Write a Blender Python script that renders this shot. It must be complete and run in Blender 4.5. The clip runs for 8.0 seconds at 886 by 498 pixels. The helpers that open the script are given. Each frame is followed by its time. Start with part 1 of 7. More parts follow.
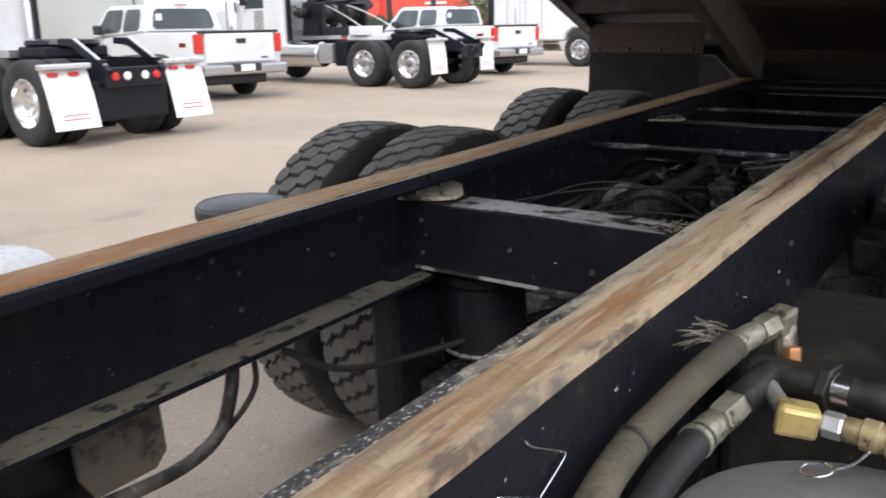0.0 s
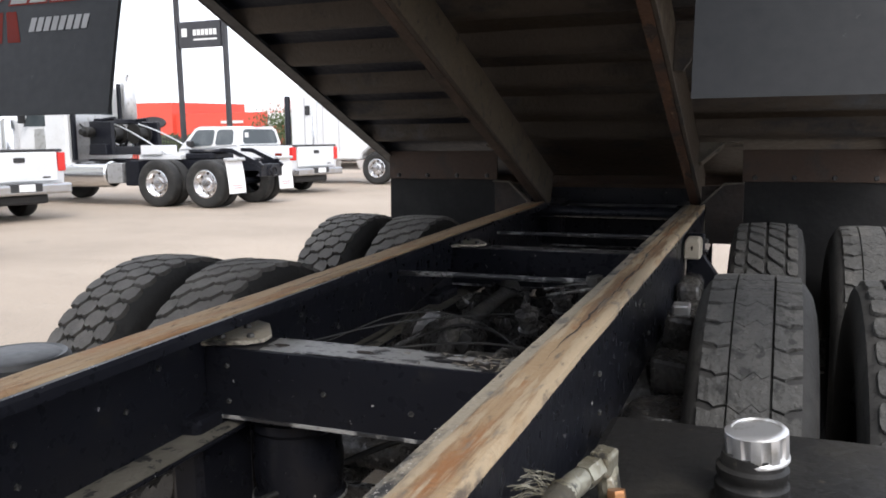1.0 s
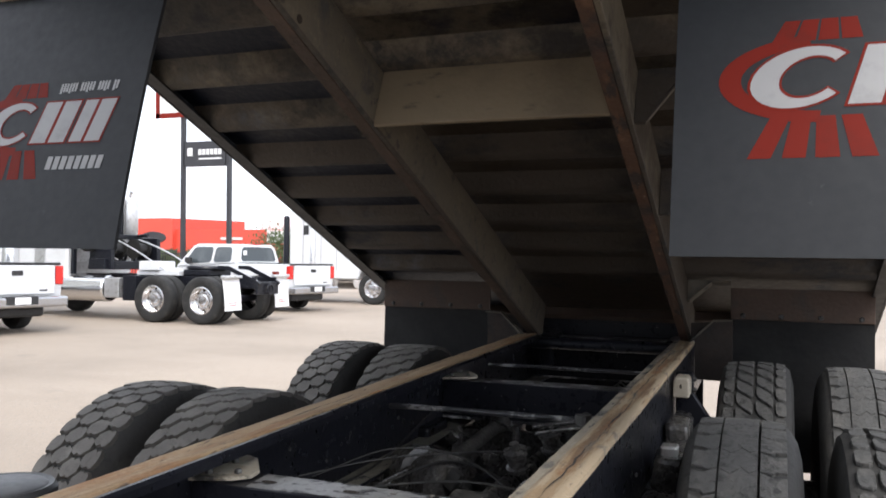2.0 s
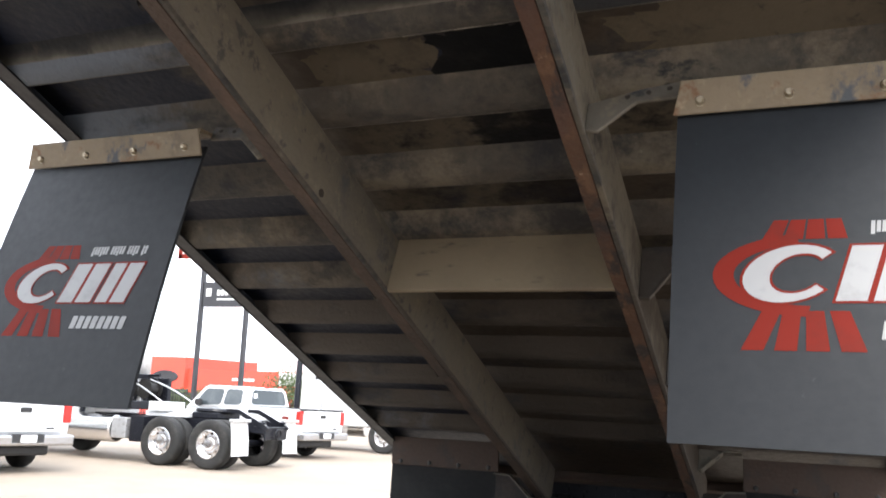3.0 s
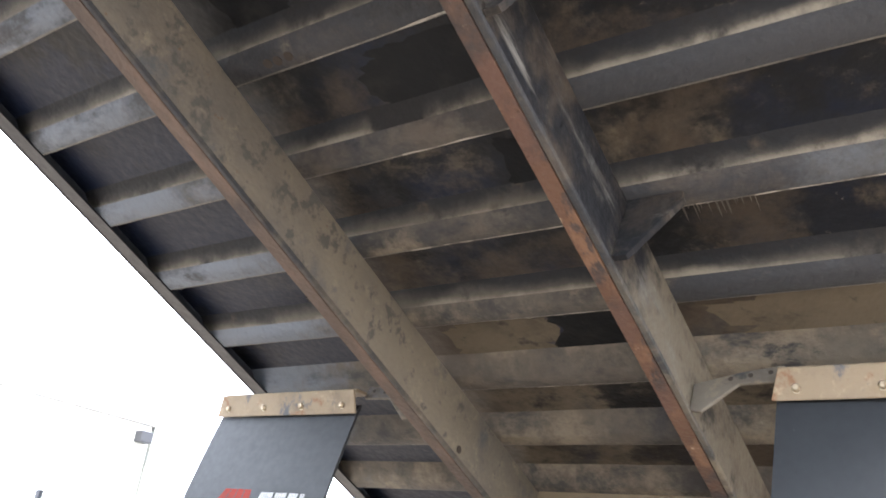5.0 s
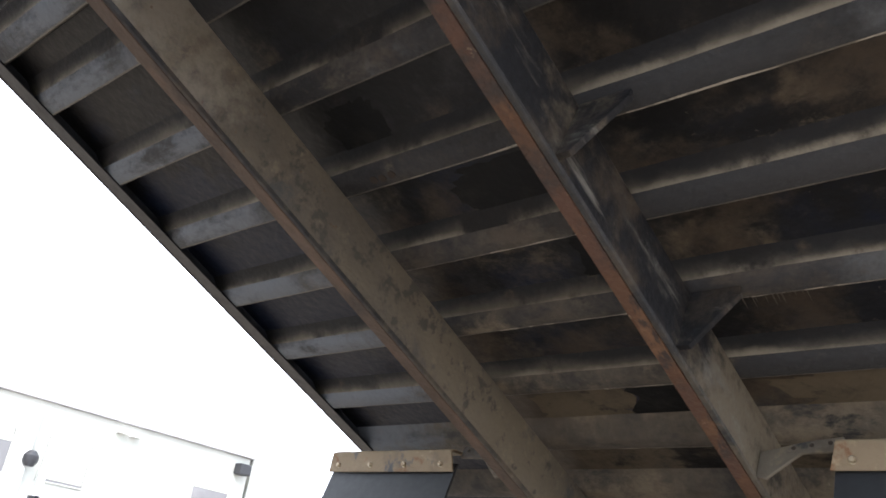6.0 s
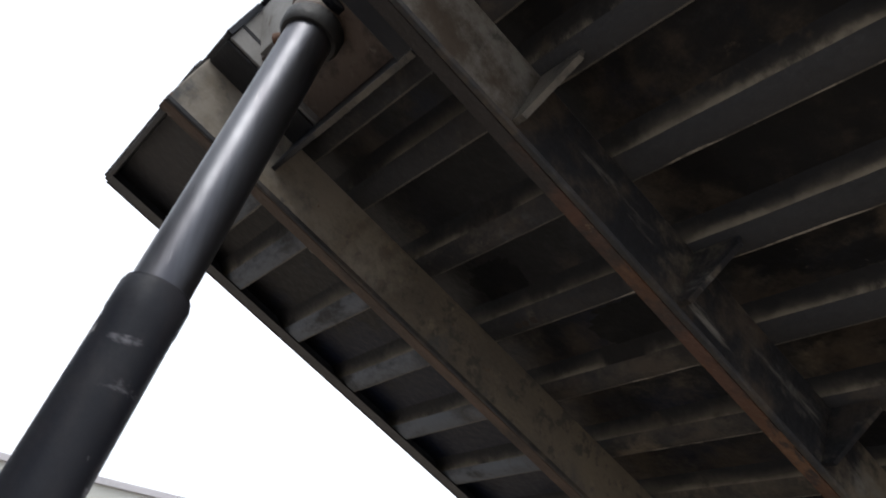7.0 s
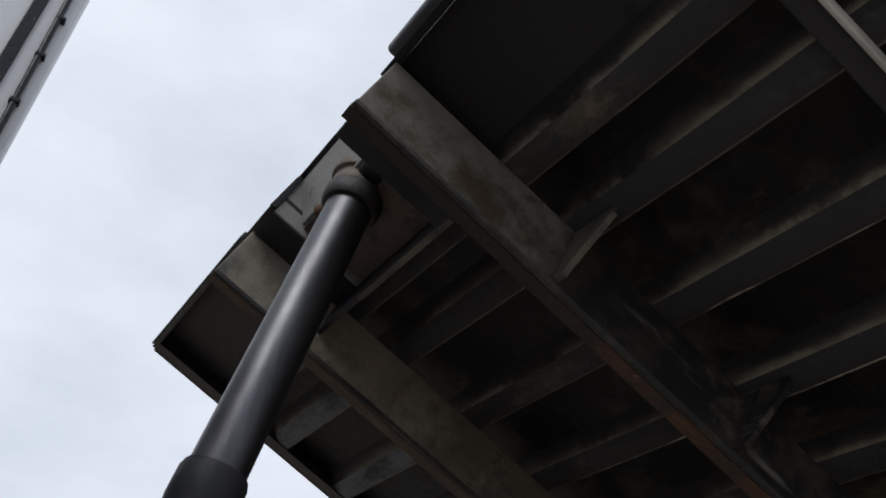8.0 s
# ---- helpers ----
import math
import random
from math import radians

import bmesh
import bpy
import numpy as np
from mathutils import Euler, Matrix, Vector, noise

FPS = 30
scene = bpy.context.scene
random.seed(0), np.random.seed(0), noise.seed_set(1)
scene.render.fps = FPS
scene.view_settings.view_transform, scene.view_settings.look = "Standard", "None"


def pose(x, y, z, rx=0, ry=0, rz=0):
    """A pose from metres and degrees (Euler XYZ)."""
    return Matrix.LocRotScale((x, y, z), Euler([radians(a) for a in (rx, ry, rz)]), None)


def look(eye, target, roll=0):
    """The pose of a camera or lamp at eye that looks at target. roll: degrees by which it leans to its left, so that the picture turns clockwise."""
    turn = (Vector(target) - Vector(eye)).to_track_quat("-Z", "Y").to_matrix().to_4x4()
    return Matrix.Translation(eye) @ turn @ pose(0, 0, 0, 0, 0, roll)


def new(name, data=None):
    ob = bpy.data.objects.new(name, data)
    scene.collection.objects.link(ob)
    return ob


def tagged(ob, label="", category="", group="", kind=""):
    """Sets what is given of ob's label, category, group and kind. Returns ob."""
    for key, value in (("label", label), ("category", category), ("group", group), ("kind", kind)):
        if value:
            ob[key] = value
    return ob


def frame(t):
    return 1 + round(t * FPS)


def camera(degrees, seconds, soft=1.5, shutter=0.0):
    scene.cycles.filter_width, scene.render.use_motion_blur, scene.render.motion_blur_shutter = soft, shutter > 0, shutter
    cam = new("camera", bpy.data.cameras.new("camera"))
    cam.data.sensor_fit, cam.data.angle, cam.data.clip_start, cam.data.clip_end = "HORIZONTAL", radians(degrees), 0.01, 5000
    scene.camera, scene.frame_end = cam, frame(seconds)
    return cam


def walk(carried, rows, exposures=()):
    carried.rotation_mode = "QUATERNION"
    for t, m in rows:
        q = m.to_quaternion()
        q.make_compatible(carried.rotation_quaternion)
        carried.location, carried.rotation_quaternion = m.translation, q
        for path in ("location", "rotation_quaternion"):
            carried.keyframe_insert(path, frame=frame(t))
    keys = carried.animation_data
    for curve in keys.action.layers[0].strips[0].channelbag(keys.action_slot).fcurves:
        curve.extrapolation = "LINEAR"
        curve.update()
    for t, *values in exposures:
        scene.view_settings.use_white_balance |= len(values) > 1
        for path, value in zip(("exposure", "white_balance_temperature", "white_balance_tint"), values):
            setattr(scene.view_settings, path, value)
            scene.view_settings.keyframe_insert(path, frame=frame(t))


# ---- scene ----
cam = camera(55.6, 8.0, soft=1.65, shutter=0.2)
# seconds, eye, target, roll
PATH = [
    (0, look((0.796, 0.958, 1.436), (-0.883, 3.303, 0.610), -1.64)),
    (0.2, look((0.776, 0.987, 1.443), (-0.749, 3.449, 0.659), -1.66)),
    (0.5, look((0.755, 1.009, 1.455), (-0.604, 3.606, 0.813), -1.69)),
    (1, look((0.749, 1.004, 1.479), (-0.353, 3.759, 1.035), -0.97)),
    (1.2, look((0.754, 0.990, 1.486), (-0.352, 3.753, 1.114), -0.63)),
    (2.3, look((0.787, 0.947, 1.549), (-0.308, 3.739, 1.672), 0.92)),
    (2.5, look((0.796, 0.937, 1.560), (-0.309, 3.718, 1.782), 1.25)),
    (2.7, look((0.815, 0.927, 1.565), (-0.314, 3.684, 1.917), 1.73)),
    (3, look((0.821, 0.896, 1.584), (-0.323, 3.623, 2.086), 2.44)),
    (3.2, look((0.826, 0.880, 1.599), (-0.362, 3.569, 2.198), 3.02)),
    (3.5, look((0.836, 0.864, 1.617), (-0.384, 3.503, 2.356), 3.90)),
    (3.7, look((0.840, 0.853, 1.623), (-0.406, 3.453, 2.453), 4.49)),
    (4, look((0.852, 0.837, 1.631), (-0.427, 3.384, 2.568), 5.38)),
    (4.2, look((0.875, 0.826, 1.642), (-0.443, 3.329, 2.640), 5.68)),
    (4.5, look((0.937, 0.804, 1.659), (-0.523, 3.193, 2.736), 6.14)),
    (4.8, look((1.030, 0.767, 1.669), (-0.568, 3.039, 2.803), 6.87)),
    (5, look((1.093, 0.731, 1.675), (-0.588, 2.928, 2.836), 7.35)),
    (5.2, look((1.146, 0.685, 1.684), (-0.611, 2.807, 2.874), 7.64)),
    (6.3, look((1.350, 0.399, 1.706), (-0.624, 2.282, 2.954), 8.75)),
    (6.5, look((1.405, 0.367, 1.700), (-0.637, 2.153, 2.980), 8.81)),
    (6.7, look((1.443, 0.306, 1.719), (-0.677, 2.001, 2.996), 8.54)),
    (6.9, look((1.490, 0.269, 1.733), (-0.688, 1.808, 3.106), 8.00)),
    (7, look((1.512, 0.257, 1.738), (-0.680, 1.731, 3.159), 7.91)),
    (7.1, look((1.517, 0.245, 1.740), (-0.675, 1.678, 3.205), 7.82)),
    (7.3, look((1.528, 0.216, 1.752), (-0.659, 1.581, 3.286), 7.53)),
    (7.5, look((1.531, 0.207, 1.762), (-0.631, 1.517, 3.376), 7.20)),
    (8, look((1.549, 0.188, 1.778), (-0.533, 1.399, 3.567), 6.29)),
]
walk(cam, PATH, exposures=[
    (0.0, 0.87, 6350, 12), (1.0, 0.95, 6350, 12), (2.5, 1.08, 6300, 11), (3.0, 1.72, 6300, 10), (3.5, 2.64, 6200, 10), (4.5, 3.35, 6150, 10), (5.2, 2.95, 6100, 10), (6.3, 1.56, 6250, 10), (7.0, 0.66, 6300, 10), (7.5, 0.0, 6300, 10), (8.0, -0.25, 6300, 10)])

# ---------------------------------------------------------------- world and light
world = bpy.data.worlds.new("overcast_sky")
scene.world = world
world.use_nodes = True
wn, wl = world.node_tree.nodes, world.node_tree.links
wn.clear()
w_out = wn.new("ShaderNodeOutputWorld")
w_bg = wn.new("ShaderNodeBackground")
w_sky = wn.new("ShaderNodeTexSky")
w_sky.sky_type = "NISHITA"
w_sky.sun_disc = False
w_sky.sun_elevation, w_sky.sun_rotation = radians(52), radians(143)
w_sky.air_density, w_sky.dust_density = 1.0, 4.0
w_co = wn.new("ShaderNodeTexCoord")
w_map = wn.new("ShaderNodeMapping")
w_map.inputs["Scale"].default_value = (1.0, 1.0, 2.2)
w_noise = wn.new("ShaderNodeTexNoise")
w_noise.inputs["Scale"].default_value = 2.3
w_noise.inputs["Detail"].default_value = 7
w_noise.inputs["Roughness"].default_value = 0.55
w_ramp = wn.new("ShaderNodeValToRGB")
w_ramp.color_ramp.elements[0].position, w_ramp.color_ramp.elements[0].color = 0.3, (8.2, 8.7, 9.6, 1)
w_ramp.color_ramp.elements[1].position, w_ramp.color_ramp.elements[1].color = 0.75, (11.6, 12.0, 12.6, 1)
w_mix = wn.new("ShaderNodeMixRGB")
w_mix.inputs["Fac"].default_value = 0.86
wl.new(w_co.outputs["Generated"], w_map.inputs["Vector"])
wl.new(w_map.outputs["Vector"], w_noise.inputs["Vector"])
wl.new(w_noise.outputs["Fac"], w_ramp.inputs["Fac"])
wl.new(w_sky.outputs["Color"], w_mix.inputs["Color1"])
wl.new(w_ramp.outputs["Color"], w_mix.inputs["Color2"])
wl.new(w_mix.outputs["Color"], w_bg.inputs["Color"])
w_bg.inputs["Strength"].default_value = 0.105
wl.new(w_bg.outputs["Background"], w_out.inputs["Surface"])

sun_data = bpy.data.lights.new("sun", "SUN")
sun_data.energy, sun_data.angle, sun_data.color = 1.7, radians(30), (1.0, 0.96, 0.9)
sun = new("sun", sun_data)
sun.matrix_world = look((6, -9, 12), (0, 0, 0))


# ---------------------------------------------------------------- materials
def surf(name, base, layers=(), rough=0.6, rough_var=0.15, metal=0.0, bump=0.0, bump_scale=60.0, rand=0.0, spec=0.5, grain=0.62):
    """Base colour, then layers of (colour, noise scale, low, high, stretch xyz[, (axis, from, to, amount) ...]) mixed over it."""
    m = bpy.data.materials.new(name)
    m.use_nodes = True
    nt = m.node_tree
    n, l = nt.nodes, nt.links
    b = n["Principled BSDF"]
    co = n.new("ShaderNodeTexCoord").outputs["Object"]
    first = n.new("ShaderNodeRGB")
    first.outputs[0].default_value = (*base, 1)
    col = first.outputs[0]
    if rand:
        info = n.new("ShaderNodeObjectInfo")
        hsv = n.new("ShaderNodeHueSaturation")
        mr = n.new("ShaderNodeMapRange")
        mr.inputs["To Min"].default_value, mr.inputs["To Max"].default_value = 1 - rand, 1 + rand
        l.new(info.outputs["Random"], mr.inputs["Value"])
        l.new(mr.outputs["Result"], hsv.inputs["Value"])
        l.new(col, hsv.inputs["Color"])
        col = hsv.outputs["Color"]
    for i, lay in enumerate(layers):
        colour, scale, lo, hi, stretch = lay[:5]
        mp = n.new("ShaderNodeMapping")
        mp.inputs["Location"].default_value = (i * 3.7 + len(name), i * 1.9, i * 5.3)
        mp.inputs["Scale"].default_value = stretch
        ns = n.new("ShaderNodeTexNoise")
        ns.inputs["Scale"].default_value = scale
        ns.inputs["Detail"].default_value = 9 if grain > 0.65 else 6
        ns.inputs["Roughness"].default_value = grain
        l.new(co, mp.inputs["Vector"])
        l.new(mp.outputs["Vector"], ns.inputs["Vector"])
        value = ns.outputs["Fac"]
        for axis, a0, a1, amount in lay[5:]:
            sep = n.new("ShaderNodeSeparateXYZ")
            l.new(co, sep.inputs[0])
            along_axis = sep.outputs[0 if axis == 4 else axis]
            if axis == 4:       # dirt that lies between the sills only
                inside = n.new("ShaderNodeMath")
                inside.operation = "LESS_THAN"
                inside.inputs[1].default_value = 0.37
                l.new(along_axis, inside.inputs[0])
                keep = n.new("ShaderNodeMath")
                keep.operation = "MULTIPLY"
                l.new(inside.outputs[0], keep.inputs[0])
                l.new(along_axis, keep.inputs[1])
                along_axis = keep.outputs[0]
            g = n.new("ShaderNodeMapRange")
            g.inputs["From Min"].default_value, g.inputs["From Max"].default_value = a0, a1
            g.inputs["To Min"].default_value, g.inputs["To Max"].default_value = 0.0, amount
            l.new(along_axis, g.inputs["Value"])
            ad = n.new("ShaderNodeMath")
            ad.operation = "ADD"
            l.new(value, ad.inputs[0])
            l.new(g.outputs["Result"], ad.inputs[1])
            value = ad.outputs[0]
        step = n.new("ShaderNodeMapRange")
        step.interpolation_type = "SMOOTHSTEP"
        step.inputs["From Min"].default_value, step.inputs["From Max"].default_value = lo, hi
        l.new(value, step.inputs["Value"])
        mx = n.new("ShaderNodeMixRGB")
        mx.inputs["Color2"].default_value = (*colour, 1)
        l.new(step.outputs["Result"], mx.inputs["Fac"])
        l.new(col, mx.inputs["Color1"])
        col = mx.outputs["Color"]
    l.new(col, b.inputs["Base Color"])
    fine = n.new("ShaderNodeTexNoise")
    fine.inputs["Scale"].default_value = bump_scale
    fine.inputs["Detail"].default_value = 5
    l.new(co, fine.inputs["Vector"])
    rr = n.new("ShaderNodeMapRange")
    rr.inputs["To Min"].default_value, rr.inputs["To Max"].default_value = max(rough - rough_var, 0.02), min(rough + rough_var, 1)
    l.new(fine.outputs["Fac"], rr.inputs["Value"])
    l.new(rr.outputs["Result"], b.inputs["Roughness"])
    b.inputs["Metallic"].default_value = metal
    b.inputs["Specular IOR Level"].default_value = spec
    if bump:
        bp = n.new("ShaderNodeBump")
        bp.inputs["Strength"].default_value = bump
        bp.inputs["Distance"].default_value = 0.01
        l.new(fine.outputs["Fac"], bp.inputs["Height"])
        l.new(bp.outputs["Normal"], b.inputs["Normal"])
    return m


one = (1, 1, 1)
M_concrete = surf("lot_concrete", (0.2886, 0.234, 0.181), [((0.2379, 0.1934, 0.1498), 0.35, 0.4, 0.65, one), ((0.3276, 0.2675, 0.209), 0.12, 0.45, 0.7, (1, 2.2, 1)),
    ((0.1716, 0.1482, 0.1248), 1.1, 0.62, 0.78, (1, 0.5, 1)), ((0.234, 0.2028, 0.1677), 45, 0.5, 0.7, one), ((0.1482, 0.1287, 0.1092), 60, 0.58, 0.66, one), ((0.39, 0.351, 0.3042), 75, 0.60, 0.67, one)], 0.85, 0.1, bump=0.35, bump_scale=90)
M_frame = surf("black_frame_paint", (0.0095, 0.0102, 0.014), [((0.011, 0.0112, 0.014), 3.0, 0.48, 0.75, one), ((0.024, 0.0235, 0.024), 9, 0.60, 0.78, one), ((0.45, 0.44, 0.42), 46, 0.70, 0.712, one), ((0.34, 0.33, 0.31), 90, 0.70, 0.72, one)], 0.30, 0.12, bump=0.14, bump_scale=30, spec=0.22)
M_frame_dusty = surf("dusty_flange_paint", (0.1062, 0.0986, 0.08075), [((0.1403, 0.1292, 0.1062), 6, 0.45, 0.7, one), ((0.0119, 0.0119, 0.01275), 30, 0.57, 0.60, (1, 0.7, 1)), ((0.0595, 0.05525, 0.04675), 4, 0.52, 0.66, (1, 0.6, 1))], 0.75, 0.12, bump=0.4, bump_scale=50)
# Worn scuffs plus sky sheen painted in, fading to black on the right.
M_worn = surf("worn_bare_steel", (0.36, 0.36, 0.355), [((0.02, 0.02, 0.022), 11, 0.55, 0.60, (1, 2.5, 1), (0, -0.10, 0.28, 0.11)), ((0.16, 0.155, 0.15), 36, 0.58, 0.64, one)], 0.36, 0.12, metal=0.45, bump=0.35, bump_scale=45)
M_plate = surf("dusty_gusset_plate", (0.357, 0.3187, 0.255), [((0.0255, 0.0238, 0.02125), 9, 0.56, 0.64, one), ((0.238, 0.204, 0.153), 25, 0.5, 0.7, one)], 0.7, 0.15, bump=0.3, bump_scale=50)
M_strip = surf("wooden_rail_strip", (0.3108, 0.2167, 0.1218), [((0.2268, 0.147, 0.0798), 7, 0.42, 0.62, (7, 0.3, 1)), ((0.2436, 0.1302, 0.0588), 3.0, 0.50, 0.64, (3.5, 0.8, 1)),
    ((0.3612, 0.2814, 0.1806), 9, 0.53, 0.70, (9, 0.4, 1)), ((0.0714, 0.0462, 0.0294), 26, 0.60, 0.68, (5, 0.6, 1)), ((0.0462, 0.0336, 0.0252), 5, 0.64, 0.70, (14, 0.35, 1)), ((0.25, 0.118, 0.045), 4, 0.52, 0.72, (3, 0.6, 1), (1, 2.3, 1.3, 0.16))], 0.8, 0.12, bump=0.45, bump_scale=75)
M_strip_r = surf("wooden_rail_strip_worn", (0.287, 0.2009, 0.1148), [((0.1722, 0.1025, 0.0533), 6, 0.44, 0.62, (6, 0.35, 1)), ((0.2296, 0.1066, 0.041), 7, 0.56, 0.72, (1.6, 0.6, 1), (0, 0.374, 0.388, 0.12), (0, 0.402, 0.418, -0.14)),
    ((0.3444, 0.2665, 0.1722), 7, 0.57, 0.68, (6, 0.5, 1), (0, 0.400, 0.430, 0.19)), ((0.328, 0.2583, 0.1722), 7, 0.57, 0.68, (6, 0.5, 1), (0, 0.384, 0.360, 0.20)), ((0.1066, 0.082, 0.0615), 9, 0.56, 0.68, (4, 0.7, 1)), ((0.1312, 0.1148, 0.0943), 4, 0.56, 0.70, (5, 1.2, 1)),
    ((0.0697, 0.04756, 0.03116), 16, 0.62, 0.74, (8, 0.4, 1))], 0.85, 0.1, bump=0.5, bump_scale=85)
M_lid = surf("dark_lid_plastic", (0.028, 0.0296, 0.032), [((0.048, 0.048, 0.048), 6, 0.45, 0.7, one)], 0.5, 0.12)
M_frame_edge = surf("scuffed_frame_paint", (0.03, 0.03, 0.032), [((0.34, 0.335, 0.325), 14, 0.50, 0.60, (1, 3, 1))], 0.35, 0.12, spec=0.5)
M_scrape = surf("pale_scrape", (0.27, 0.245, 0.205), [((0.07, 0.062, 0.05), 14, 0.48, 0.6, (1, 2, 1))], 0.6, 0.15)
M_flange_top = surf("chipped_flange_paint", (0.020, 0.020, 0.021), [((0.27, 0.235, 0.18), 6, 0.50, 0.62, (2, 0.7, 1), (1, 1.4, 2.6, 0.16)), ((0.42, 0.40, 0.365), 210, 0.63, 0.67, (1, 0.7, 1), (1, 2.3, 1.5, 0.06)), ((0.13, 0.12, 0.105), 22, 0.56, 0.66, (1, 0.7, 1)), ((0.04, 0.035, 0.03), 20, 0.60, 0.66, (2, 0.6, 1))], 0.65, 0.15, bump=0.5, bump_scale=60)
M_straw = surf("dry_straw", (0.17, 0.155, 0.13), [((0.12, 0.10, 0.075), 40, 0.45, 0.65, one)], 0.85, 0.1)
M_crack = surf("dark_split_wood", (0.03, 0.022, 0.016), rough=0.9)
# Front end paler: light from the open front painted over the dust.
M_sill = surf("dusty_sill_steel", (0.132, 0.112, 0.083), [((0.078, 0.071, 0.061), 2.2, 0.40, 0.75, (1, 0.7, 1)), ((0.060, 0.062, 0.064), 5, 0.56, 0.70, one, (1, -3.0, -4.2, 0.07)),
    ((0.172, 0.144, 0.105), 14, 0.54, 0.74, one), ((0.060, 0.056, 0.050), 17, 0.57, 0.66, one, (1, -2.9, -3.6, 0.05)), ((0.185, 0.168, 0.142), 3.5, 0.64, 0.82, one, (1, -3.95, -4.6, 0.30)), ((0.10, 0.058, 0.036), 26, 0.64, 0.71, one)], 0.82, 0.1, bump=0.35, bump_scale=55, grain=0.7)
# Front end paler as lit, rear browner as shaded, both painted in.
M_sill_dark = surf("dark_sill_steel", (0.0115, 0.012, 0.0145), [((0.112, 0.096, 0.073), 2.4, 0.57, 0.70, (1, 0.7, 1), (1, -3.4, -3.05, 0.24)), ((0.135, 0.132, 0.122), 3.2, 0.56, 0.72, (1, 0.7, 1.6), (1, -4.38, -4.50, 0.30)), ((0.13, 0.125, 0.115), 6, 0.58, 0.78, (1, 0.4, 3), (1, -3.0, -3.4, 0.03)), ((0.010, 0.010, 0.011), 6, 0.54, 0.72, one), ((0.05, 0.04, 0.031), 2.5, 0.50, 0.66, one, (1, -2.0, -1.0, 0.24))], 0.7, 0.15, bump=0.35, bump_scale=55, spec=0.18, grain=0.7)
M_tan = surf("tan_dust_plate", (0.215, 0.170, 0.112), [((0.16, 0.126, 0.085), 3, 0.45, 0.7, one), ((0.10, 0.08, 0.058), 7, 0.6, 0.72, (1, 1, 3))], 0.85, 0.08, bump=0.2, bump_scale=60)
M_rust_dark = surf("dark_rust_edge", (0.064, 0.044, 0.033), [((0.098, 0.064, 0.046), 7, 0.5, 0.7, (1, 0.5, 1)), ((0.035, 0.026, 0.022), 5, 0.5, 0.66, (1, 0.6, 1))], 0.8, 0.1, bump=0.4, bump_scale=80)
M_collar = surf("brown_collar_steel", (0.105, 0.078, 0.062), [((0.05, 0.036, 0.03), 12, 0.48, 0.64, one), ((0.17, 0.145, 0.12), 20, 0.60, 0.72, one)], 0.6, 0.12, bump=0.3, bump_scale=60)
M_rust = surf("rusty_sill_bottom", (0.078, 0.038, 0.0205), [((0.125, 0.066, 0.035), 6, 0.50, 0.64, (2, 1, 1)), ((0.030, 0.021, 0.018), 9, 0.515, 0.61, (2, 0.8, 1)), ((0.072, 0.036, 0.024), 3, 0.5, 0.6, one), ((0.272, 0.208, 0.144), 30, 0.64, 0.72, one), ((0.0224, 0.0192, 0.0184), 3, 0.50, 0.64, one, (1, -4.1, -4.7, 0.3))], 0.85, 0.1, bump=0.6, bump_scale=70)
# Shade near the hinge and bluish sky tint at both sides painted over dust.
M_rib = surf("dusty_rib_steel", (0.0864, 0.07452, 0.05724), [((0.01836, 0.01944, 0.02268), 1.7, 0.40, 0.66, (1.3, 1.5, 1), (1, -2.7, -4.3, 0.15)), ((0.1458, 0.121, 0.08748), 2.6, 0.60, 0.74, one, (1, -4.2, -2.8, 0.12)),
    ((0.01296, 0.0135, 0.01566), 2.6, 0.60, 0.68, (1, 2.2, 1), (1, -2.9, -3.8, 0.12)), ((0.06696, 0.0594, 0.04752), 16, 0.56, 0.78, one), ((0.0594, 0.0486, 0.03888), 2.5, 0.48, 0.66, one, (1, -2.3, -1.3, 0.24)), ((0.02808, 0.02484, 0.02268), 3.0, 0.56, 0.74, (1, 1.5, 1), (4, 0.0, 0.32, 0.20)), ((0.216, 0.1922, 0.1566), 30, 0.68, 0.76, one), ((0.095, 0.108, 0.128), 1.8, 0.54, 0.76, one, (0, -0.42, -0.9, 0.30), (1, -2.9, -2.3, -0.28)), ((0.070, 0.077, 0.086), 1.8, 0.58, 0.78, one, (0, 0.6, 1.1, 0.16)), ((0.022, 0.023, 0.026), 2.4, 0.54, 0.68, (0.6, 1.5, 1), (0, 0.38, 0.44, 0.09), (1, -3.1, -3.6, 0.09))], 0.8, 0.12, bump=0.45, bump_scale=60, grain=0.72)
# Dusty flank with its shade and the lit fillet painted into the colour.
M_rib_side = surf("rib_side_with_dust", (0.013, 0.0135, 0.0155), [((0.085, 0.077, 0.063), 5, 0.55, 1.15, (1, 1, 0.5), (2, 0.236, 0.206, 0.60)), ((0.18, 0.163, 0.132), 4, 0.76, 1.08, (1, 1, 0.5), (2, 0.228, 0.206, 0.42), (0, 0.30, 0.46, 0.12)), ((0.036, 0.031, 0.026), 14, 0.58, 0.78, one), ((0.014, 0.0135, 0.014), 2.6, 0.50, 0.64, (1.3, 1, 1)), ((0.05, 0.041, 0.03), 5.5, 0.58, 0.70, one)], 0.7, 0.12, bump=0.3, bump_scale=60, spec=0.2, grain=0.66)
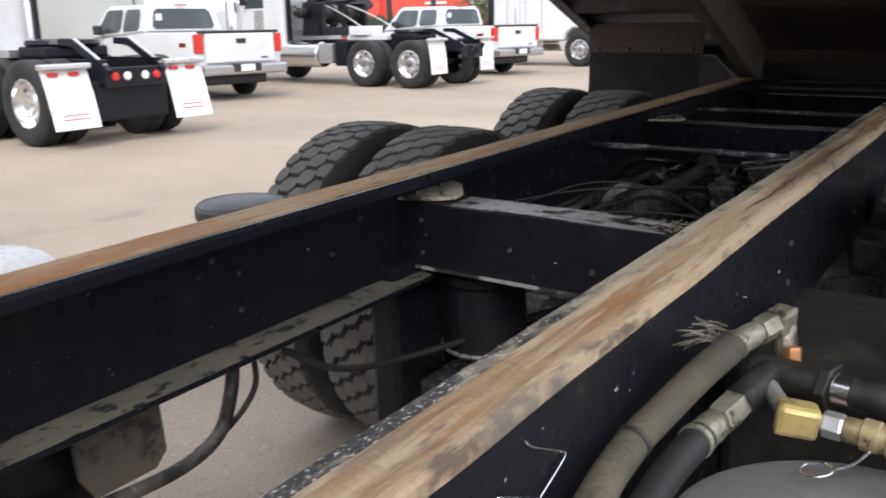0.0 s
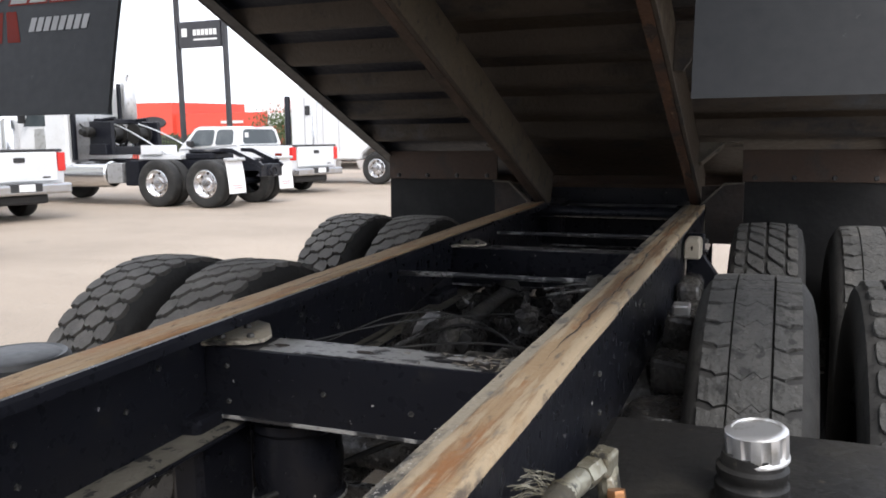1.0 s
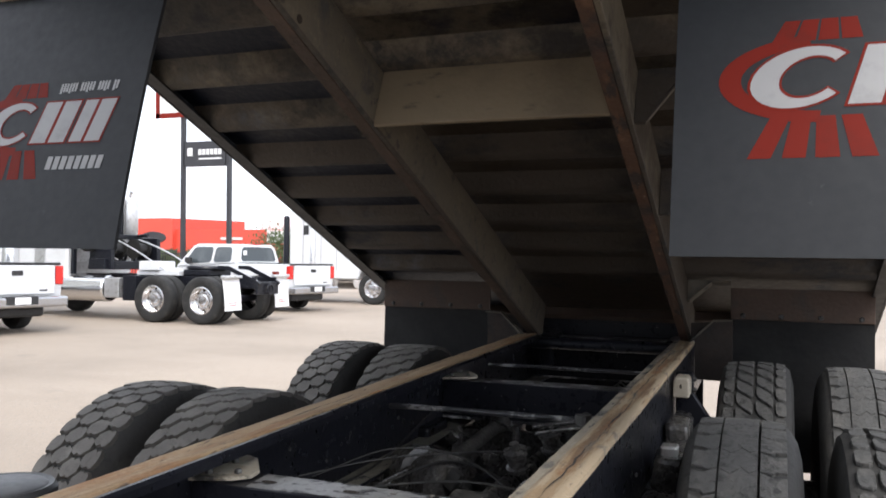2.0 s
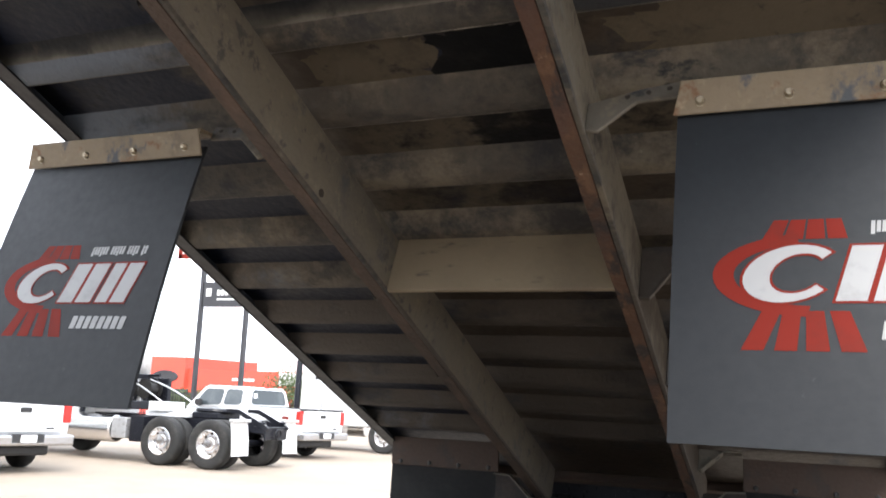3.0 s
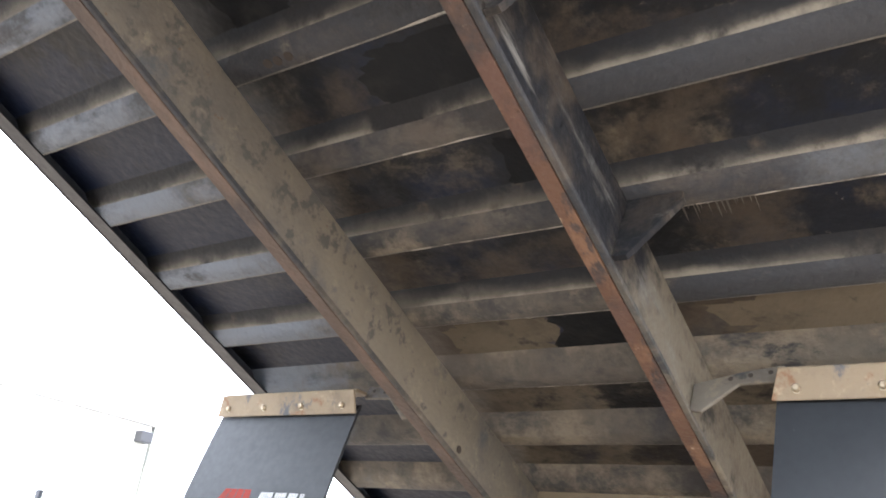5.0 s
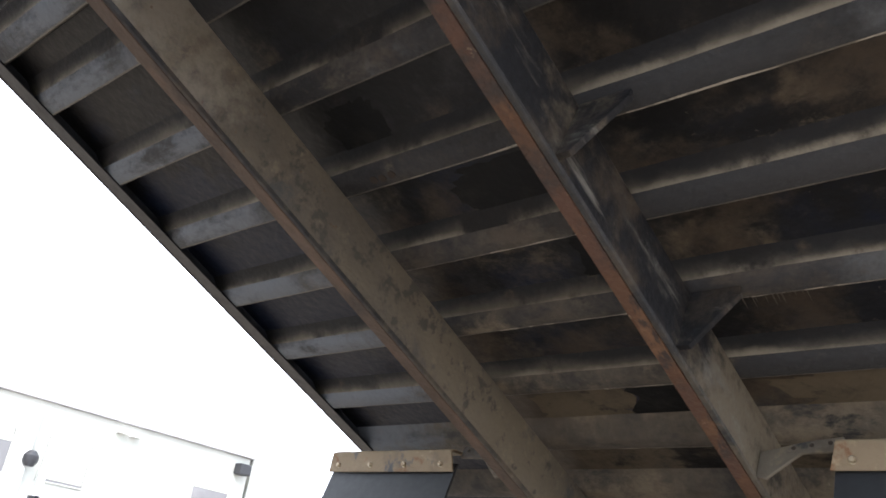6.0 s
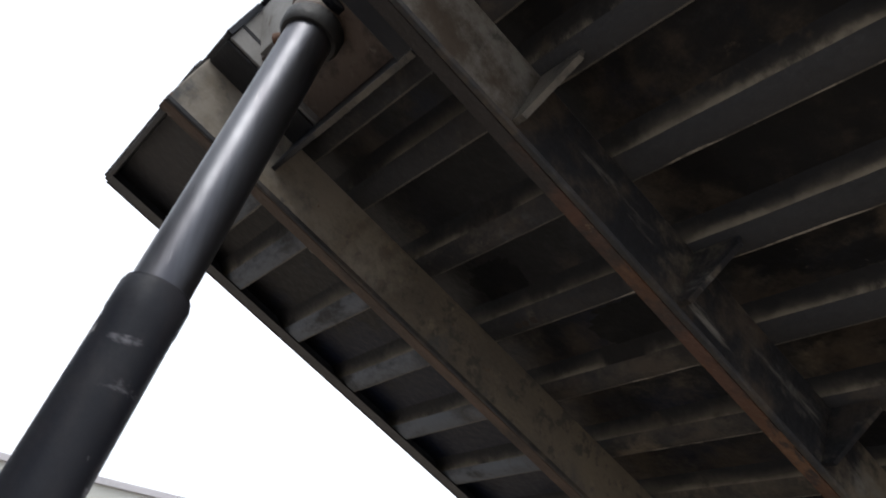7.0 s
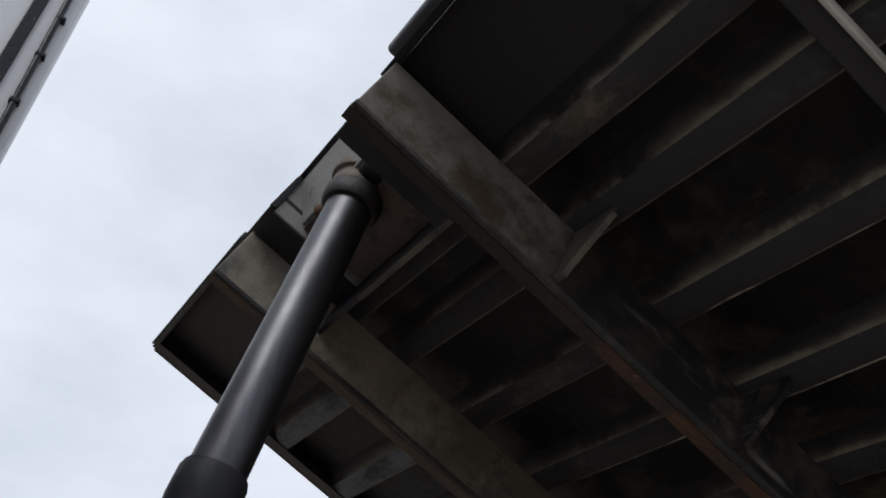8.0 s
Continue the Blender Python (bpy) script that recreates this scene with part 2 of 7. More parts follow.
# Rubbed edge; its last layer paints in the shade towards the hinge.
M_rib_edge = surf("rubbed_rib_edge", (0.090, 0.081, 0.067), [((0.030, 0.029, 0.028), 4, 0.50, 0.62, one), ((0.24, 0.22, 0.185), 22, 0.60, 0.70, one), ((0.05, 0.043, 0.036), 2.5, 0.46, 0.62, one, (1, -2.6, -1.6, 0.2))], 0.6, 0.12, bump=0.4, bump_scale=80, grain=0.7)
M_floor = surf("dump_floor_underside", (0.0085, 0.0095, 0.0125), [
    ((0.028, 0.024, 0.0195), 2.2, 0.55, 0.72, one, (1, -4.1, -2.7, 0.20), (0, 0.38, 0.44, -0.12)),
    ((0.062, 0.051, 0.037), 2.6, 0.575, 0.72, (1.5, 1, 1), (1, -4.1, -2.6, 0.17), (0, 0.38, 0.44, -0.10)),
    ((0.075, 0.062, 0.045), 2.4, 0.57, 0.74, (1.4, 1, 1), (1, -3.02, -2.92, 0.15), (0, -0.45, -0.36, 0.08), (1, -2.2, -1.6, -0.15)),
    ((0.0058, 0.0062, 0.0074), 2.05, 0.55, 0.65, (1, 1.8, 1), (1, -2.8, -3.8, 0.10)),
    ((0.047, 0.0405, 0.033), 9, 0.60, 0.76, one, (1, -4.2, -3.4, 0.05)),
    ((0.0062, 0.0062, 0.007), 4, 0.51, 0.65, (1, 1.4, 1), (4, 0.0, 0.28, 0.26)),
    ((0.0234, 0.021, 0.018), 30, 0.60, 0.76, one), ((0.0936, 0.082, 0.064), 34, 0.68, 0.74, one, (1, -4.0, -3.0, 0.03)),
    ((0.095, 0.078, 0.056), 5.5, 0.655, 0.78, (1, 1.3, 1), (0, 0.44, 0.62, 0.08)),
    # Painted in: shade by the hinge (brown), sky reflected at left (navy).
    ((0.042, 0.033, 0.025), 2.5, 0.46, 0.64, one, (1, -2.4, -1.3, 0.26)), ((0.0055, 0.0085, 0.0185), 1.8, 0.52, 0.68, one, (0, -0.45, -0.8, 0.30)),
    # Darker towards the front; the last strip is paler, front light painted in.
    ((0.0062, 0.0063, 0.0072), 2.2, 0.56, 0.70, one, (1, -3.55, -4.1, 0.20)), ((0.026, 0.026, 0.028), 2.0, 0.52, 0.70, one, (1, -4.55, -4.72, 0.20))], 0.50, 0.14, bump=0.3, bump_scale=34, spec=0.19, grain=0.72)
M_oil = surf("black_oil_stain", (0.0065, 0.0068, 0.0075), [((0.013, 0.0125, 0.012), 9, 0.5, 0.7, one)], 0.45, 0.12, bump=0.2, bump_scale=40, spec=0.1)
M_caked = surf("caked_tan_dust", (0.088, 0.073, 0.052), [((0.055, 0.046, 0.034), 4, 0.46, 0.68, one), ((0.025, 0.022, 0.019), 11, 0.56, 0.70, (1, 1.5, 1))], 0.85, 0.1, bump=0.3, bump_scale=60, spec=0.2, grain=0.7)
M_housing = surf("grey_housing_steel", (0.21, 0.2065, 0.1995), [((0.14, 0.1365, 0.1295), 5, 0.45, 0.7, one), ((0.084, 0.07, 0.056), 14, 0.60, 0.72, one)], 0.7, 0.1, bump=0.2, bump_scale=50)
M_apron = surf("rusty_apron_plate", (0.044, 0.027, 0.019), [((0.064, 0.040, 0.028), 4, 0.45, 0.7, one), ((0.032, 0.025, 0.021), 9, 0.5, 0.7, one)], 0.8, 0.1, bump=0.3, bump_scale=60)
M_apron_dark = surf("dark_rusty_plate", (0.020, 0.0145, 0.012), [((0.034, 0.022, 0.016), 5, 0.48, 0.7, one), ((0.012, 0.011, 0.011), 9, 0.5, 0.7, one)], 0.8, 0.1, bump=0.3, bump_scale=60)
M_bar = surf("dusty_flap_bar", (0.1827, 0.1428, 0.09435), [((0.1275, 0.1003, 0.068), 6, 0.45, 0.7, one), ((0.06375, 0.068, 0.0748), 8, 0.555, 0.65, (1.5, 1, 1)), ((0.1445, 0.0765, 0.03825), 12, 0.6, 0.7, one), ((0.2635, 0.2082, 0.1403), 30, 0.55, 0.75, one)], 0.8, 0.1, bump=0.35, bump_scale=60)
M_bodyside = surf("black_body_paint", (0.0085, 0.0095, 0.013), [((0.017, 0.0165, 0.0175), 2, 0.5, 0.75, one)], 0.45, 0.15, bump=0.15, bump_scale=30, spec=0.3)
# Pale blue-grey stands for the sky reflected along the front fold.
M_fold = surf("rubbed_fold_paint", (0.045, 0.049, 0.054), [((0.018, 0.019, 0.022), 6, 0.5, 0.7, one), ((0.13, 0.135, 0.14), 14, 0.58, 0.72, (0.5, 1, 1))], 0.35, 0.1, bump=0.15, bump_scale=40)
M_rubber = surf("tyre_rubber", (0.014, 0.0138, 0.0135), [((0.036, 0.034, 0.031), 5, 0.48, 0.78, one), ((0.02, 0.02, 0.02), 18, 0.55, 0.7, one)], 0.85, 0.1, bump=0.3, bump_scale=90)
M_sidewall = surf("dusty_sidewall_rubber", (0.02604, 0.02542, 0.02449), [((0.0496, 0.04712, 0.0434), 4, 0.44, 0.70, one), ((0.0124, 0.0124, 0.0124), 18, 0.55, 0.7, one)], 0.85, 0.1, bump=0.3, bump_scale=90)
M_tread = surf("dark_tread_rubber", (0.06552, 0.06435, 0.06084), [((0.103, 0.09828, 0.08892), 9, 0.45, 0.7, one), ((0.02925, 0.02925, 0.02808), 24, 0.52, 0.66, one), ((0.1404, 0.1346, 0.1229), 60, 0.64, 0.72, one)], 0.9, 0.08, bump=0.9, bump_scale=70)
M_tread_dusty = surf("dusty_tread_rubber", (0.09856, 0.09152, 0.0836), [((0.1364, 0.1267, 0.1144), 8, 0.45, 0.7, one), ((0.0792, 0.07568, 0.0704), 26, 0.55, 0.70, one)], 0.9, 0.08, bump=0.5, bump_scale=100)
# Pale grey that paints the light on the runner's outer edge.
M_runner = surf("worn_grey_runner", (0.46, 0.46, 0.45), [((0.30, 0.30, 0.29), 4, 0.45, 0.7, one)], 0.6, 0.1, bump=0.2, bump_scale=50)
M_flap = surf("mud_flap_rubber", (0.006192, 0.008032, 0.01091), [((0.009904, 0.01218, 0.01523), 4, 0.4, 0.7, (1, 1, 0.5)), ((0.03554, 0.03757, 0.04062), 60, 0.68, 0.76, one)], 0.62, 0.12, bump=0.05, bump_scale=45)
M_grime = surf("oily_road_grime", (0.052, 0.0494, 0.0455), [((0.1105, 0.1027, 0.091), 9, 0.5, 0.68, one), ((0.0156, 0.0156, 0.0156), 14, 0.5, 0.62, one), ((0.286, 0.273, 0.247), 60, 0.66, 0.72, one)], 0.55, 0.2, bump=0.6, bump_scale=60)
M_oily = surf("oily_black_casting", (0.034, 0.033, 0.033), [((0.080, 0.076, 0.070), 11, 0.5, 0.66, one), ((0.24, 0.235, 0.225), 45, 0.60, 0.68, one)], 0.28, 0.16, bump=0.35, bump_scale=60, spec=0.6)
M_flap_dark = surf("dark_mud_flap_rubber", (0.010, 0.010, 0.011), [((0.02, 0.02, 0.02), 4, 0.45, 0.7, one)], 0.7, 0.1, bump=0.2, bump_scale=45)
M_logo_red = surf("logo_red_print", (0.165, 0.0135, 0.007), [((0.135, 0.0145, 0.0085), 12, 0.5, 0.7, one)], 0.6, 0.1, spec=0.15)
M_logo_white = surf("logo_white_print", (0.3352, 0.3352, 0.3352), [((0.2717, 0.2717, 0.2717), 14, 0.5, 0.72, one)], 0.55, 0.1)
M_bolt = surf("bright_bolt_steel", (0.35, 0.301, 0.217), [((0.154, 0.105, 0.063), 60, 0.5, 0.65, one)], 0.4, 0.15, metal=0.7)
M_chrome = surf("chrome", (0.80, 0.80, 0.81), [((0.58, 0.56, 0.53), 14, 0.55, 0.75, one)], 0.22, 0.08, metal=1.0)
M_alu = surf("brushed_aluminium", (0.60, 0.60, 0.60), [((0.40, 0.39, 0.37), 10, 0.5, 0.7, one), ((0.12, 0.11, 0.10), 60, 0.66, 0.72, one)], 0.36, 0.12, metal=0.8, bump=0.15, bump_scale=70)
M_cap = surf("dull_chrome_cap", (0.60, 0.60, 0.60), [((0.40, 0.385, 0.36), 30, 0.5, 0.7, one)], 0.34, 0.1, metal=0.75, bump=0.1, bump_scale=90)
M_rod = surf("hoist_rod_steel", (0.1125, 0.1152, 0.126), [((0.0738, 0.0738, 0.0828), 3.0, 0.45, 0.68, (4, 4, 0.5)), ((0.135, 0.135, 0.1422), 12, 0.6, 0.75, (4, 4, 0.4))], 0.40, 0.07, metal=0.95, bump=0.05, bump_scale=30)
M_sleeve = surf("hoist_barrel_paint", (0.009, 0.0105, 0.016), [((0.020, 0.020, 0.024), 3.0, 0.5, 0.68, (2, 2, 1)), ((0.13, 0.13, 0.145), 6, 0.61, 0.70, (1, 1, 2.0)), ((0.30, 0.30, 0.31), 22, 0.66, 0.72, (1, 1, 0.6))], 0.55, 0.12, bump=0.15, bump_scale=40, spec=0.3)
M_hose = surf("dusty_hose_rubber", (0.06457, 0.05658, 0.03936), [((0.0369, 0.03383, 0.02644), 5, 0.45, 0.66, one), ((0.0984, 0.08487, 0.05842), 9, 0.52, 0.70, one), ((0.0369, 0.03383, 0.02768), 30, 0.62, 0.72, one)], 0.8, 0.1, bump=0.4, bump_scale=110)
M_hose_black = surf("black_hose_rubber", (0.012, 0.012, 0.012), [((0.035, 0.033, 0.029), 7, 0.54, 0.74, one)], 0.6, 0.12, bump=0.2, bump_scale=80)
M_brass = surf("brass_fitting", (0.4638, 0.3516, 0.1421), [((0.3441, 0.2693, 0.1346), 18, 0.48, 0.66, one), ((0.1047, 0.08228, 0.05236), 30, 0.60, 0.68, one)], 0.45, 0.15, metal=0.45, bump=0.15, bump_scale=60)
M_bronze = surf("dull_bronze_coupler", (0.34, 0.27, 0.15), [((0.18, 0.145, 0.09), 16, 0.46, 0.62, one), ((0.06, 0.052, 0.04), 34, 0.58, 0.66, one)], 0.5, 0.15, metal=0.5, bump=0.2, bump_scale=60)
M_copper = surf("copper_fitting", (0.40, 0.19, 0.08), [((0.22, 0.12, 0.07), 30, 0.5, 0.7, one)], 0.45, 0.12, metal=0.6)
M_tank = surf("tank_black_dusty", (0.013, 0.0125, 0.012), [((0.03, 0.028, 0.024), 4, 0.45, 0.7, one), ((0.075, 0.067, 0.055), 40, 0.62, 0.74, one)], 0.5, 0.15, spec=0.3, bump=0.3, bump_scale=50)
M_greytank = surf("grey_tank_paint", (0.1198, 0.1224, 0.125), [((0.0867, 0.0867, 0.0867), 5, 0.45, 0.7, one), ((0.153, 0.153, 0.1479), 14, 0.6, 0.72, one)], 0.5, 0.12, bump=0.15, bump_scale=40)
M_bracket = surf("dusty_bracket_steel", (0.104, 0.0904, 0.0704), [((0.068, 0.0592, 0.048), 6, 0.45, 0.7, (1, 1, 0.4)), ((0.028, 0.0272, 0.0272), 12, 0.54, 0.64, one), ((0.136, 0.112, 0.08), 20, 0.58, 0.7, one)], 0.75, 0.1, bump=0.4, bump_scale=60)
M_dull_bolt = surf("dull_bolt_steel", (0.035, 0.035, 0.036), [((0.10, 0.098, 0.09), 60, 0.56, 0.65, one)], 0.45, 0.12, metal=0.3)
M_ferrule = surf("scuffed_plated_steel", (0.3196, 0.306, 0.2448), [((0.204, 0.1836, 0.1292), 16, 0.46, 0.62, one), ((0.0612, 0.0578, 0.051), 34, 0.56, 0.64, one), ((0.476, 0.4624, 0.408), 60, 0.62, 0.70, one)], 0.42, 0.15, metal=0.65, bump=0.4, bump_scale=80)
M_line_green = surf("green_air_line", (0.05, 0.16, 0.05), [((0.03, 0.09, 0.03), 6, 0.45, 0.7, one)], 0.5, 0.1)
M_white_paint = surf("white_vehicle_paint", (0.624, 0.632, 0.64), [((0.56, 0.56, 0.56), 1.5, 0.5, 0.8, one)], 0.28, 0.08)
M_white_flap = surf("white_mud_flap", (0.7572, 0.7572, 0.7572), [((0.7068, 0.7068, 0.6983), 5, 0.5, 0.75, one)], 0.6, 0.1)
M_cab = surf("pale_grey_cab_paint", (0.46, 0.47, 0.49), [((0.42, 0.43, 0.45), 1.2, 0.45, 0.7, one)], 0.4, 0.1)
M_glass = surf("tinted_vehicle_glass", (0.045, 0.055, 0.06), [((0.08, 0.09, 0.095), 1.3, 0.45, 0.7, one)], 0.07, 0.03)
M_tail = surf("red_tail_lens", (0.55, 0.025, 0.02), rough=0.2, rough_var=0.05)
M_lens = surf("clear_lamp_lens", (0.75, 0.75, 0.74), rough=0.2, rough_var=0.05)
M_black_plastic = surf("black_plastic_trim", (0.02, 0.02, 0.021), [((0.035, 0.035, 0.035), 8, 0.5, 0.7, one)], 0.55, 0.1)
M_bumper = surf("chrome_bumper", (0.45, 0.45, 0.46), [((0.42, 0.41, 0.40), 4, 0.5, 0.7, one)], 0.22, 0.08, metal=0.9)
M_wall_grey = surf("pale_metal_siding", (0.4232, 0.4278, 0.3956), [((0.3864, 0.391, 0.3588), 0.6, 0.45, 0.7, one), ((0.3036, 0.3036, 0.2806), 3, 0.6, 0.8, (1, 1, 0.2))], 0.6, 0.1)
M_trim = surf("roof_trim_metal", (0.40, 0.385, 0.40), [((0.34, 0.33, 0.34), 2, 0.5, 0.7, one)], 0.5, 0.1)
M_blind = surf("window_blind", (0.44, 0.45, 0.39), [((0.40, 0.41, 0.355), 3, 0.5, 0.7, one)], 0.8, 0.08)
M_winglass = surf("building_window_glass", (0.16, 0.155, 0.16), [((0.22, 0.21, 0.215), 1.0, 0.45, 0.7, one)], 0.12, 0.05)
M_red_wall = surf("red_metal_cladding", (0.62, 0.075, 0.045), [((0.55, 0.07, 0.045), 0.5, 0.45, 0.7, one)], 0.55, 0.1)
M_white_wall = surf("white_wall_cladding", (0.6552, 0.6552, 0.6468), [((0.588, 0.588, 0.5796), 0.5, 0.45, 0.7, one)], 0.6, 0.1)
M_sign_dark = surf("dark_sign_panel", (0.022, 0.022, 0.026), [((0.032, 0.032, 0.036), 1, 0.45, 0.7, one)], 0.45, 0.1)
M_leaf = surf("tree_leaf", (0.07, 0.10, 0.035), [((0.04, 0.065, 0.02), 2, 0.45, 0.65, one)], 0.6, 0.1)
M_bark = surf("tree_bark", (0.10, 0.075, 0.05), [((0.06, 0.045, 0.03), 9, 0.45, 0.7, (1, 1, 0.3))], 0.9, 0.05, bump=0.6, bump_scale=30)


# ---------------------------------------------------------------- mesh helpers
def part(name, bm, material, parent, label="", smooth=False, at=None):
    me = bpy.data.meshes.new(name)
    bmesh.ops.recalc_face_normals(bm, faces=bm.faces[:])
    bm.to_mesh(me)
    bm.free()
    me.materials.append(material)
    if smooth:
        me.polygons.foreach_set("use_smooth", [True] * len(me.polygons))
        me.set_sharp_from_angle(angle=radians(38))
    ob = new(name, me)
    ob.parent = parent
    if at is not None:
        ob.matrix_basis = at
    if label:
        tagged(ob, label)
    return ob


def again(ob, at, parent=None):
    """One more part on the same mesh."""
    o = new(ob.name.split(".")[0], ob.data)
    o.parent = parent if parent is not None else ob.parent
    o.matrix_basis = at
    return o


def thing(name, label, category, m=None, group="", kind=""):
    ob = new(name)
    ob.empty_display_size = 0.2
    if m is not None:
        ob.matrix_basis = m
    return tagged(ob, label, category, group, kind)


def box(bm, x0, x1, y0, y1, z0, z1, bevel=0.0, m=None):
    """A box added to bm, its edges bevelled."""
    t = bmesh.new()
    vs = [t.verts.new((x, y, z)) for z in (z0, z1) for y in (y0, y1) for x in (x0, x1)]
    for f in ((0, 2, 3, 1), (4, 5, 7, 6), (0, 1, 5, 4), (2, 6, 7, 3), (0, 4, 6, 2), (1, 3, 7, 5)):
        t.faces.new([vs[i] for i in f])
    if bevel:
        bmesh.ops.bevel(t, geom=t.edges[:], offset=bevel, segments=2, affect="EDGES", profile=0.5)
    merge(bm, t, m)
    return bm


def merge(bm, t, m=None):
    if m is not None:
        bmesh.ops.transform(t, matrix=m, verts=t.verts[:])
    vmap = {v: bm.verts.new(v.co) for v in t.verts}
    for f in t.faces:
        bm.faces.new([vmap[v] for v in f.verts])
    t.free()


def prism(bm, pts, axis, a, b, bevel=0.0, m=None):
    """A polygon of 2D points pushed along an axis from a to b."""
    t = bmesh.new()
    order = {"x": lambda p, q: (q, p[0], p[1]), "y": lambda p, q: (p[0], q, p[1]), "z": lambda p, q: (p[0], p[1], q)}[axis]
    lo = [t.verts.new(order(p, a)) for p in pts]
    hi = [t.verts.new(order(p, b)) for p in pts]
    k = len(pts)
    t.faces.new(lo)
    t.faces.new(hi[::-1])
    for i in range(k):
        t.faces.new((lo[i], lo[(i + 1) % k], hi[(i + 1) % k], hi[i]))
    bmesh.ops.recalc_face_normals(t, faces=t.faces[:])
    if bevel:
        bmesh.ops.bevel(t, geom=t.edges[:], offset=bevel, segments=1, affect="EDGES")
    merge(bm, t, m)
    return bm


def lathe(bm, profile, m=None, seg=32, closed=True):
    """Profile of (radius, height) turned about z."""
    t = bmesh.new()
    rings = []
    for r, h in profile:
        if r < 1e-6:
            rings.append([t.verts.new((0, 0, h))])
        else:
            rings.append([t.verts.new((r * math.cos(2 * math.pi * i / seg), r * math.sin(2 * math.pi * i / seg), h)) for i in range(seg)])
    for a, b in zip(rings, rings[1:]):
        for i in range(seg):
            j = (i + 1) % seg
            if len(a) == 1 and len(b) == 1:
                continue
            if len(a) == 1:
                t.faces.new((a[0], b[i], b[j]))
            elif len(b) == 1:
                t.faces.new((a[i], b[0], a[j]))
            else:
                t.faces.new((a[i], b[i], b[j], a[j]))
    merge(bm, t, m)
    return bm


def tube(bm, pts, r, seg=10, caps=True):
    """A round bar or hose along points; r may be a list."""
    pts = [Vector(p) for p in pts]
    rs = r if isinstance(r, (list, tuple)) else [r] * len(pts)
    rings, up = [], None
    for i, p in enumerate(pts):
        d = (pts[min(i + 1, len(pts) - 1)] - pts[max(i - 1, 0)]).normalized()
        if up is None:
            up = d.orthogonal().normalized()
        up = (up - d * up.dot(d)).normalized()
        side = d.cross(up)
        rings.append([bm.verts.new(p + rs[i] * (math.cos(2 * math.pi * k / seg) * up + math.sin(2 * math.pi * k / seg) * side)) for k in range(seg)])
    for a, b in zip(rings, rings[1:]):
        for k in range(seg):
            bm.faces.new((a[k], a[(k + 1) % seg], b[(k + 1) % seg], b[k]))
    if caps:
        bm.faces.new(rings[0][::-1])
        bm.faces.new(rings[-1])
    return bm


def curve_pts(pts, n=8):
    """A smooth line through points."""
    p = [Vector(q) for q in pts]
    p = [2 * p[0] - p[1]] + p + [2 * p[-1] - p[-2]]
    out = []
    for i in range(1, len(p) - 2):
        for k in range(n):
            t = k / n
            a, b, c, d = p[i - 1], p[i], p[i + 1], p[i + 2]
            out.append(0.5 * (2 * b + (c - a) * t + (2 * a - 5 * b + 4 * c - d) * t * t + (3 * b - a - 3 * c + d) * t ** 3))
    out.append(p[-2])
    return out


def along(a, b):
    """A pose at a whose z axis points to b."""
    a, b = Vector(a), Vector(b)
    return Matrix.Translation(a) @ (b - a).to_track_quat("Z", "Y").to_matrix().to_4x4()


def rough_up(bm, amount, scale=3.0):
    for v in bm.verts:
        v.co += amount * noise.noise_vector(v.co * scale)
    return bm


# ---------------------------------------------------------------- ground: a lot that falls gently towards the far side
def ground_z(x, y):
    return 0.04 - 0.02 * max(min(y, 60), -30)


bm = bmesh.new()
xs = [-900, -300, -120, -60, -30, -15, -8, -4, 0, 4, 8, 15, 30, 60, 120, 300, 900]
ys = [-900, -300, -120, -60, -30, -15, -8, -4, 0, 4, 8, 15, 30, 60, 120, 300, 900]
grid = [[bm.verts.new((x, y, ground_z(x, y))) for x in xs] for y in ys]
for j in range(len(ys) - 1):
    for i in range(len(xs) - 1):
        bm.faces.new((grid[j][i], grid[j][i + 1], grid[j + 1][i + 1], grid[j + 1][i]))
ground = part("ground", bm, M_concrete, None)
tagged(ground, "pale tan dusty concrete truck lot with stains", "ground", kind="structure")

# ---------------------------------------------------------------- dump truck chassis
RAIL_Z = 1.076          # top of the wooden strips
STEEL_Z = RAIL_Z - 0.018
RAIL_LOW = 0.812
chassis = thing("truck_chassis", "black dump truck chassis with dusty wooden strips on its rails", "truck", pose(0, 0, 0))


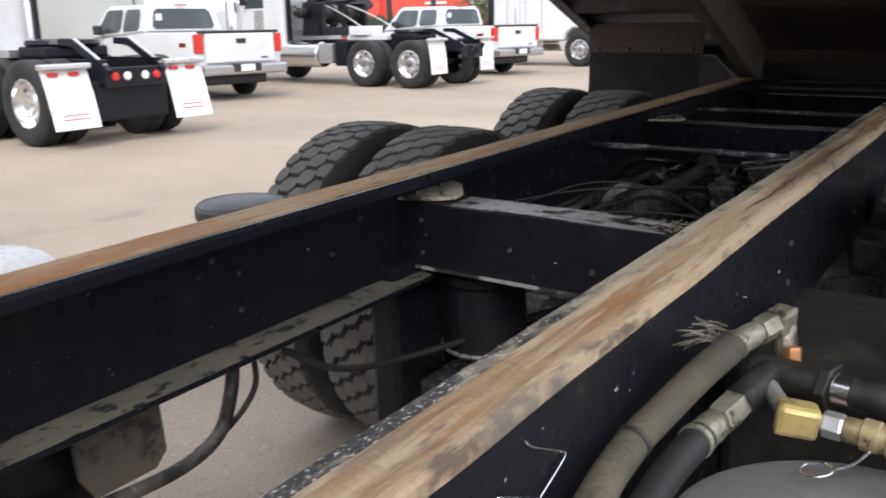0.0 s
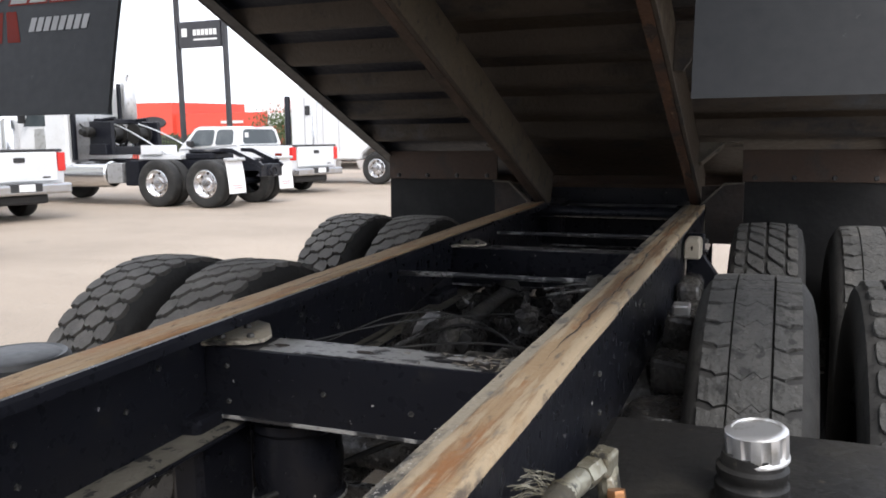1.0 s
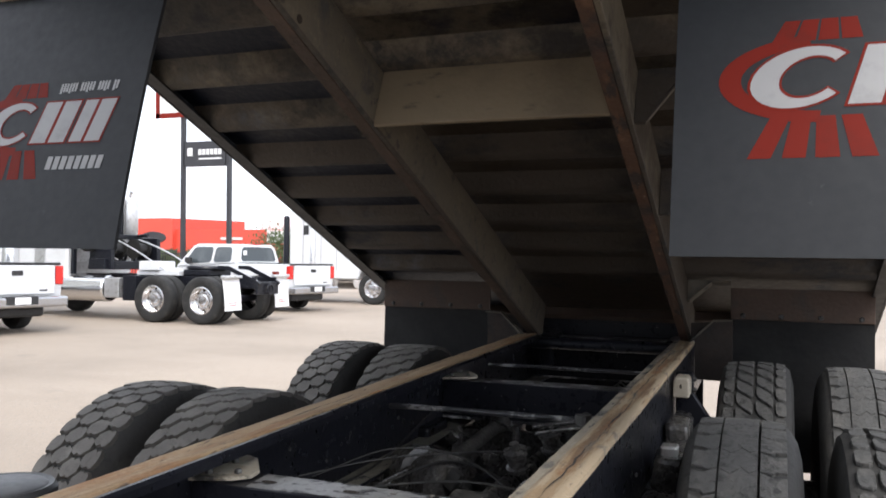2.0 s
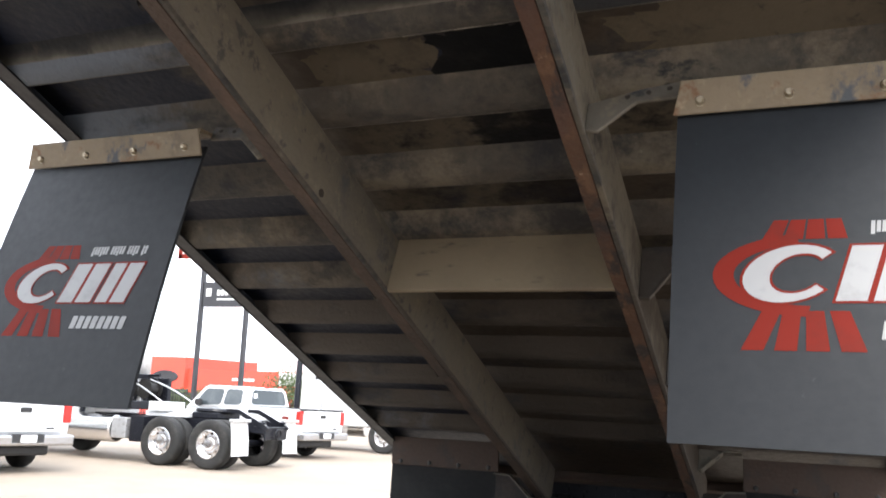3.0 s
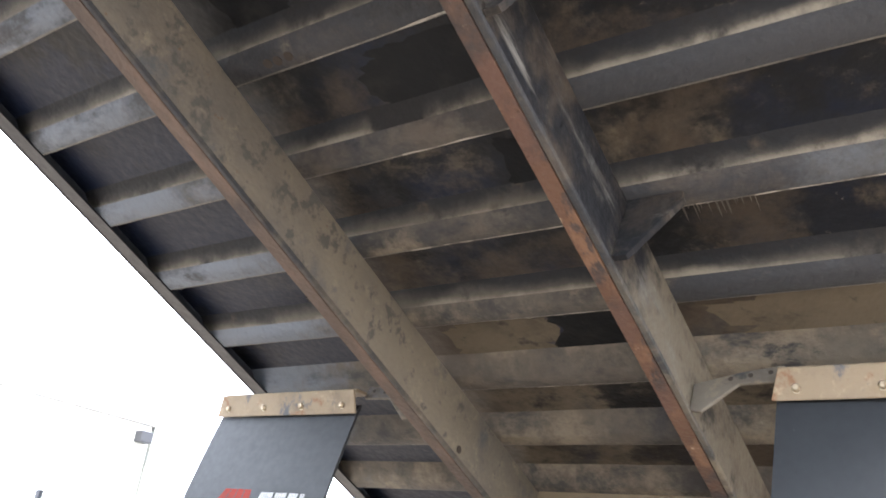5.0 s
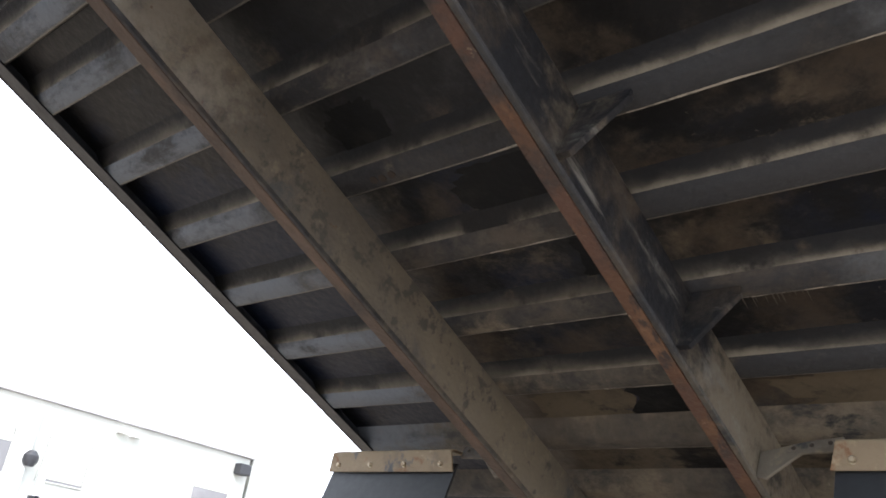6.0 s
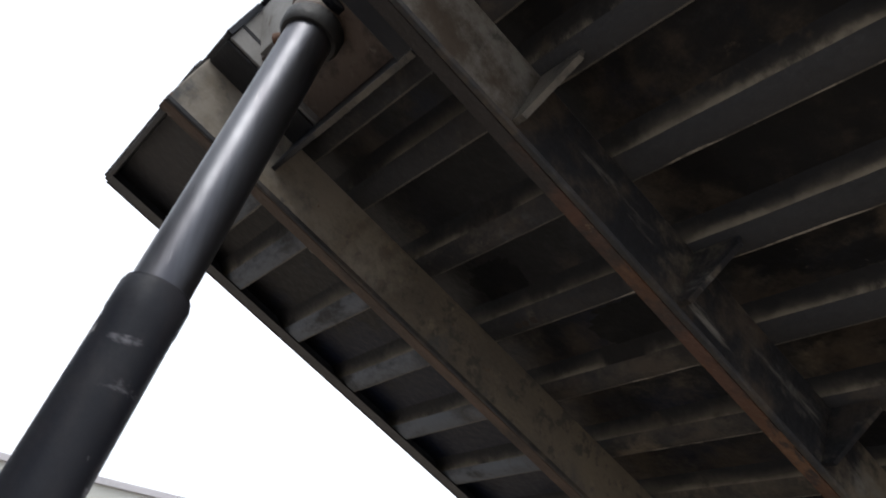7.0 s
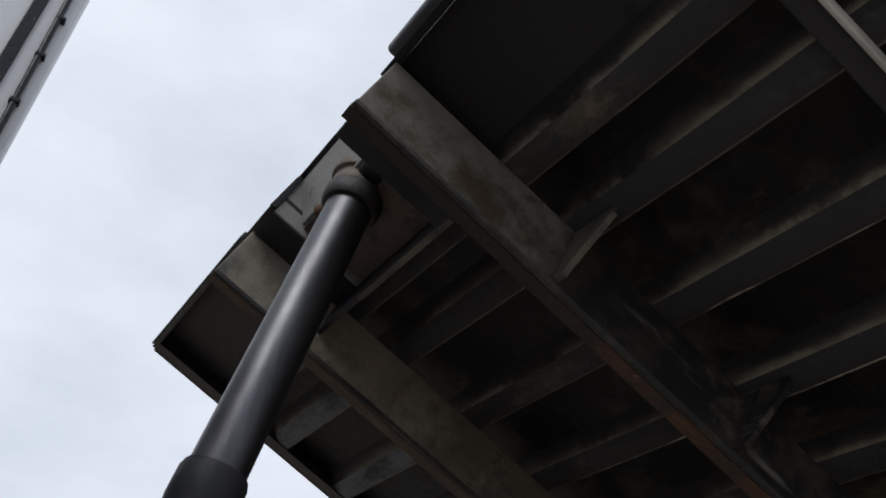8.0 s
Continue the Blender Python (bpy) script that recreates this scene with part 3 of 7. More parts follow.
def rail(sign):
    bm = bmesh.new()
    o, i, w = 0.432, 0.340, 0.010
    pts = [(o, RAIL_LOW), (o, STEEL_Z), (i, STEEL_Z), (i, STEEL_Z - w), (o - w, STEEL_Z - w), (o - w, RAIL_LOW + w), (i, RAIL_LOW + w), (i, RAIL_LOW)]
    prism(bm, [(sign * x, z) for x, z in pts], "y", -4.4, 5.75, bevel=0.002)
    r = part("frame_rail", bm, M_frame, chassis)
    # dust lying on the lower flange
    bm = bmesh.new()
    a, b = sorted((sign * (i + 0.001), sign * (o - w - 0.001)))
    k = 80
    rows = []
    for j in range(k + 1):
        y = -2.55 + 8.2 * j / k
        d = 0.006 * noise.noise((y * 3, sign, 0))
        rows.append([bm.verts.new((x, y, RAIL_LOW + w + 0.0025 + (0.002 if q in (1, 2) else 0))) for q, x in enumerate((a, a + 0.02 + d, b - 0.02 + d, b))])
    for p, q in zip(rows, rows[1:]):
        for c in range(3):
            bm.faces.new((p[c], p[c + 1], q[c + 1], q[c]))
    part("flange_dust", bm, M_frame_dusty, r, "pale dust and chipped paint on the lower flange")
    # wooden strip in lengths, its edges worn
    bm = bmesh.new()
    k = 150
    inner, outer = (0.358 if sign > 0 else 0.345), 0.434
    prof = [(inner, STEEL_Z + 0.001), (inner + 0.001, RAIL_Z - 0.004), (inner + 0.006, RAIL_Z), (0.372, RAIL_Z + 0.001), (0.395, RAIL_Z - 0.0025), (0.415, RAIL_Z + 0.001), (outer - 0.008, RAIL_Z), (outer - 0.001, RAIL_Z - 0.005), (outer, STEEL_Z + 0.001)]
    rows = []
    for j in range(k + 1):
        y = -2.6 + 7.75 * j / k
        ring = []
        for q, (x, z) in enumerate(prof):
            e = noise.noise((y * 5, sign * 3, q * 0.7))
            ring.append(bm.verts.new((sign * (x + 0.0035 * e), y, z + (0.0018 * noise.noise((y * 9, q, sign)) if 0 < q < 8 else 0))))
        rows.append(ring)
    for p, q in zip(rows, rows[1:]):
        for c in range(len(prof) - 1):
            bm.faces.new((p[c], p[c + 1], q[c + 1], q[c]))
    bm.faces.new(rows[0])
    bm.faces.new(rows[-1][::-1])
    st = part("rail_strip", bm, M_strip_r if sign > 0 else M_strip, r, "weathered tan wooden strip with rust stains", smooth=True)
    bm = bmesh.new()
    rows = []
    for j in range(k + 1):
        y = -2.6 + 7.75 * j / k
        e = 0.002 * noise.noise((y * 8, sign, 2))
        rows.append([bm.verts.new((sign * x, y, z)) for x, z in ((0.333 + e, STEEL_Z - 0.012), (0.332 + e, STEEL_Z + 0.006), (0.337 + e, RAIL_Z - 0.004), (inner + 0.0015, RAIL_Z - 0.0035), (inner + 0.0015, STEEL_Z + 0.001))])
    for p, q in zip(rows, rows[1:]):
        for c in range(4):
            bm.faces.new((p[c], p[c + 1], q[c + 1], q[c]))
    part("flange_edge", bm, M_flange_top if sign > 0 else M_frame, r, "black flange edge with chipped paint and dust")
    # long drying splits
    spans = [(2.35, 2.9, 0.397), (2.85, 3.5, 0.402), (3.4, 4.1, 0.392), (4.0, 4.6, 0.385)] if sign > 0 else [(2.7, 3.2, 0.38), (3.6, 4.3, 0.40)]
    for y0, y1, x in spans:
        n = 26
        line = []
        bm = bmesh.new()
        for j in range(n + 1):
            y = y0 + (y1 - y0) * j / n
            xx = x + 0.008 * noise.noise((y * 4, x * 9, 1)) + 0.006 * noise.noise((y * 23, x, 5))
            wd = (0.0011 + 0.0034 * abs(noise.noise((y * 7, 3, x)))) * math.sin(math.pi * (j + 0.3) / (n + 0.6))
            line.append((bm.verts.new((sign * (xx - wd), y, RAIL_Z + 0.0032)), bm.verts.new((sign * (xx + wd), y, RAIL_Z + 0.0032))))
        for p, q in zip(line, line[1:]):
            bm.faces.new((p[0], p[1], q[1], q[0]))
        part("split", bm, M_crack, r, "dark drying split in the wooden strip")
    return r


rail_left, rail_right = rail(-1), rail(1)

bm = bmesh.new()
lathe(bm, [(0.0, 0.006), (0.005, 0.006), (0.0065, 0.003), (0.0065, 0.0), (0.0, 0.0)], seg=6)
bolt = part("frame_bolt", bm, M_dull_bolt, rail_left, at=pose(-0.4215, 1.92, 1.0, 0, 90, 0))
for y, z in [(1.98, 0.96), (1.98, 0.885), (2.24, 0.93), (2.34, 0.99), (2.9, 0.98), (3.1, 0.9), (3.6, 0.93)]:
    again(bolt, pose(-0.4215, y, z, 0, 90, 0))
for y, z in [(2.1, 0.97), (2.62, 0.98), (2.62, 0.9), (3.2, 1.0), (3.3, 0.9)]:
    again(bolt, pose(0.4325, y, z, 0, 90, 0), rail_right)
for y, z in [(1.7, 0.97), (2.0, 0.92), (2.8, 0.98), (3.1, 0.95), (3.5, 0.92)]:
    again(bolt, pose(0.4215, y, z, 0, -90, 0), rail_right)


def crossmember(y, depth, top, low, plates):
    """A channel across the rails with gusset plates on its ends."""
    bm = bmesh.new()
    w = 0.008
    pts = [(y, low), (y, top), (y + depth, top), (y + depth, top - w), (y + w, top - w), (y + w, low + w), (y + depth * 0.55, low + w), (y + depth * 0.55, low)]
    prism(bm, pts, "x", -0.421, 0.421, bevel=0.002)
    c = part("crossmember", bm, M_frame, chassis)
    bm = bmesh.new()
    pts = [(-0.28, y + 0.006), (0.30, y + 0.006), (0.31, y + depth - 0.004), (-0.29, y + depth - 0.004)]
    prism(bm, pts, "z", top + 0.0005, top + 0.002)
    lip = box(bmesh.new(), -0.42, 0.42, y - 0.004, y + 0.004, low - 0.006, low + 0.002, 0.001)
    part("lower_edge", lip, M_frame_edge, c, "scuffed lower edge")
    part("worn_flange", bm, M_worn if y > 2 and y < 3 else M_frame_edge, c, "worn flange top with scuffs and a painted-in sheen")
    if plates:
        for s in (-1, 1):
            bm = bmesh.new()
            pts = [(s * 0.419, y - 0.015), (s * 0.419, y + depth + 0.10), (s * 0.37, y + depth + 0.075), (s * 0.305, y + depth - 0.015), (s * 0.298, y + depth * 0.5), (s * 0.325, y + 0.02)]
            prism(bm, pts, "z", top + 0.003, top + 0.012, bevel=0.002)
            g = part("gusset_plate", bm, M_plate, c, "dusty pale gusset plate")
            for bx, by in ((0.395, 0.03), (0.335, 0.055), (0.395, 0.13)):
                again(bolt, pose(s * bx, y + by, top + 0.012) @ Matrix.Scale(1.5, 4), c)
        for x, dy in ((-0.25, 0.05), (0.2, 0.05), (-0.05, 0.055)):
            bm = lathe(bmesh.new(), [(0.0, 0.0), (0.011, 0.0), (0.011, 0.0006), (0.0, 0.0006)], pose(x, y + dy, top + 0.0025) @ Matrix.Diagonal((1.8, 0.8, 1, 1)), seg=12)
            part("slot_hole", bm, M_crack, c, "dark slotted hole")
    return c


crossmember(2.49, 0.11, 1.0, 0.845, True)
crossmember(4.02, 0.10, 1.0, 0.86, True)
crossmember(0.2, 0.10, 1.0, 0.85, False)
crossmember(-1.6, 0.10, 1.0, 0.85, False)
crossmember(5.35, 0.12, 1.04, 0.83, False)
bm = box(bmesh.new(), -0.66, 0.44, 5.60, 5.64, 0.62, 1.20, 0.006)
part("rear_plate", bm, M_frame, chassis)
for s in (-1, 1):
    bm = box(bmesh.new(), *sorted((s * 0.44, s * 0.62)), 5.18, 5.24, 0.90, 1.06, 0.006)
    part("hinge_cheek", bm, M_frame, chassis)
bm = bmesh.new()
rnd = random.Random(21)
for k in range(70):
    x = 0.33 - abs(rnd.gauss(0, 0.10))
    y, a, ln = 2.49 + rnd.uniform(0.008, 0.105), rnd.uniform(0, 180), rnd.uniform(0.003, 0.009)
    box(bm, -ln, ln, -0.0012, 0.0012, 0.0, 0.0016, 0.0, pose(x, y, 1.0025 + rnd.uniform(0, 0.004), rnd.uniform(-8, 8), rnd.uniform(-8, 8), a))
part("straw_litter", bm, M_straw, None)
tagged(bpy.data.objects["straw_litter"], "pale straw and chip litter on the black crossmember", "litter", kind="stuff")
for y, z, r in ((3.53, 0.985, 0.009), (4.59, 0.985, 0.008)):
    bm = tube(bmesh.new(), [(-0.42, y, z), (-0.2, y, z + 0.003), (0.2, y + 0.004, z + 0.003), (0.42, y, z)], r, 10)
    part("cross_tube", bm, M_frame_edge, chassis, "worn steel tube across the frame", smooth=True)
for s in (-1, 1):
    bm = bmesh.new()
    prism(bm, [(s * x, z) for x, z in ((0.435, 0.895), (0.606, 0.895), (0.606, 1.178), (0.525, 1.172), (0.416, 1.165), (0.416, 1.079), (0.435, 1.079))], "y", 5.125, 5.135, bevel=0.002)
    bp = part("backing_plate", bm, M_apron_dark, chassis, "dark rusty plate between rail and flap")
    bm = bmesh.new()
    prism(bm, [(s * x, z) for x, z in ((0.400, 1.056), (0.522, 1.176), (0.606, 1.181), (0.606, 1.187), (0.519, 1.184), (0.394, 1.062))], "y", 5.085, 5.124, bevel=0.001)
    part("strap", bm, M_bracket, bp, "pale bent steel strap")
# bolts on the face of the first crossmember
for x, z in [(-0.36, 0.96), (-0.36, 0.88), (-0.12, 0.92), (0.08, 0.9), (0.33, 0.95), (0.33, 0.88)]:
    again(bolt, pose(x, 2.489, z, 90, 0, 0), chassis)

for s in (-1, 1):
    part("hinge_block", box(bmesh.new(), *sorted((s * 0.29, s * 0.356)), 5.24, 5.50, 0.90, 1.06, 0.008), M_frame, chassis)
# driveline, axles and suspension between the rails
AXLE_Y, AXLE_Z, TYRE_R = (3.22, 4.60), 0.53, 0.562


def casting(name, prof, a, b, parent, material=None, seg=20):
    bm = lathe(bmesh.new(), prof, along(a, b), seg)
    rough_up(bm, 0.004, 12)
    return part(name, bm, material or M_oily, parent, smooth=True)


for k, ay in enumerate(AXLE_Y):
    bm = tube(bmesh.new(), [(-0.95, ay, AXLE_Z), (-0.4, ay, AXLE_Z), (-0.22, ay, AXLE_Z), (0, ay, AXLE_Z), (0.22, ay, AXLE_Z), (0.4, ay, AXLE_Z), (0.95, ay, AXLE_Z)], [0.07, 0.075, 0.13, 0.23, 0.13, 0.075, 0.07], 20)
    ax = part("drive_axle", bm, M_oily, chassis, smooth=True)
    casting("differential_nose", [(0.0, 0.42), (0.05, 0.42), (0.055, 0.36), (0.09, 0.33), (0.10, 0.22), (0.16, 0.16), (0.19, 0.0), (0.0, 0.0)], (0.02, ay, AXLE_Z + 0.06), (0.02, ay - 1, AXLE_Z + 0.16), ax)
    for s in (-1, 1):
        bm = bmesh.new()
        lathe(bm, [(0.0, 0.0), (0.10, 0.0), (0.115, 0.02), (0.125, 0.08), (0.118, 0.11), (0.13, 0.15), (0.122, 0.19), (0.10, 0.21), (0.0, 0.21)], pose(s * 0.33, ay + 0.42, 0.56), 22)
        part("air_spring", bm, M_rubber, ax, smooth=True)
        bm = box(bmesh.new(), s * 0.33 - 0.045, s * 0.33 + 0.045, ay - 0.75, ay + 0.55, 0.50, 0.555, 0.012)
        part("trailing_arm", bm, M_oily, ax)
        bm = box(bmesh.new(), s * 0.43 - 0.03, s * 0.43 + 0.05, ay - 0.82, ay - 0.62, 0.44, 0.86, 0.014)
        part("hanger_bracket", bm, M_frame, ax)
        bm = lathe(bmesh.new(), [(0.0, 0.0), (0.05, 0.0), (0.085, 0.02), (0.09, 0.09), (0.085, 0.10), (0.09, 0.12), (0.085, 0.2), (0.03, 0.23), (0.0, 0.23)], pose(s * 0.27, ay + 0.10, AXLE_Z + 0.13, 0, s * 70, 0), 18)
        part("brake_chamber", bm, M_oily, ax, smooth=True)
        bm = tube(bmesh.new(), [(s * 0.30, ay - 0.06, AXLE_Z + 0.1), (s * 0.36, ay - 0.42, 0.92)], 0.024, 10)
        part("shock_absorber", bm, M_frame, ax, smooth=True)
    bm = tube(bmesh.new(), curve_pts([(-0.30, ay + 0.05, 0.78), (-0.1, ay - 0.25, 0.86), (0.12, ay - 0.3, 0.82), (0.3, ay - 0.1, 0.75)]), 0.005, 6)
    part("air_line", bm, M_hose_black, ax, smooth=True)
    bm = tube(bmesh.new(), curve_pts([(-0.38, ay - 0.3, 0.80), (-0.22, ay - 0.2, 0.87), (-0.1, ay + 0.05, 0.89), (0.05, ay + 0.2, 0.8)]), 0.0045, 6)
    part("air_line", bm, M_hose_black, ax, smooth=True)
    # torque rod with its bushings
    bm = tube(bmesh.new(), [(0.02, ay - 0.1, 0.80), (0.10, ay + 0.5, 0.84)], 0.028, 12)
    part("torque_rod", bm, M_oily, ax, smooth=True)
    bm = lathe(bmesh.new(), [(0.0, -0.06), (0.045, -0.06), (0.055, -0.05), (0.055, 0.05), (0.045, 0.06), (0.0, 0.06)], pose(0.02, ay - 0.1, 0.8, 0, 90, 0), 16)
    part("bushing", bm, M_grime, ax, smooth=True)
    bm = box(bmesh.new(), -0.10, 0.12, ay - 0.06, ay + 0.12, 0.70, 0.785, 0.02)
    part("rod_tower", bm, M_oily, ax)
bm = tube(bmesh.new(), [(0.02, -1.5, 0.72), (0.02, 2.75, 0.66)], 0.055, 18)
part("drive_shaft", bm, M_oily, chassis, smooth=True)
bm = tube(bmesh.new(), [(0.02, 3.6, 0.58), (0.02, 4.3, 0.64)], 0.045, 16)
part("drive_shaft", bm, M_oily, chassis, smooth=True)
for pts, r in [([(-0.33, 2.62, 0.90), (-0.15, 2.8, 0.93), (0.02, 3.05, 0.90), (0.25, 3.2, 0.86), (0.38, 3.5, 0.9)], 0.0055),
               ([(-0.40, 2.8, 0.92), (-0.2, 3.0, 0.95), (-0.02, 3.25, 0.93), (0.1, 3.42, 0.9)], 0.004),
               ([(-0.41, 3.0, 0.88), (-0.24, 3.15, 0.94), (-0.05, 3.22, 0.92), (0.16, 3.12, 0.85)], 0.004),
               ([(0.40, 2.7, 0.94), (0.3, 2.9, 0.95), (0.22, 3.2, 0.9), (0.3, 3.6, 0.93)], 0.006),
               ([(0.41, 2.62, 0.90), (0.33, 3.0, 0.88), (0.36, 3.5, 0.93), (0.40, 3.9, 0.92)], 0.006),
               ([(-0.40, 2.7, 0.86), (-0.38, 3.3, 0.83), (-0.41, 3.9, 0.9)], 0.006)]:
    bm = tube(bmesh.new(), curve_pts(pts), r * 0.65, 7)
    part("brake_line", bm, M_hose_black, chassis, smooth=True)
for x, y, z, sx, sy, sz in [(0.27, 3.18, 0.90, 0.05, 0.09, 0.05), (0.30, 3.42, 0.93, 0.04, 0.06, 0.045), (0.24, 3.52, 0.95, 0.05, 0.05, 0.03)]:
    bm = box(bmesh.new(), x - sx, x + sx, y - sy, y + sy, z - sz, z + sz, 0.012)
    lathe(bm, [(0.0, 0.03), (0.025, 0.03), (0.03, 0.0), (0.0, 0.0)], pose(x, y, z + sz), 12)
    rough_up(bm, 0.004, 20)
    part("brake_valve", bm, M_grime, chassis)
bm = box(bmesh.new(), -0.52, -0.475, -0.15, 1.66, 0.30, RAIL_LOW + 0.10, 0.008)
part("tank_shield", bm, M_frame, chassis, "flat black shield plate beside the fuel tank")
for y, z0, z1 in ((4.12, 0.40, 0.80), (2.82, 0.30, 0.56), (3.76, 0.32, 0.60)):
    part("low_crossmember", box(bmesh.new(), -0.42, 0.42, y, y + 0.03, z0, z1, 0.006), M_oily, chassis)
# suspension pieces low between the rails
rng = random.Random(12)
for y, z, r in ((3.92, 0.56, 0.075), (2.95, 0.60, 0.045), (3.6, 0.50, 0.05)):
    part("suspension_tube", tube(bmesh.new(), [(-0.44, y, z), (0.44, y, z)], r, 16), M_oily, chassis, smooth=True)
for s in (-1, 1):
    bm = bmesh.new()
    for k in range(6):
        h, zz = 0.62 - 0.09 * k, 0.60 - 0.022 * k
        box(bm, s * 0.27 - 0.038, s * 0.27 + 0.038, 3.92 - h, 3.92 + h, zz - 0.009, zz + 0.010, 0.003)
    part("leaf_spring", bm, M_oily, chassis)
    part("saddle", box(bmesh.new(), s * 0.27 - 0.07, s * 0.27 + 0.07, 3.80, 4.04, 0.42, 0.66, 0.03), M_frame, chassis)
bm = tube(bmesh.new(), [(-0.15, 3.38, 0.84), (-0.155, 3.44, 0.85), (-0.165, 3.90, 0.86), (-0.17, 3.97, 0.865)], [0.045, 0.024, 0.024, 0.04], 14)
part("torque_rod", bm, M_grime, chassis, "dusty dark torque rod", smooth=True)
bm = lathe(bmesh.new(), [(0.0, -0.10), (0.07, -0.10), (0.085, -0.08), (0.085, -0.03), (0.06, -0.02), (0.06, 0.03), (0.09, 0.04), (0.09, 0.10), (0.0, 0.12)], pose(-0.20, 3.33, 0.82, 90, 0, 60), 20)
rough_up(bm, 0.004, 15)
part("yoke", bm, M_oily, chassis, "oily dark drive shaft yoke", smooth=True)
for i in range(48):
    x, y, z = rng.uniform(-0.33, 0.36), rng.uniform(2.75, 4.4), rng.uniform(0.66, 0.86)
    q = pose(x, y, z, rng.uniform(0, 180), rng.uniform(0, 180), rng.uniform(0, 180))
    bm = bmesh.new()
    if i % 3 == 0:
        lathe(bm, [(0.0, -0.03), (0.018, -0.03), (0.022, -0.02), (0.022, 0.01), (0.012, 0.015), (0.012, 0.035), (0.0, 0.035)], q, 10)
        nm = "fitting"
    elif i % 3 == 1:
        box(bm, -0.03, 0.03, -0.02, 0.02, -0.015, 0.015, 0.006, q)
        nm = "bracket"
    else:
        a = Vector((x, y, z))
        tube(bm, curve_pts([a, a + Vector((rng.uniform(-0.12, 0.12), rng.uniform(-0.1, 0.15), rng.uniform(0.0, 0.07))), a + Vector((rng.uniform(-0.2, 0.2), rng.uniform(0.1, 0.3), rng.uniform(-0.08, 0.05)))], 6), rng.uniform(0.003, 0.007), 6)
        nm = "air_line"
    part(nm, bm, M_oily if i % 2 else M_hose_black, chassis, smooth=True)
# valves and short pipes close to the inner face of the right rail
for x, y, z in ((0.16, 3.46, 0.955), (0.24, 3.62, 0.965), (0.10, 3.30, 0.93), (0.30, 3.78, 0.95)):
    bm = lathe(bmesh.new(), [(0.0, 0.0), (0.034, 0.0), (0.036, 0.012), (0.028, 0.016), (0.028, 0.045), (0.036, 0.05), (0.036, 0.062), (0.014, 0.066), (0.014, 0.085), (0.0, 0.085)], pose(x, y, z - 0.05, 12, -14, 30), 16)
    vb = part("relay_valve", bm, M_oily, chassis, "oily black relay valve with a flanged body", smooth=True)
    for a in (0, 120, 240):
        bx, by = x + 0.03 * math.cos(math.radians(a)), y + 0.03 * math.sin(math.radians(a))
        part("bolt", lathe(bmesh.new(), [(0.0, 0.0), (0.006, 0.0), (0.006, 0.006), (0.0, 0.007)], pose(bx, by, z + 0.012), 6), M_dull_bolt, vb)
for x0, y0, x1, y1, z in ((0.12, 3.40, 0.36, 3.55, 0.965), (0.10, 3.44, 0.38, 3.62, 0.975), (0.16, 3.52, 0.39, 3.70, 0.97)):
    bm = tube(bmesh.new(), curve_pts([(x0, y0, z), ((x0 + x1) / 2, (y0 + y1) / 2 - 0.01, z + 0.012), (x1, y1, z - 0.01)], 6), 0.006, 8)
    part("pipe", bm, M_oily, chassis, "oily steel pipe", smooth=True)
bm = tube(bmesh.new(), [(0.235 + 0.045 * math.cos(a * math.pi / 8), 2.98 + 0.01 * math.sin(a * math.pi / 8), 0.90 + 0.045 * math.sin(a * math.pi / 8)) for a in range(-2, 13)], 0.006, 8)
part("clamp_ring", bm, M_oily, chassis, "oily hose clamp ring", smooth=True)
# brackets, hoses and boxes on the rails
bm = bmesh.new()
prism(bm, [(1.60, RAIL_LOW - 0.001), (1.77, RAIL_LOW - 0.001), (1.775, 0.68), (1.75, 0.655), (1.63, 0.655), (1.605, 0.70)], "x", -0.43, -0.415, bevel=0.003)
part("hose_bracket", bm, M_bracket, chassis, "dusty steel hose bracket under the rail")
bm = tube(bmesh.new(), curve_pts([(-0.40, 1.93, RAIL_LOW), (-0.39, 1.91, 0.75), (-0.40, 1.88, 0.67), (-0.41, 1.80, 0.635), (-0.42, 1.66, 0.635), (-0.43, 1.4, 0.66)]), 0.0135, 10)
part("air_hose", bm, M_grime, chassis, smooth=True)
bm = tube(bmesh.new(), curve_pts([(-0.39, 1.97, RAIL_LOW), (-0.38, 1.96, 0.74), (-0.40, 1.91, 0.675), (-0.41, 1.83, 0.65)]), 0.006, 8)
part("air_hose", bm, M_hose_black, chassis, smooth=True)
bm = tube(bmesh.new(), curve_pts([(-0.40, 2.05, 0.78), (-0.36, 2.2, 0.69), (-0.30, 2.45, 0.66), (-0.15, 2.75, 0.69), (0.0, 2.9, 0.72)]), 0.008, 8)
part("air_hose", bm, M_hose_black, chassis, smooth=True)
bm = lathe(bmesh.new(), [(0.0, -0.02), (0.06, -0.02), (0.095, 0.0), (0.108, 0.012), (0.108, 0.022), (0.10, 0.03), (0.105, 0.10), (0.10, 0.18), (0.11, 0.19), (0.11, 0.21), (0.0, 0.21)], pose(-0.27, 2.62, 0.61), 28)
at = part("air_tank", bm, M_frame, chassis, smooth=True)
part("rim", lathe(bmesh.new(), [(0.109, 0.012), (0.1115, 0.014), (0.1115, 0.020), (0.109, 0.022)], pose(-0.27, 2.62, 0.61), 28), M_worn, at, "scuffed bright rim", smooth=True)
bm = bmesh.new()
prism(bm, [(0.436, 1.05), (0.500, 1.05), (0.503, 0.965), (0.575, 0.86), (0.60, 0.60), (0.436, 0.60)], "y", 4.285, 4.325, bevel=0.006)
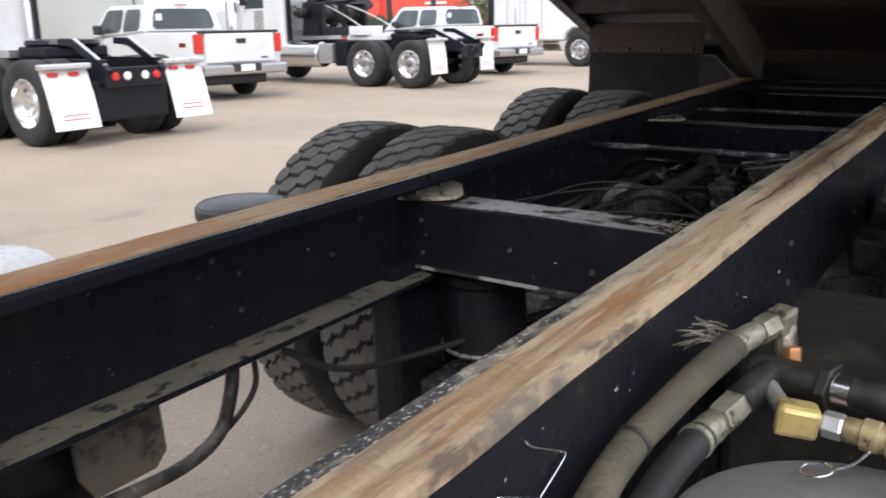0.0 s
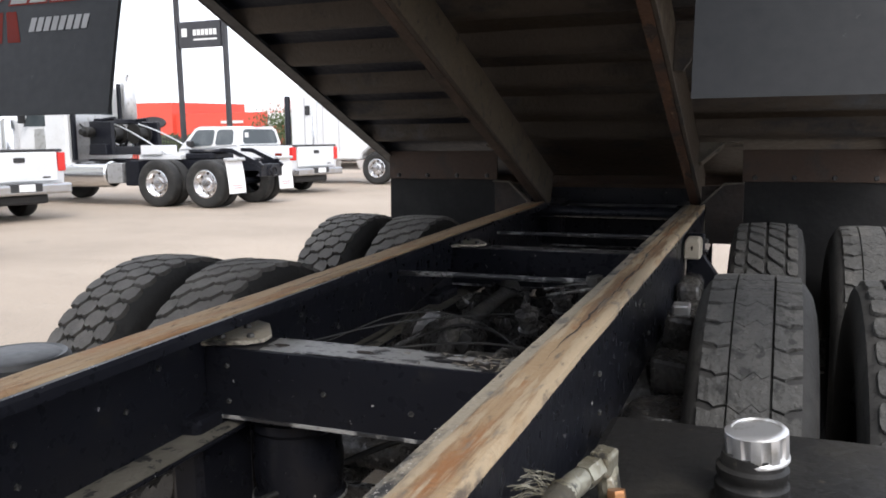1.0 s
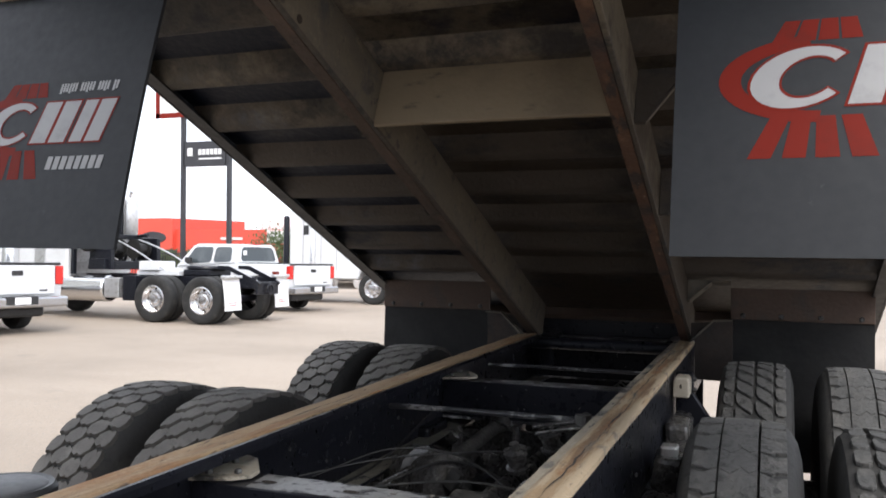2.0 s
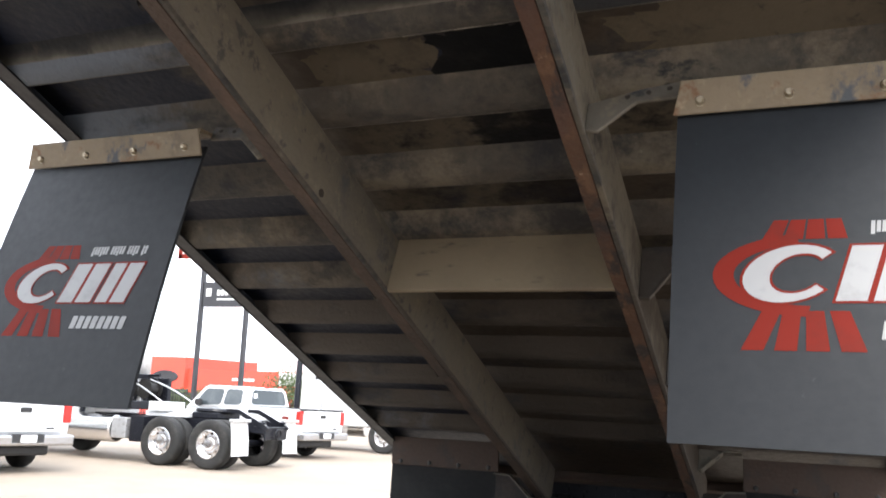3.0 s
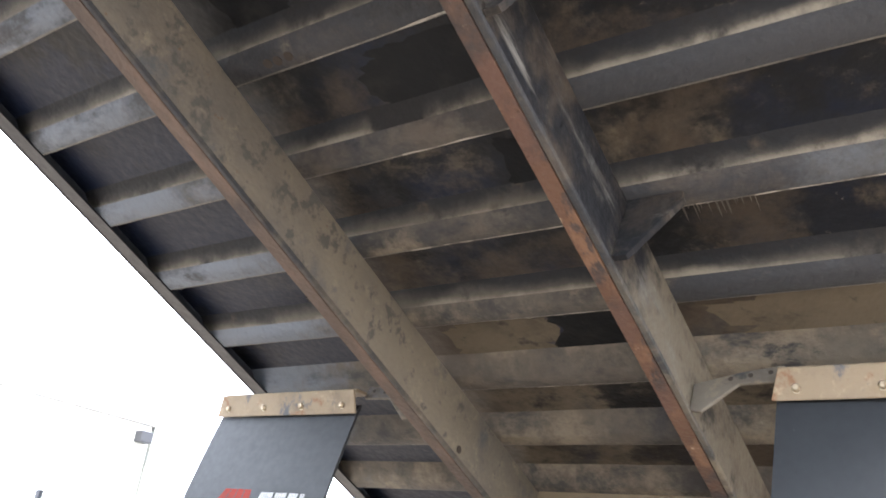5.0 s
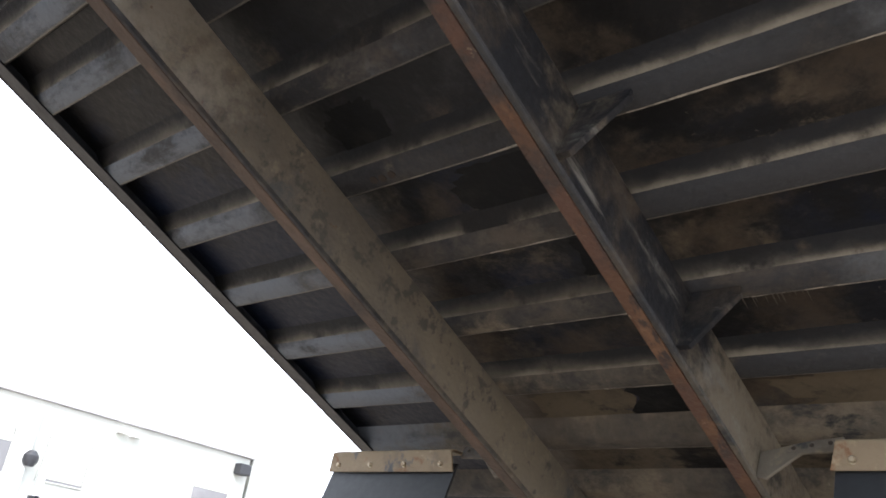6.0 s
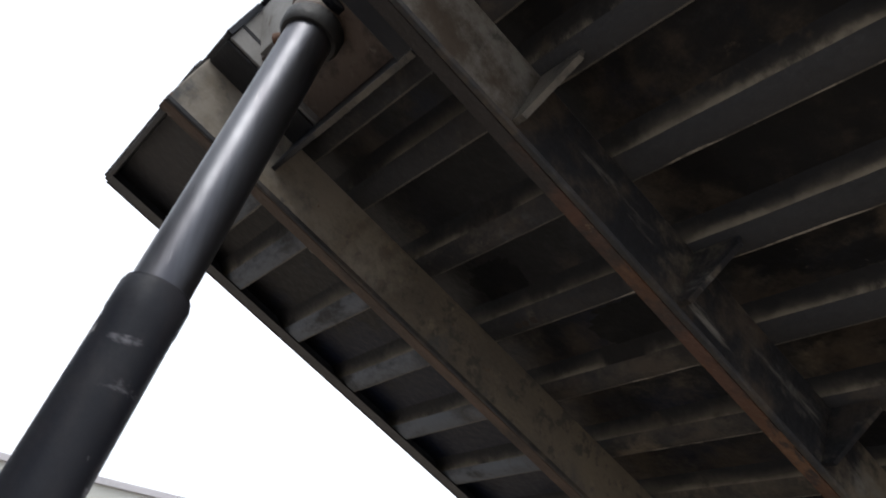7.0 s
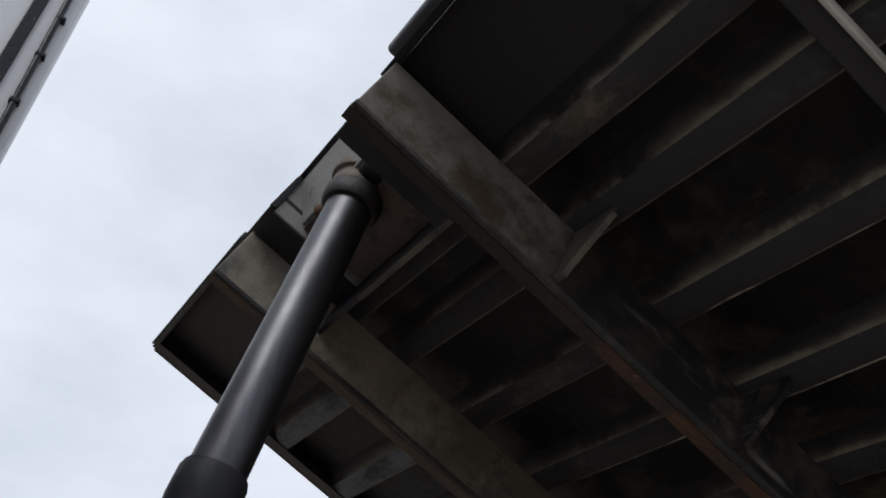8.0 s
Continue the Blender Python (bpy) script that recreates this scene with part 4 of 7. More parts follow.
part("spring_hanger", bm, M_frame, chassis, "black spring hanger plate with a slanted edge")
bm = bmesh.new()
prism(bm, [(0.438, 0.970), (0.496, 0.970), (0.496, 1.030), (0.488, 1.044), (0.446, 1.044), (0.438, 1.030)], "y", 4.16, 4.27, bevel=0.005)
vx = part("valve_box", bm, M_plate, chassis, "pale dusty metal box bolted to the rail")
bm = lathe(bmesh.new(), [(0.0, 0.0), (0.006, 0.0), (0.006, 0.002), (0.0, 0.002)], pose(0.466, 4.1605, 1.012, 90, 0, 0) @ Matrix.Diagonal((0.7, 1.5, 1, 1)), 12)
part("slot_hole", bm, M_crack, vx, "dark slot")
for z in (0.99, 1.03):
    part("bolt", lathe(bmesh.new(), [(0.0, 0.014), (0.006, 0.014), (0.009, 0.009), (0.009, 0.0), (0.0, 0.0)], pose(0.503, 4.24, z, 0, 90, 0), 8), M_dull_bolt, vx)
for x, y, z, sx, sy, sz in [(0.50, 3.55, 0.86, 0.05, 0.07, 0.05), (0.52, 3.75, 0.82, 0.045, 0.06, 0.07), (0.48, 3.95, 0.88, 0.04, 0.05, 0.05), (0.50, 3.3, 0.80, 0.05, 0.06, 0.05), (0.47, 4.15, 0.8, 0.035, 0.09, 0.10)]:
    bm = box(bmesh.new(), x - sx, x + sx, y - sy, y + sy, z - sz, z + sz, 0.015)
    rough_up(bm, 0.022, 9)
    part("suspension_bracket", bm, M_oily, chassis)
bm = box(bmesh.new(), 0.47, 0.52, 3.52, 3.58, 0.885, 0.935, 0.008)
part("relay_valve", bm, M_alu, chassis, "bare metal relay valve")
bm = bmesh.new()
lathe(bm, [(0.0, 0.0), (0.09, 0.0), (0.10, 0.02), (0.10, 0.06), (0.11, 0.08), (0.11, 0.14), (0.09, 0.17), (0.0, 0.17)], pose(0.52, 3.02, 0.62), 22)
part("brake_can", bm, M_oily, chassis, smooth=True)


# wheels
def tread(style):
    """Carcass and tread blocks of one tyre, its axle along x."""
    bm = bmesh.new()
    R, W = TYRE_R, 0.145
    prof = [(0.29, -0.10), (0.34, -0.125), (0.42, -0.140), (0.48, -0.138), (R - 0.028, -0.126), (R - 0.016, -0.108), (R - 0.014, 0.0), (R - 0.016, 0.108), (R - 0.028, 0.126), (0.48, 0.138), (0.42, 0.140), (0.34, 0.125), (0.29, 0.10)]
    if style in ("worn", "lug", "wave"):
        prof = [(0.29, -0.10), (0.34, -0.128), (0.42, -0.143), (0.47, -0.141), (R - 0.055, -0.132), (R - 0.028, -0.116), (R - 0.018, -0.100), (R - 0.014, 0.0), (R - 0.018, 0.100), (R - 0.028, 0.116), (R - 0.055, 0.132), (0.47, 0.141), (0.42, 0.143), (0.34, 0.128), (0.29, 0.10)]
    lathe(bm, prof, pose(0, 0, 0, 0, 90, 0), 64)
    tb = bmesh.new()

    def block(poly, r0, r1, inset):
        """poly: (angle, x) corners of a block."""
        cx = sum(p[1] for p in poly) / len(poly)
        ca = sum(p[0] for p in poly) / len(poly)
        k = len(poly)
        rings = []
        for scale, r in ((1.0, r0), (0.985, r1 - 0.0045), (inset, r1)):
            ring = []
            for a, x in poly:
                a2, x2 = ca + (a - ca) * scale, cx + (x - cx) * scale
                rr = r - 0.013 * (abs(x2) / W) ** 2.4
                ring.append(tb.verts.new((x2, rr * math.cos(a2), rr * math.sin(a2))))
            rings.append(ring)
        tb.faces.new(rings[2])
        for lo, hi in zip(rings, rings[1:]):
            for i in range(k):
                tb.faces.new((lo[i], lo[(i + 1) % k], hi[(i + 1) % k], hi[i]))

    rnd = random.Random(style)
    if style in ("lug", "wave"):
        n, rows = (47, 4) if style == "lug" else (44, 4)
        p = 2 * math.pi / n
        xw = 2 * 0.116 / rows
        for r in range(rows):
            xc = -0.116 + xw * (r + 0.5)
            for i in range(n):
                a = p * (i + 0.5 * (r % 2)) + rnd.uniform(-0.015, 0.015) * p
                h, w2 = p * rnd.uniform(0.425, 0.445), xw * rnd.uniform(0.545, 0.565)
                sk = 0.16 * p if style == "wave" else 0.05 * p
                # a six-sided block with a step in its leading and trailing edges
                shape = ((-0.98, -0.40), (-0.40, -1.0), (0.52, -1.0), (0.98, -0.48), (0.80, -0.05), (1.02, 0.08), (0.98, 0.42), (0.40, 1.0), (-0.52, 1.0), (-0.98, 0.48), (-0.80, 0.05), (-1.02, -0.08))
                block([(a + h * u - sk * v, max(-0.108, min(0.108, xc + w2 * v))) for u, v in shape], R - 0.026, R - rnd.uniform(0, 0.0025), 0.94)
    elif style == "block":
        n = 44
        p = 2 * math.pi / n
        for c, (xc, w2, sk, off) in enumerate(((-0.093, 0.019, 0.04, 0.0), (-0.037, 0.031, 0.34, 0.25), (0.034, 0.031, 0.34, 0.75), (0.091, 0.019, 0.04, 0.5))):
            for i in range(n):
                a = p * (i + off) + rnd.uniform(-0.01, 0.01) * p
                h = p * rnd.uniform(0.41, 0.43)
                poly = []
                for k in range(12):
                    u, v = math.cos(k * math.pi / 6 + 0.26), math.sin(k * math.pi / 6 + 0.26)
                    u, v = math.copysign(abs(u) ** 0.5, u), math.copysign(abs(v) ** 0.5, v)
                    poly.append((a + h * u + sk * p * v, xc + w2 * v))
                block(poly, R - 0.02, R - rnd.uniform(0, 0.002), 0.92)
    elif style == "worn":
        n = 46
        p = 2 * math.pi / n
        for i in range(n):
            a = p * i
            for side in (-1, 1):        # shoulder lugs with a stepped notch
                x0, x1 = side * 0.0455, side * 0.104
                g = 0.47 - rnd.uniform(0, 0.008)
                pts = [(a - g * p, x0), (a - g * p + 0.10 * p, side * 0.070), (a - (g - 0.16) * p, side * 0.078), (a - (g - 0.06) * p, x1), (a + (g - 0.10) * p, x1), (a + (g - 0.02) * p, side * 0.080), (a + g * p + 0.10 * p, side * 0.070), (a + g * p, x0)]
                block(pts if side > 0 else pts[::-1], R - 0.018, R - 0.003 - rnd.uniform(0, 0.0012), 0.965)
            # wide middle rib, cut by fine zigzag sipes
            g = 0.492
            zig = ((-0.0425, 0.0), (-0.018, 0.22), (0.006, -0.10), (0.024, 0.12), (0.0410, -0.05))
            block([(a - g * p + z * p, x) for x, z in zig] + [(a + g * p + z * p, x) for x, z in zig[::-1]], R - 0.018, R - 0.003 - rnd.uniform(0, 0.0008), 0.985)
    return bm, tb


def rim_mesh(scale=1.0):
    bm = lathe(bmesh.new(), [(0.30, -0.11), (0.285, -0.10), (0.275, 0.0), (0.26, 0.05), (0.17, 0.065), (0.15, 0.09), (0.11, 0.10), (0.10, 0.06), (0.0, 0.06)], pose(0, 0, 0, 0, 90, 0), 36)
    return bm


wheel_sets = {}
for style in ("lug", "wave", "worn", "block"):
    w = new("wheel")
    w.parent = chassis
    car, tb = tread(style)
    ty = part("tyre", car, M_sidewall, w, smooth=True)
    tr = part("tread", tb, M_tread_dusty if style in ("lug", "wave") else M_tread, w, "dusty rubber tread blocks")
    ri = part("rim", rim_mesh(), M_frame, w, smooth=True)
    wheel_sets[style] = (w, ty, tr, ri)
placed = set()


def wheel_at(style, x, y, turn, q=1.0):
    w, ty, tr, ri = wheel_sets[style]
    m = pose(x, y, ground_z(x, y) + q * TYRE_R - 0.012) @ pose(0, 0, 0, turn, 0, 0) @ Matrix.Scale(q, 4)
    if style not in placed:
        placed.add(style)
        w.matrix_basis = m
        return
    c = new("wheel")
    c.parent, c.matrix_basis = chassis, m
    for o in (ty, tr, ri):
        again(o, Matrix.Identity(4), c)


wheel_at("lug", -1.13, AXLE_Y[0], 0, 0.976)
wheel_at("wave", -0.80, AXLE_Y[0], 17, 0.976)
wheel_at("lug", -1.135, AXLE_Y[1], 31, 0.995)
wheel_at("wave", -0.805, AXLE_Y[1], 5, 0.995)
wheel_at("worn", 0.710, AXLE_Y[0], 3)
wheel_at("block", 1.065, AXLE_Y[0], 0)
wheel_at("block", 0.720, AXLE_Y[1], 9)
wheel_at("worn", 1.085, AXLE_Y[1], 21)

# ---------------------------------------------------------------- disc lid and white tank behind the left rail
lid = thing("side_canister", "black round canister with a flat lid beside the frame", "canister", pose(-0.825, 2.35, 0.0))
bm = lathe(bmesh.new(), [(0.0, 0.62), (0.10, 0.62), (0.104, 0.64), (0.104, 0.93), (0.107, 0.935), (0.107, 0.94), (0.0, 0.94)], seg=36)
part("shell", bm, M_tank, lid, smooth=True)
bm = lathe(bmesh.new(), [(0.0, 0.942), (0.109, 0.942), (0.114, 0.95), (0.114, 0.972), (0.106, 0.982), (0.095, 0.979), (0.089, 0.983), (0.0, 0.985)], seg=36)
part("lid", bm, M_lid, lid, "dull dark grey round lid", smooth=True)
bm = box(bmesh.new(), 0.09, 0.39, -0.05, 0.05, 0.82, 0.90, 0.008)
part("mounting_arm", bm, M_frame, lid)

wt = thing("fuel_tank", "white-topped round fuel tank hung beside the frame", "tank", pose(-0.80, 0.9, 0))
bm = lathe(bmesh.new(), [(0.0, 0.0), (0.20, 0.0), (0.24, 0.02), (0.25, 0.05), (0.25, 1.03), (0.24, 1.06), (0.20, 1.08), (0.0, 1.08)], pose(0, -0.17, 0.765, -90, 0, 0), 40)
part("shell", bm, M_white_paint, wt, smooth=True)
for y in (0.05, 0.72):
    bm = lathe(bmesh.new(), [(0.252, 0.0), (0.256, 0.0), (0.256, 0.05), (0.252, 0.05)], pose(0, y, 0.765, -90, 0, 0), 40)
    part("strap", bm, M_alu, wt, smooth=True)
bm = box(bmesh.new(), 0.2, 0.37, 0.0, 0.6, 0.6, 0.72, 0.01)
part("bracket", bm, M_frame, wt)

# ---------------------------------------------------------------- hydraulic tank, hoses and fittings beside the right rail
tank = thing("hydraulic_tank", "dusty black steel hydraulic tank bolted beside the rail", "tank", pose(0, 0, 0))
bm = box(bmesh.new(), 0.455, 1.15, 2.15, 2.63, 0.40, 0.900, 0.02)
part("shell", bm, M_tank, tank)
bm = box(bmesh.new(), 0.436, 0.456, 2.0, 2.4, 0.5, 0.78, 0.004)
part("mount", bm, M_frame, tank)
bm = bmesh.new()
lathe(bm, [(0.0, 0.899), (0.060, 0.899), (0.0605, 0.905), (0.054, 0.908), (0.0525, 0.914), (0.0545, 0.920), (0.0545, 0.932), (0.051, 0.936), (0.0505, 0.944), (0.053, 0.948), (0.053, 0.958), (0.047, 0.963), (0.045, 0.980), (0.0, 0.980)], pose(0.73, 2.3, 0), 40)
part("filler_neck", bm, M_tank, tank, "black rubber-covered filler neck", smooth=True)
cap = bmesh.new()
k = 120
prof = [(0.036, 1.080), (0.0385, 1.081), (0.0385, 1.084), (0.037, 1.086), (0.0375, 1.089), (0.0380, 1.112), (0.0375, 1.117), (0.034, 1.1205), (0.029, 1.1215), (0.028, 1.1195), (0.0, 1.1215)]
rings = []
for r, h in prof:
    if r == 0:
        rings.append([cap.verts.new((0, 0, h))])
        continue
    ring = []
    for i in range(k):
        a = 2 * math.pi * i / k
        dent = 0.0045 * max(0.0, math.cos(10 * a)) ** 0.5 if 1.088 < h < 1.116 else 0.0
        ring.append(cap.verts.new(((r - dent) * math.cos(a), (r - dent) * math.sin(a), h)))
    rings.append(ring)
for a, b in zip(rings, rings[1:]):
    for i in range(k):
        j = (i + 1) % k
        cap.faces.new((a[i], a[j], b[j], b[i]) if len(b) > 1 else (a[i], a[j], b[0]))
cap.faces.new(rings[0][::-1])
part("filler_cap", cap, M_cap, tank, "chrome filler cap with a ribbed edge", smooth=True, at=pose(0.735, 2.3, 0.994) @ Matrix.Scale(1.22, 4) @ pose(0, 0, 0, 3, -4, 0) @ pose(0, 0, -1.1))

dome = thing("grey_tank", "smooth grey round tank under the hoses", "tank", pose(0.715, 1.805, 0))
bm = lathe(bmesh.new(), [(0.0, 0.55), (0.20, 0.55), (0.212, 0.57), (0.212, 0.862), (0.206, 0.876), (0.194, 0.882), (0.10, 0.885), (0.0, 0.887)], seg=56)
part("shell", bm, M_greytank, dome, smooth=True)
bm = box(bmesh.new(), -0.28, -0.19, -0.05, 0.05, 0.66, 0.74, 0.008)
part("bracket", bm, M_frame, dome)


def hex_nut(bm, a, b, r0, r1, seg=6):
    d = (Vector(b) - Vector(a)).length
    lathe(bm, [(0.0, 0.0), (r0 * 0.93, 0.0), (r0, d * 0.12), (r1, d * 0.88), (r1 * 0.93, d), (0.0, d)], along(a, b), seg)
    return bm


hose1 = thing("hydraulic_hose", "dusty grey-brown hydraulic hose with a crimped metal end", "hose", pose(0, 0, 0), "hydraulic hoses")
p1 = curve_pts([(0.475, 1.45, 0.84), (0.468, 1.66, 0.928), (0.462, 1.778, 0.945), (0.473, 1.863, 0.962), (0.486, 1.947, 0.978), (0.498, 2.052, 0.984)], 8)
part("hose", tube(bmesh.new(), p1, 0.0205, 20), M_hose, hose1, smooth=True)
bm = lathe(bmesh.new(), [(0.0, -0.012), (0.0208, -0.012), (0.0212, -0.008), (0.0212, 0.0), (0.0168, 0.003), (0.0182, 0.010), (0.0175, 0.020), (0.0182, 0.032), (0.0172, 0.048), (0.0150, 0.055), (0.0, 0.055)], along((0.498, 2.052, 0.984), (0.530, 2.18, 0.990)), 20)
part("ferrule", bm, M_ferrule, hose1, "yellowed scuffed crimped ferrule", smooth=True)
bm = hex_nut(bmesh.new(), (0.512, 2.108, 0.986), (0.522, 2.146, 0.988), 0.0195, 0.020)
part("swivel_nut", bm, M_ferrule, hose1)
bm = bmesh.new()
box(bm, -0.0165, 0.0165, -0.019, 0.019, -0.018, 0.018, 0.006, pose(0.530, 2.166, 0.990, 5, 5, -14))
rough_up(bm, 0.002, 60)
lathe(bm, [(0.0, 0.0), (0.017, 0.0), (0.017, 0.045), (0.0, 0.045)], along((0.533, 2.172, 0.98), (0.545, 2.160, 0.90)), 14)
part("elbow", bm, M_ferrule, hose1, "worn steel elbow fitting")
bm = lathe(bmesh.new(), [(0.0207, -0.003), (0.0226, -0.003), (0.0226, 0.003), (0.0207, 0.003)], along((0.4625, 1.790, 0.9475), (0.4652, 1.81, 0.9515)), 18)
box(bm, -0.006, 0.006, -0.030, -0.0235, -0.006, 0.006, 0.002, along((0.4625, 1.790, 0.9475), (0.4652, 1.81, 0.9515)))
part("cable_tie", bm, M_black_plastic, hose1, smooth=True)

hose2 = thing("hydraulic_hose", "black hydraulic hose with a worn silver crimped end", "hose", pose(0, 0, 0), "hydraulic hoses")
p2 = curve_pts([(0.510, 1.40, 0.80), (0.503, 1.62, 0.885), (0.501, 1.75, 0.908), (0.502, 1.82, 0.915), (0.512, 1.885, 0.927)], 8)
part("hose", tube(bmesh.new(), p2, 0.0200, 18), M_hose_black, hose2, smooth=True)
bm = lathe(bmesh.new(), [(0.0, -0.008), (0.0222, -0.008), (0.0225, 0.0), (0.0195, 0.002), (0.0205, 0.012), (0.0198, 0.024), (0.0208, 0.036), (0.0195, 0.046), (0.018, 0.05), (0.0, 0.05)], along((0.510, 1.875, 0.925), (0.529, 2.038, 0.930)), 20)
part("ferrule", bm, M_ferrule, hose2, "worn silver ferrule", smooth=True)
bm = hex_nut(bmesh.new(), (0.516, 1.928, 0.9265), (0.523, 1.985, 0.928), 0.0215, 0.0225)
part("swivel_nut", bm, M_ferrule, hose2)

fit_t = thing("hydraulic_manifold", "dark pipe tee with brass, copper and steel fittings", "pipe fitting", pose(0, 0, 0))
bm = tube(bmesh.new(), [(0.523, 1.985, 0.928), (0.530, 2.05, 0.930), (0.535, 2.11, 0.930)], 0.022, 14)
tube(bm, [(0.51, 2.112, 0.930), (0.56, 2.108, 0.930), (0.60, 2.105, 0.930), (0.622, 2.10, 0.930)], 0.024, 14)
part("pipe_tee", bm, M_tank, fit_t, smooth=True)
bm = hex_nut(bmesh.new(), (0.557, 2.132, 0.932), (0.553, 2.138, 0.962), 0.014, 0.014)
part("copper_nut", bm, M_copper, fit_t, "copper-coloured nut")
bm = hex_nut(bmesh.new(), (0.605, 2.104, 0.930), (0.620, 2.100, 0.930), 0.034, 0.034)
part("flange_nut", bm, M_tank, fit_t)
bm = tube(bmesh.new(), [(0.620, 2.100, 0.930), (0.642, 2.097, 0.930)], 0.021, 14)
part("steel_collar", bm, M_chrome, fit_t, smooth=True)
bm = tube(bmesh.new(), [(0.642, 2.097, 0.930), (0.66, 2.096, 0.930), (0.668, 2.095, 0.930), (0.70, 2.093, 0.93), (0.708, 2.092, 0.93), (0.78, 2.088, 0.925), (0.90, 2.08, 0.90)], [0.019, 0.019, 0.022, 0.022, 0.016, 0.016, 0.016], 14)
part("pipe", bm, M_hose_black, fit_t, smooth=True)
bm = box(bmesh.new(), -0.025, 0.025, -0.019, 0.019, -0.021, 0.021, 0.007, pose(0.598, 1.985, 0.930, 0, 6, 20))
rough_up(bm, 0.0025, 40)
part("brass_valve", bm, M_brass, fit_t, "pale brass valve block")
bm = hex_nut(bmesh.new(), (0.628, 1.990, 0.930), (0.652, 1.988, 0.930), 0.017, 0.017)
part("valve_nut", bm, M_alu, fit_t)
bm = lathe(bmesh.new(), [(0.0, 0.0), (0.014, 0.0), (0.016, 0.004), (0.016, 0.020), (0.020, 0.022), (0.020, 0.040), (0.018, 0.042), (0.018, 0.05), (0.022, 0.052), (0.022, 0.075), (0.0, 0.075)], along((0.652, 1.988, 0.930), (0.75, 1.978, 0.930)), 20)
part("quick_coupler", bm, M_bronze, fit_t, "dull brass quick coupler", smooth=True)
bm = tube(bmesh.new(), [(0.585, 1.99, 0.930), (0.545, 2.06, 0.930)], 0.012, 10)
part("nipple", bm, M_alu, fit_t, smooth=True)
pin = thing("pull_ring", "thin steel pull ring on a short chain", "ring", pose(0.0, 0, 0))
bm = tube(bmesh.new(), [(0.637 + 0.018 * math.cos(a), 1.925 + 0.018 * math.sin(a), 0.9 + 0.004 * math.cos(a)) for a in [2 * math.pi * i / 24 for i in range(25)]], 0.0016, 6, caps=False)
part("ring", bm, M_chrome, pin, smooth=True)
bm = tube(bmesh.new(), curve_pts([(0.654, 1.930, 0.903), (0.668, 1.945, 0.905), (0.678, 1.96, 0.910), (0.688, 1.972, 0.920)]), 0.0018, 6)
part("chain", bm, M_chrome, pin, smooth=True)
wire = thing("wire_hook", "bent bare steel wire hook beside the rail", "wire", pose(0, 0, 0))
bm = tube(bmesh.new(), curve_pts([(0.4345, 1.588, 1.036), (0.437, 1.60, 1.024), (0.437, 1.662, 0.990), (0.437, 1.668, 0.984), (0.437, 1.662, 0.978), (0.437, 1.618, 0.962), (0.437, 1.610, 0.961), (0.437, 1.545, 0.998), (0.4345, 1.535, 1.0)], 5), 0.0012, 7)
part("wire", bm, M_chrome, wire, smooth=True)
rnd = random.Random(8)
for k in range(26):
    x0, y0, z0 = 0.482, 2.04 + rnd.uniform(-0.035, 0.03), 1.0 + rnd.uniform(-0.004, 0.004)
    x1, y1, z1 = 0.4365 + rnd.uniform(0, 0.016), y0 + rnd.uniform(-0.06, 0.05), 0.998 + rnd.uniform(-0.022, 0.026)
    mid = ((x0 + x1) / 2, (y0 + y1) / 2 + rnd.uniform(-0.006, 0.006), (z0 + z1) / 2 + 0.005)
    fr = tube(bmesh.new(), curve_pts([(x0, y0, z0), mid, (x1, y1, z1)], 4), rnd.uniform(0.0004, 0.0008), 5)
    part("strand", fr, M_ferrule, wire, "frayed bright strand")
wheel_at("block", -1.0, -3.4, 0)
wheel_at("block", 1.0, -3.4, 14)
part("steer_axle", tube(bmesh.new(), [(-0.9, -3.4, 0.55), (0.9, -3.4, 0.55)], 0.06, 12), M_frame, chassis, smooth=True)

# ---------------------------------------------------------------- raised dump body
TILT, HINGE_Y = 22.81, 5.206
BODY = pose(0, HINGE_Y, RAIL_Z, -TILT)
body = thing("dump_body", "raised steel dump body with a dusty ribbed underside", "dump body", BODY)
FRONT = -4.985   # local y of the front end; y runs rearwards
SILL_OUT, SILL_IN, SILL_H = 0.412, 0.362, 0.19
RIB_H = 0.048
FLOOR_N = SILL_H + RIB_H
EDGE = 1.245
for s in (-1, 1):
    bm = bmesh.new()
    a, b = sorted((s * SILL_IN, s * SILL_OUT))
    box(bm, a, b, FRONT - 0.002, 0.12, 0.004, SILL_H, 0.004)
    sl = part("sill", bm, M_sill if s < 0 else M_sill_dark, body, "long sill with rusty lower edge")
    bm = bmesh.new()
    k = 90
    rows = []
    ra, rb = (a, b - 0.016) if s > 0 else (a, b - 0.012)
    for j in range(k + 1):
        y = FRONT - (0.006 if s > 0 else 0.001) + 5.0 * j / k
        e = 0.0015 * noise.noise((y * 6, s, 0))
        rows.append([bm.verts.new((x, y, z)) for x, z in ((ra - 0.003 + e, 0.012), (ra - 0.002 + e, -0.004), (rb + 0.002 - e, -0.004), (rb + 0.003 - e, 0.012))])
    for p, q in zip(rows, rows[1:]):
        for c in range(3):
            bm.faces.new((p[c], p[c + 1], q[c + 1], q[c]))
    bm.faces.new(rows[0])
    part("wear_edge", bm, M_rust if s > 0 else M_rust_dark, sl, "rust-red worn bottom edge")
    bm = box(bmesh.new(), rb + 0.004, b + 0.003, FRONT - (0.004 if s > 0 else 0.0), 0.1, -0.003, 0.010, 0.002)
    part("flange_lip", bm, M_rib, sl, "pale dusty flange lip")
rib_s = [4.615] + [4.42 - 0.2885 * i for i in range(15)]
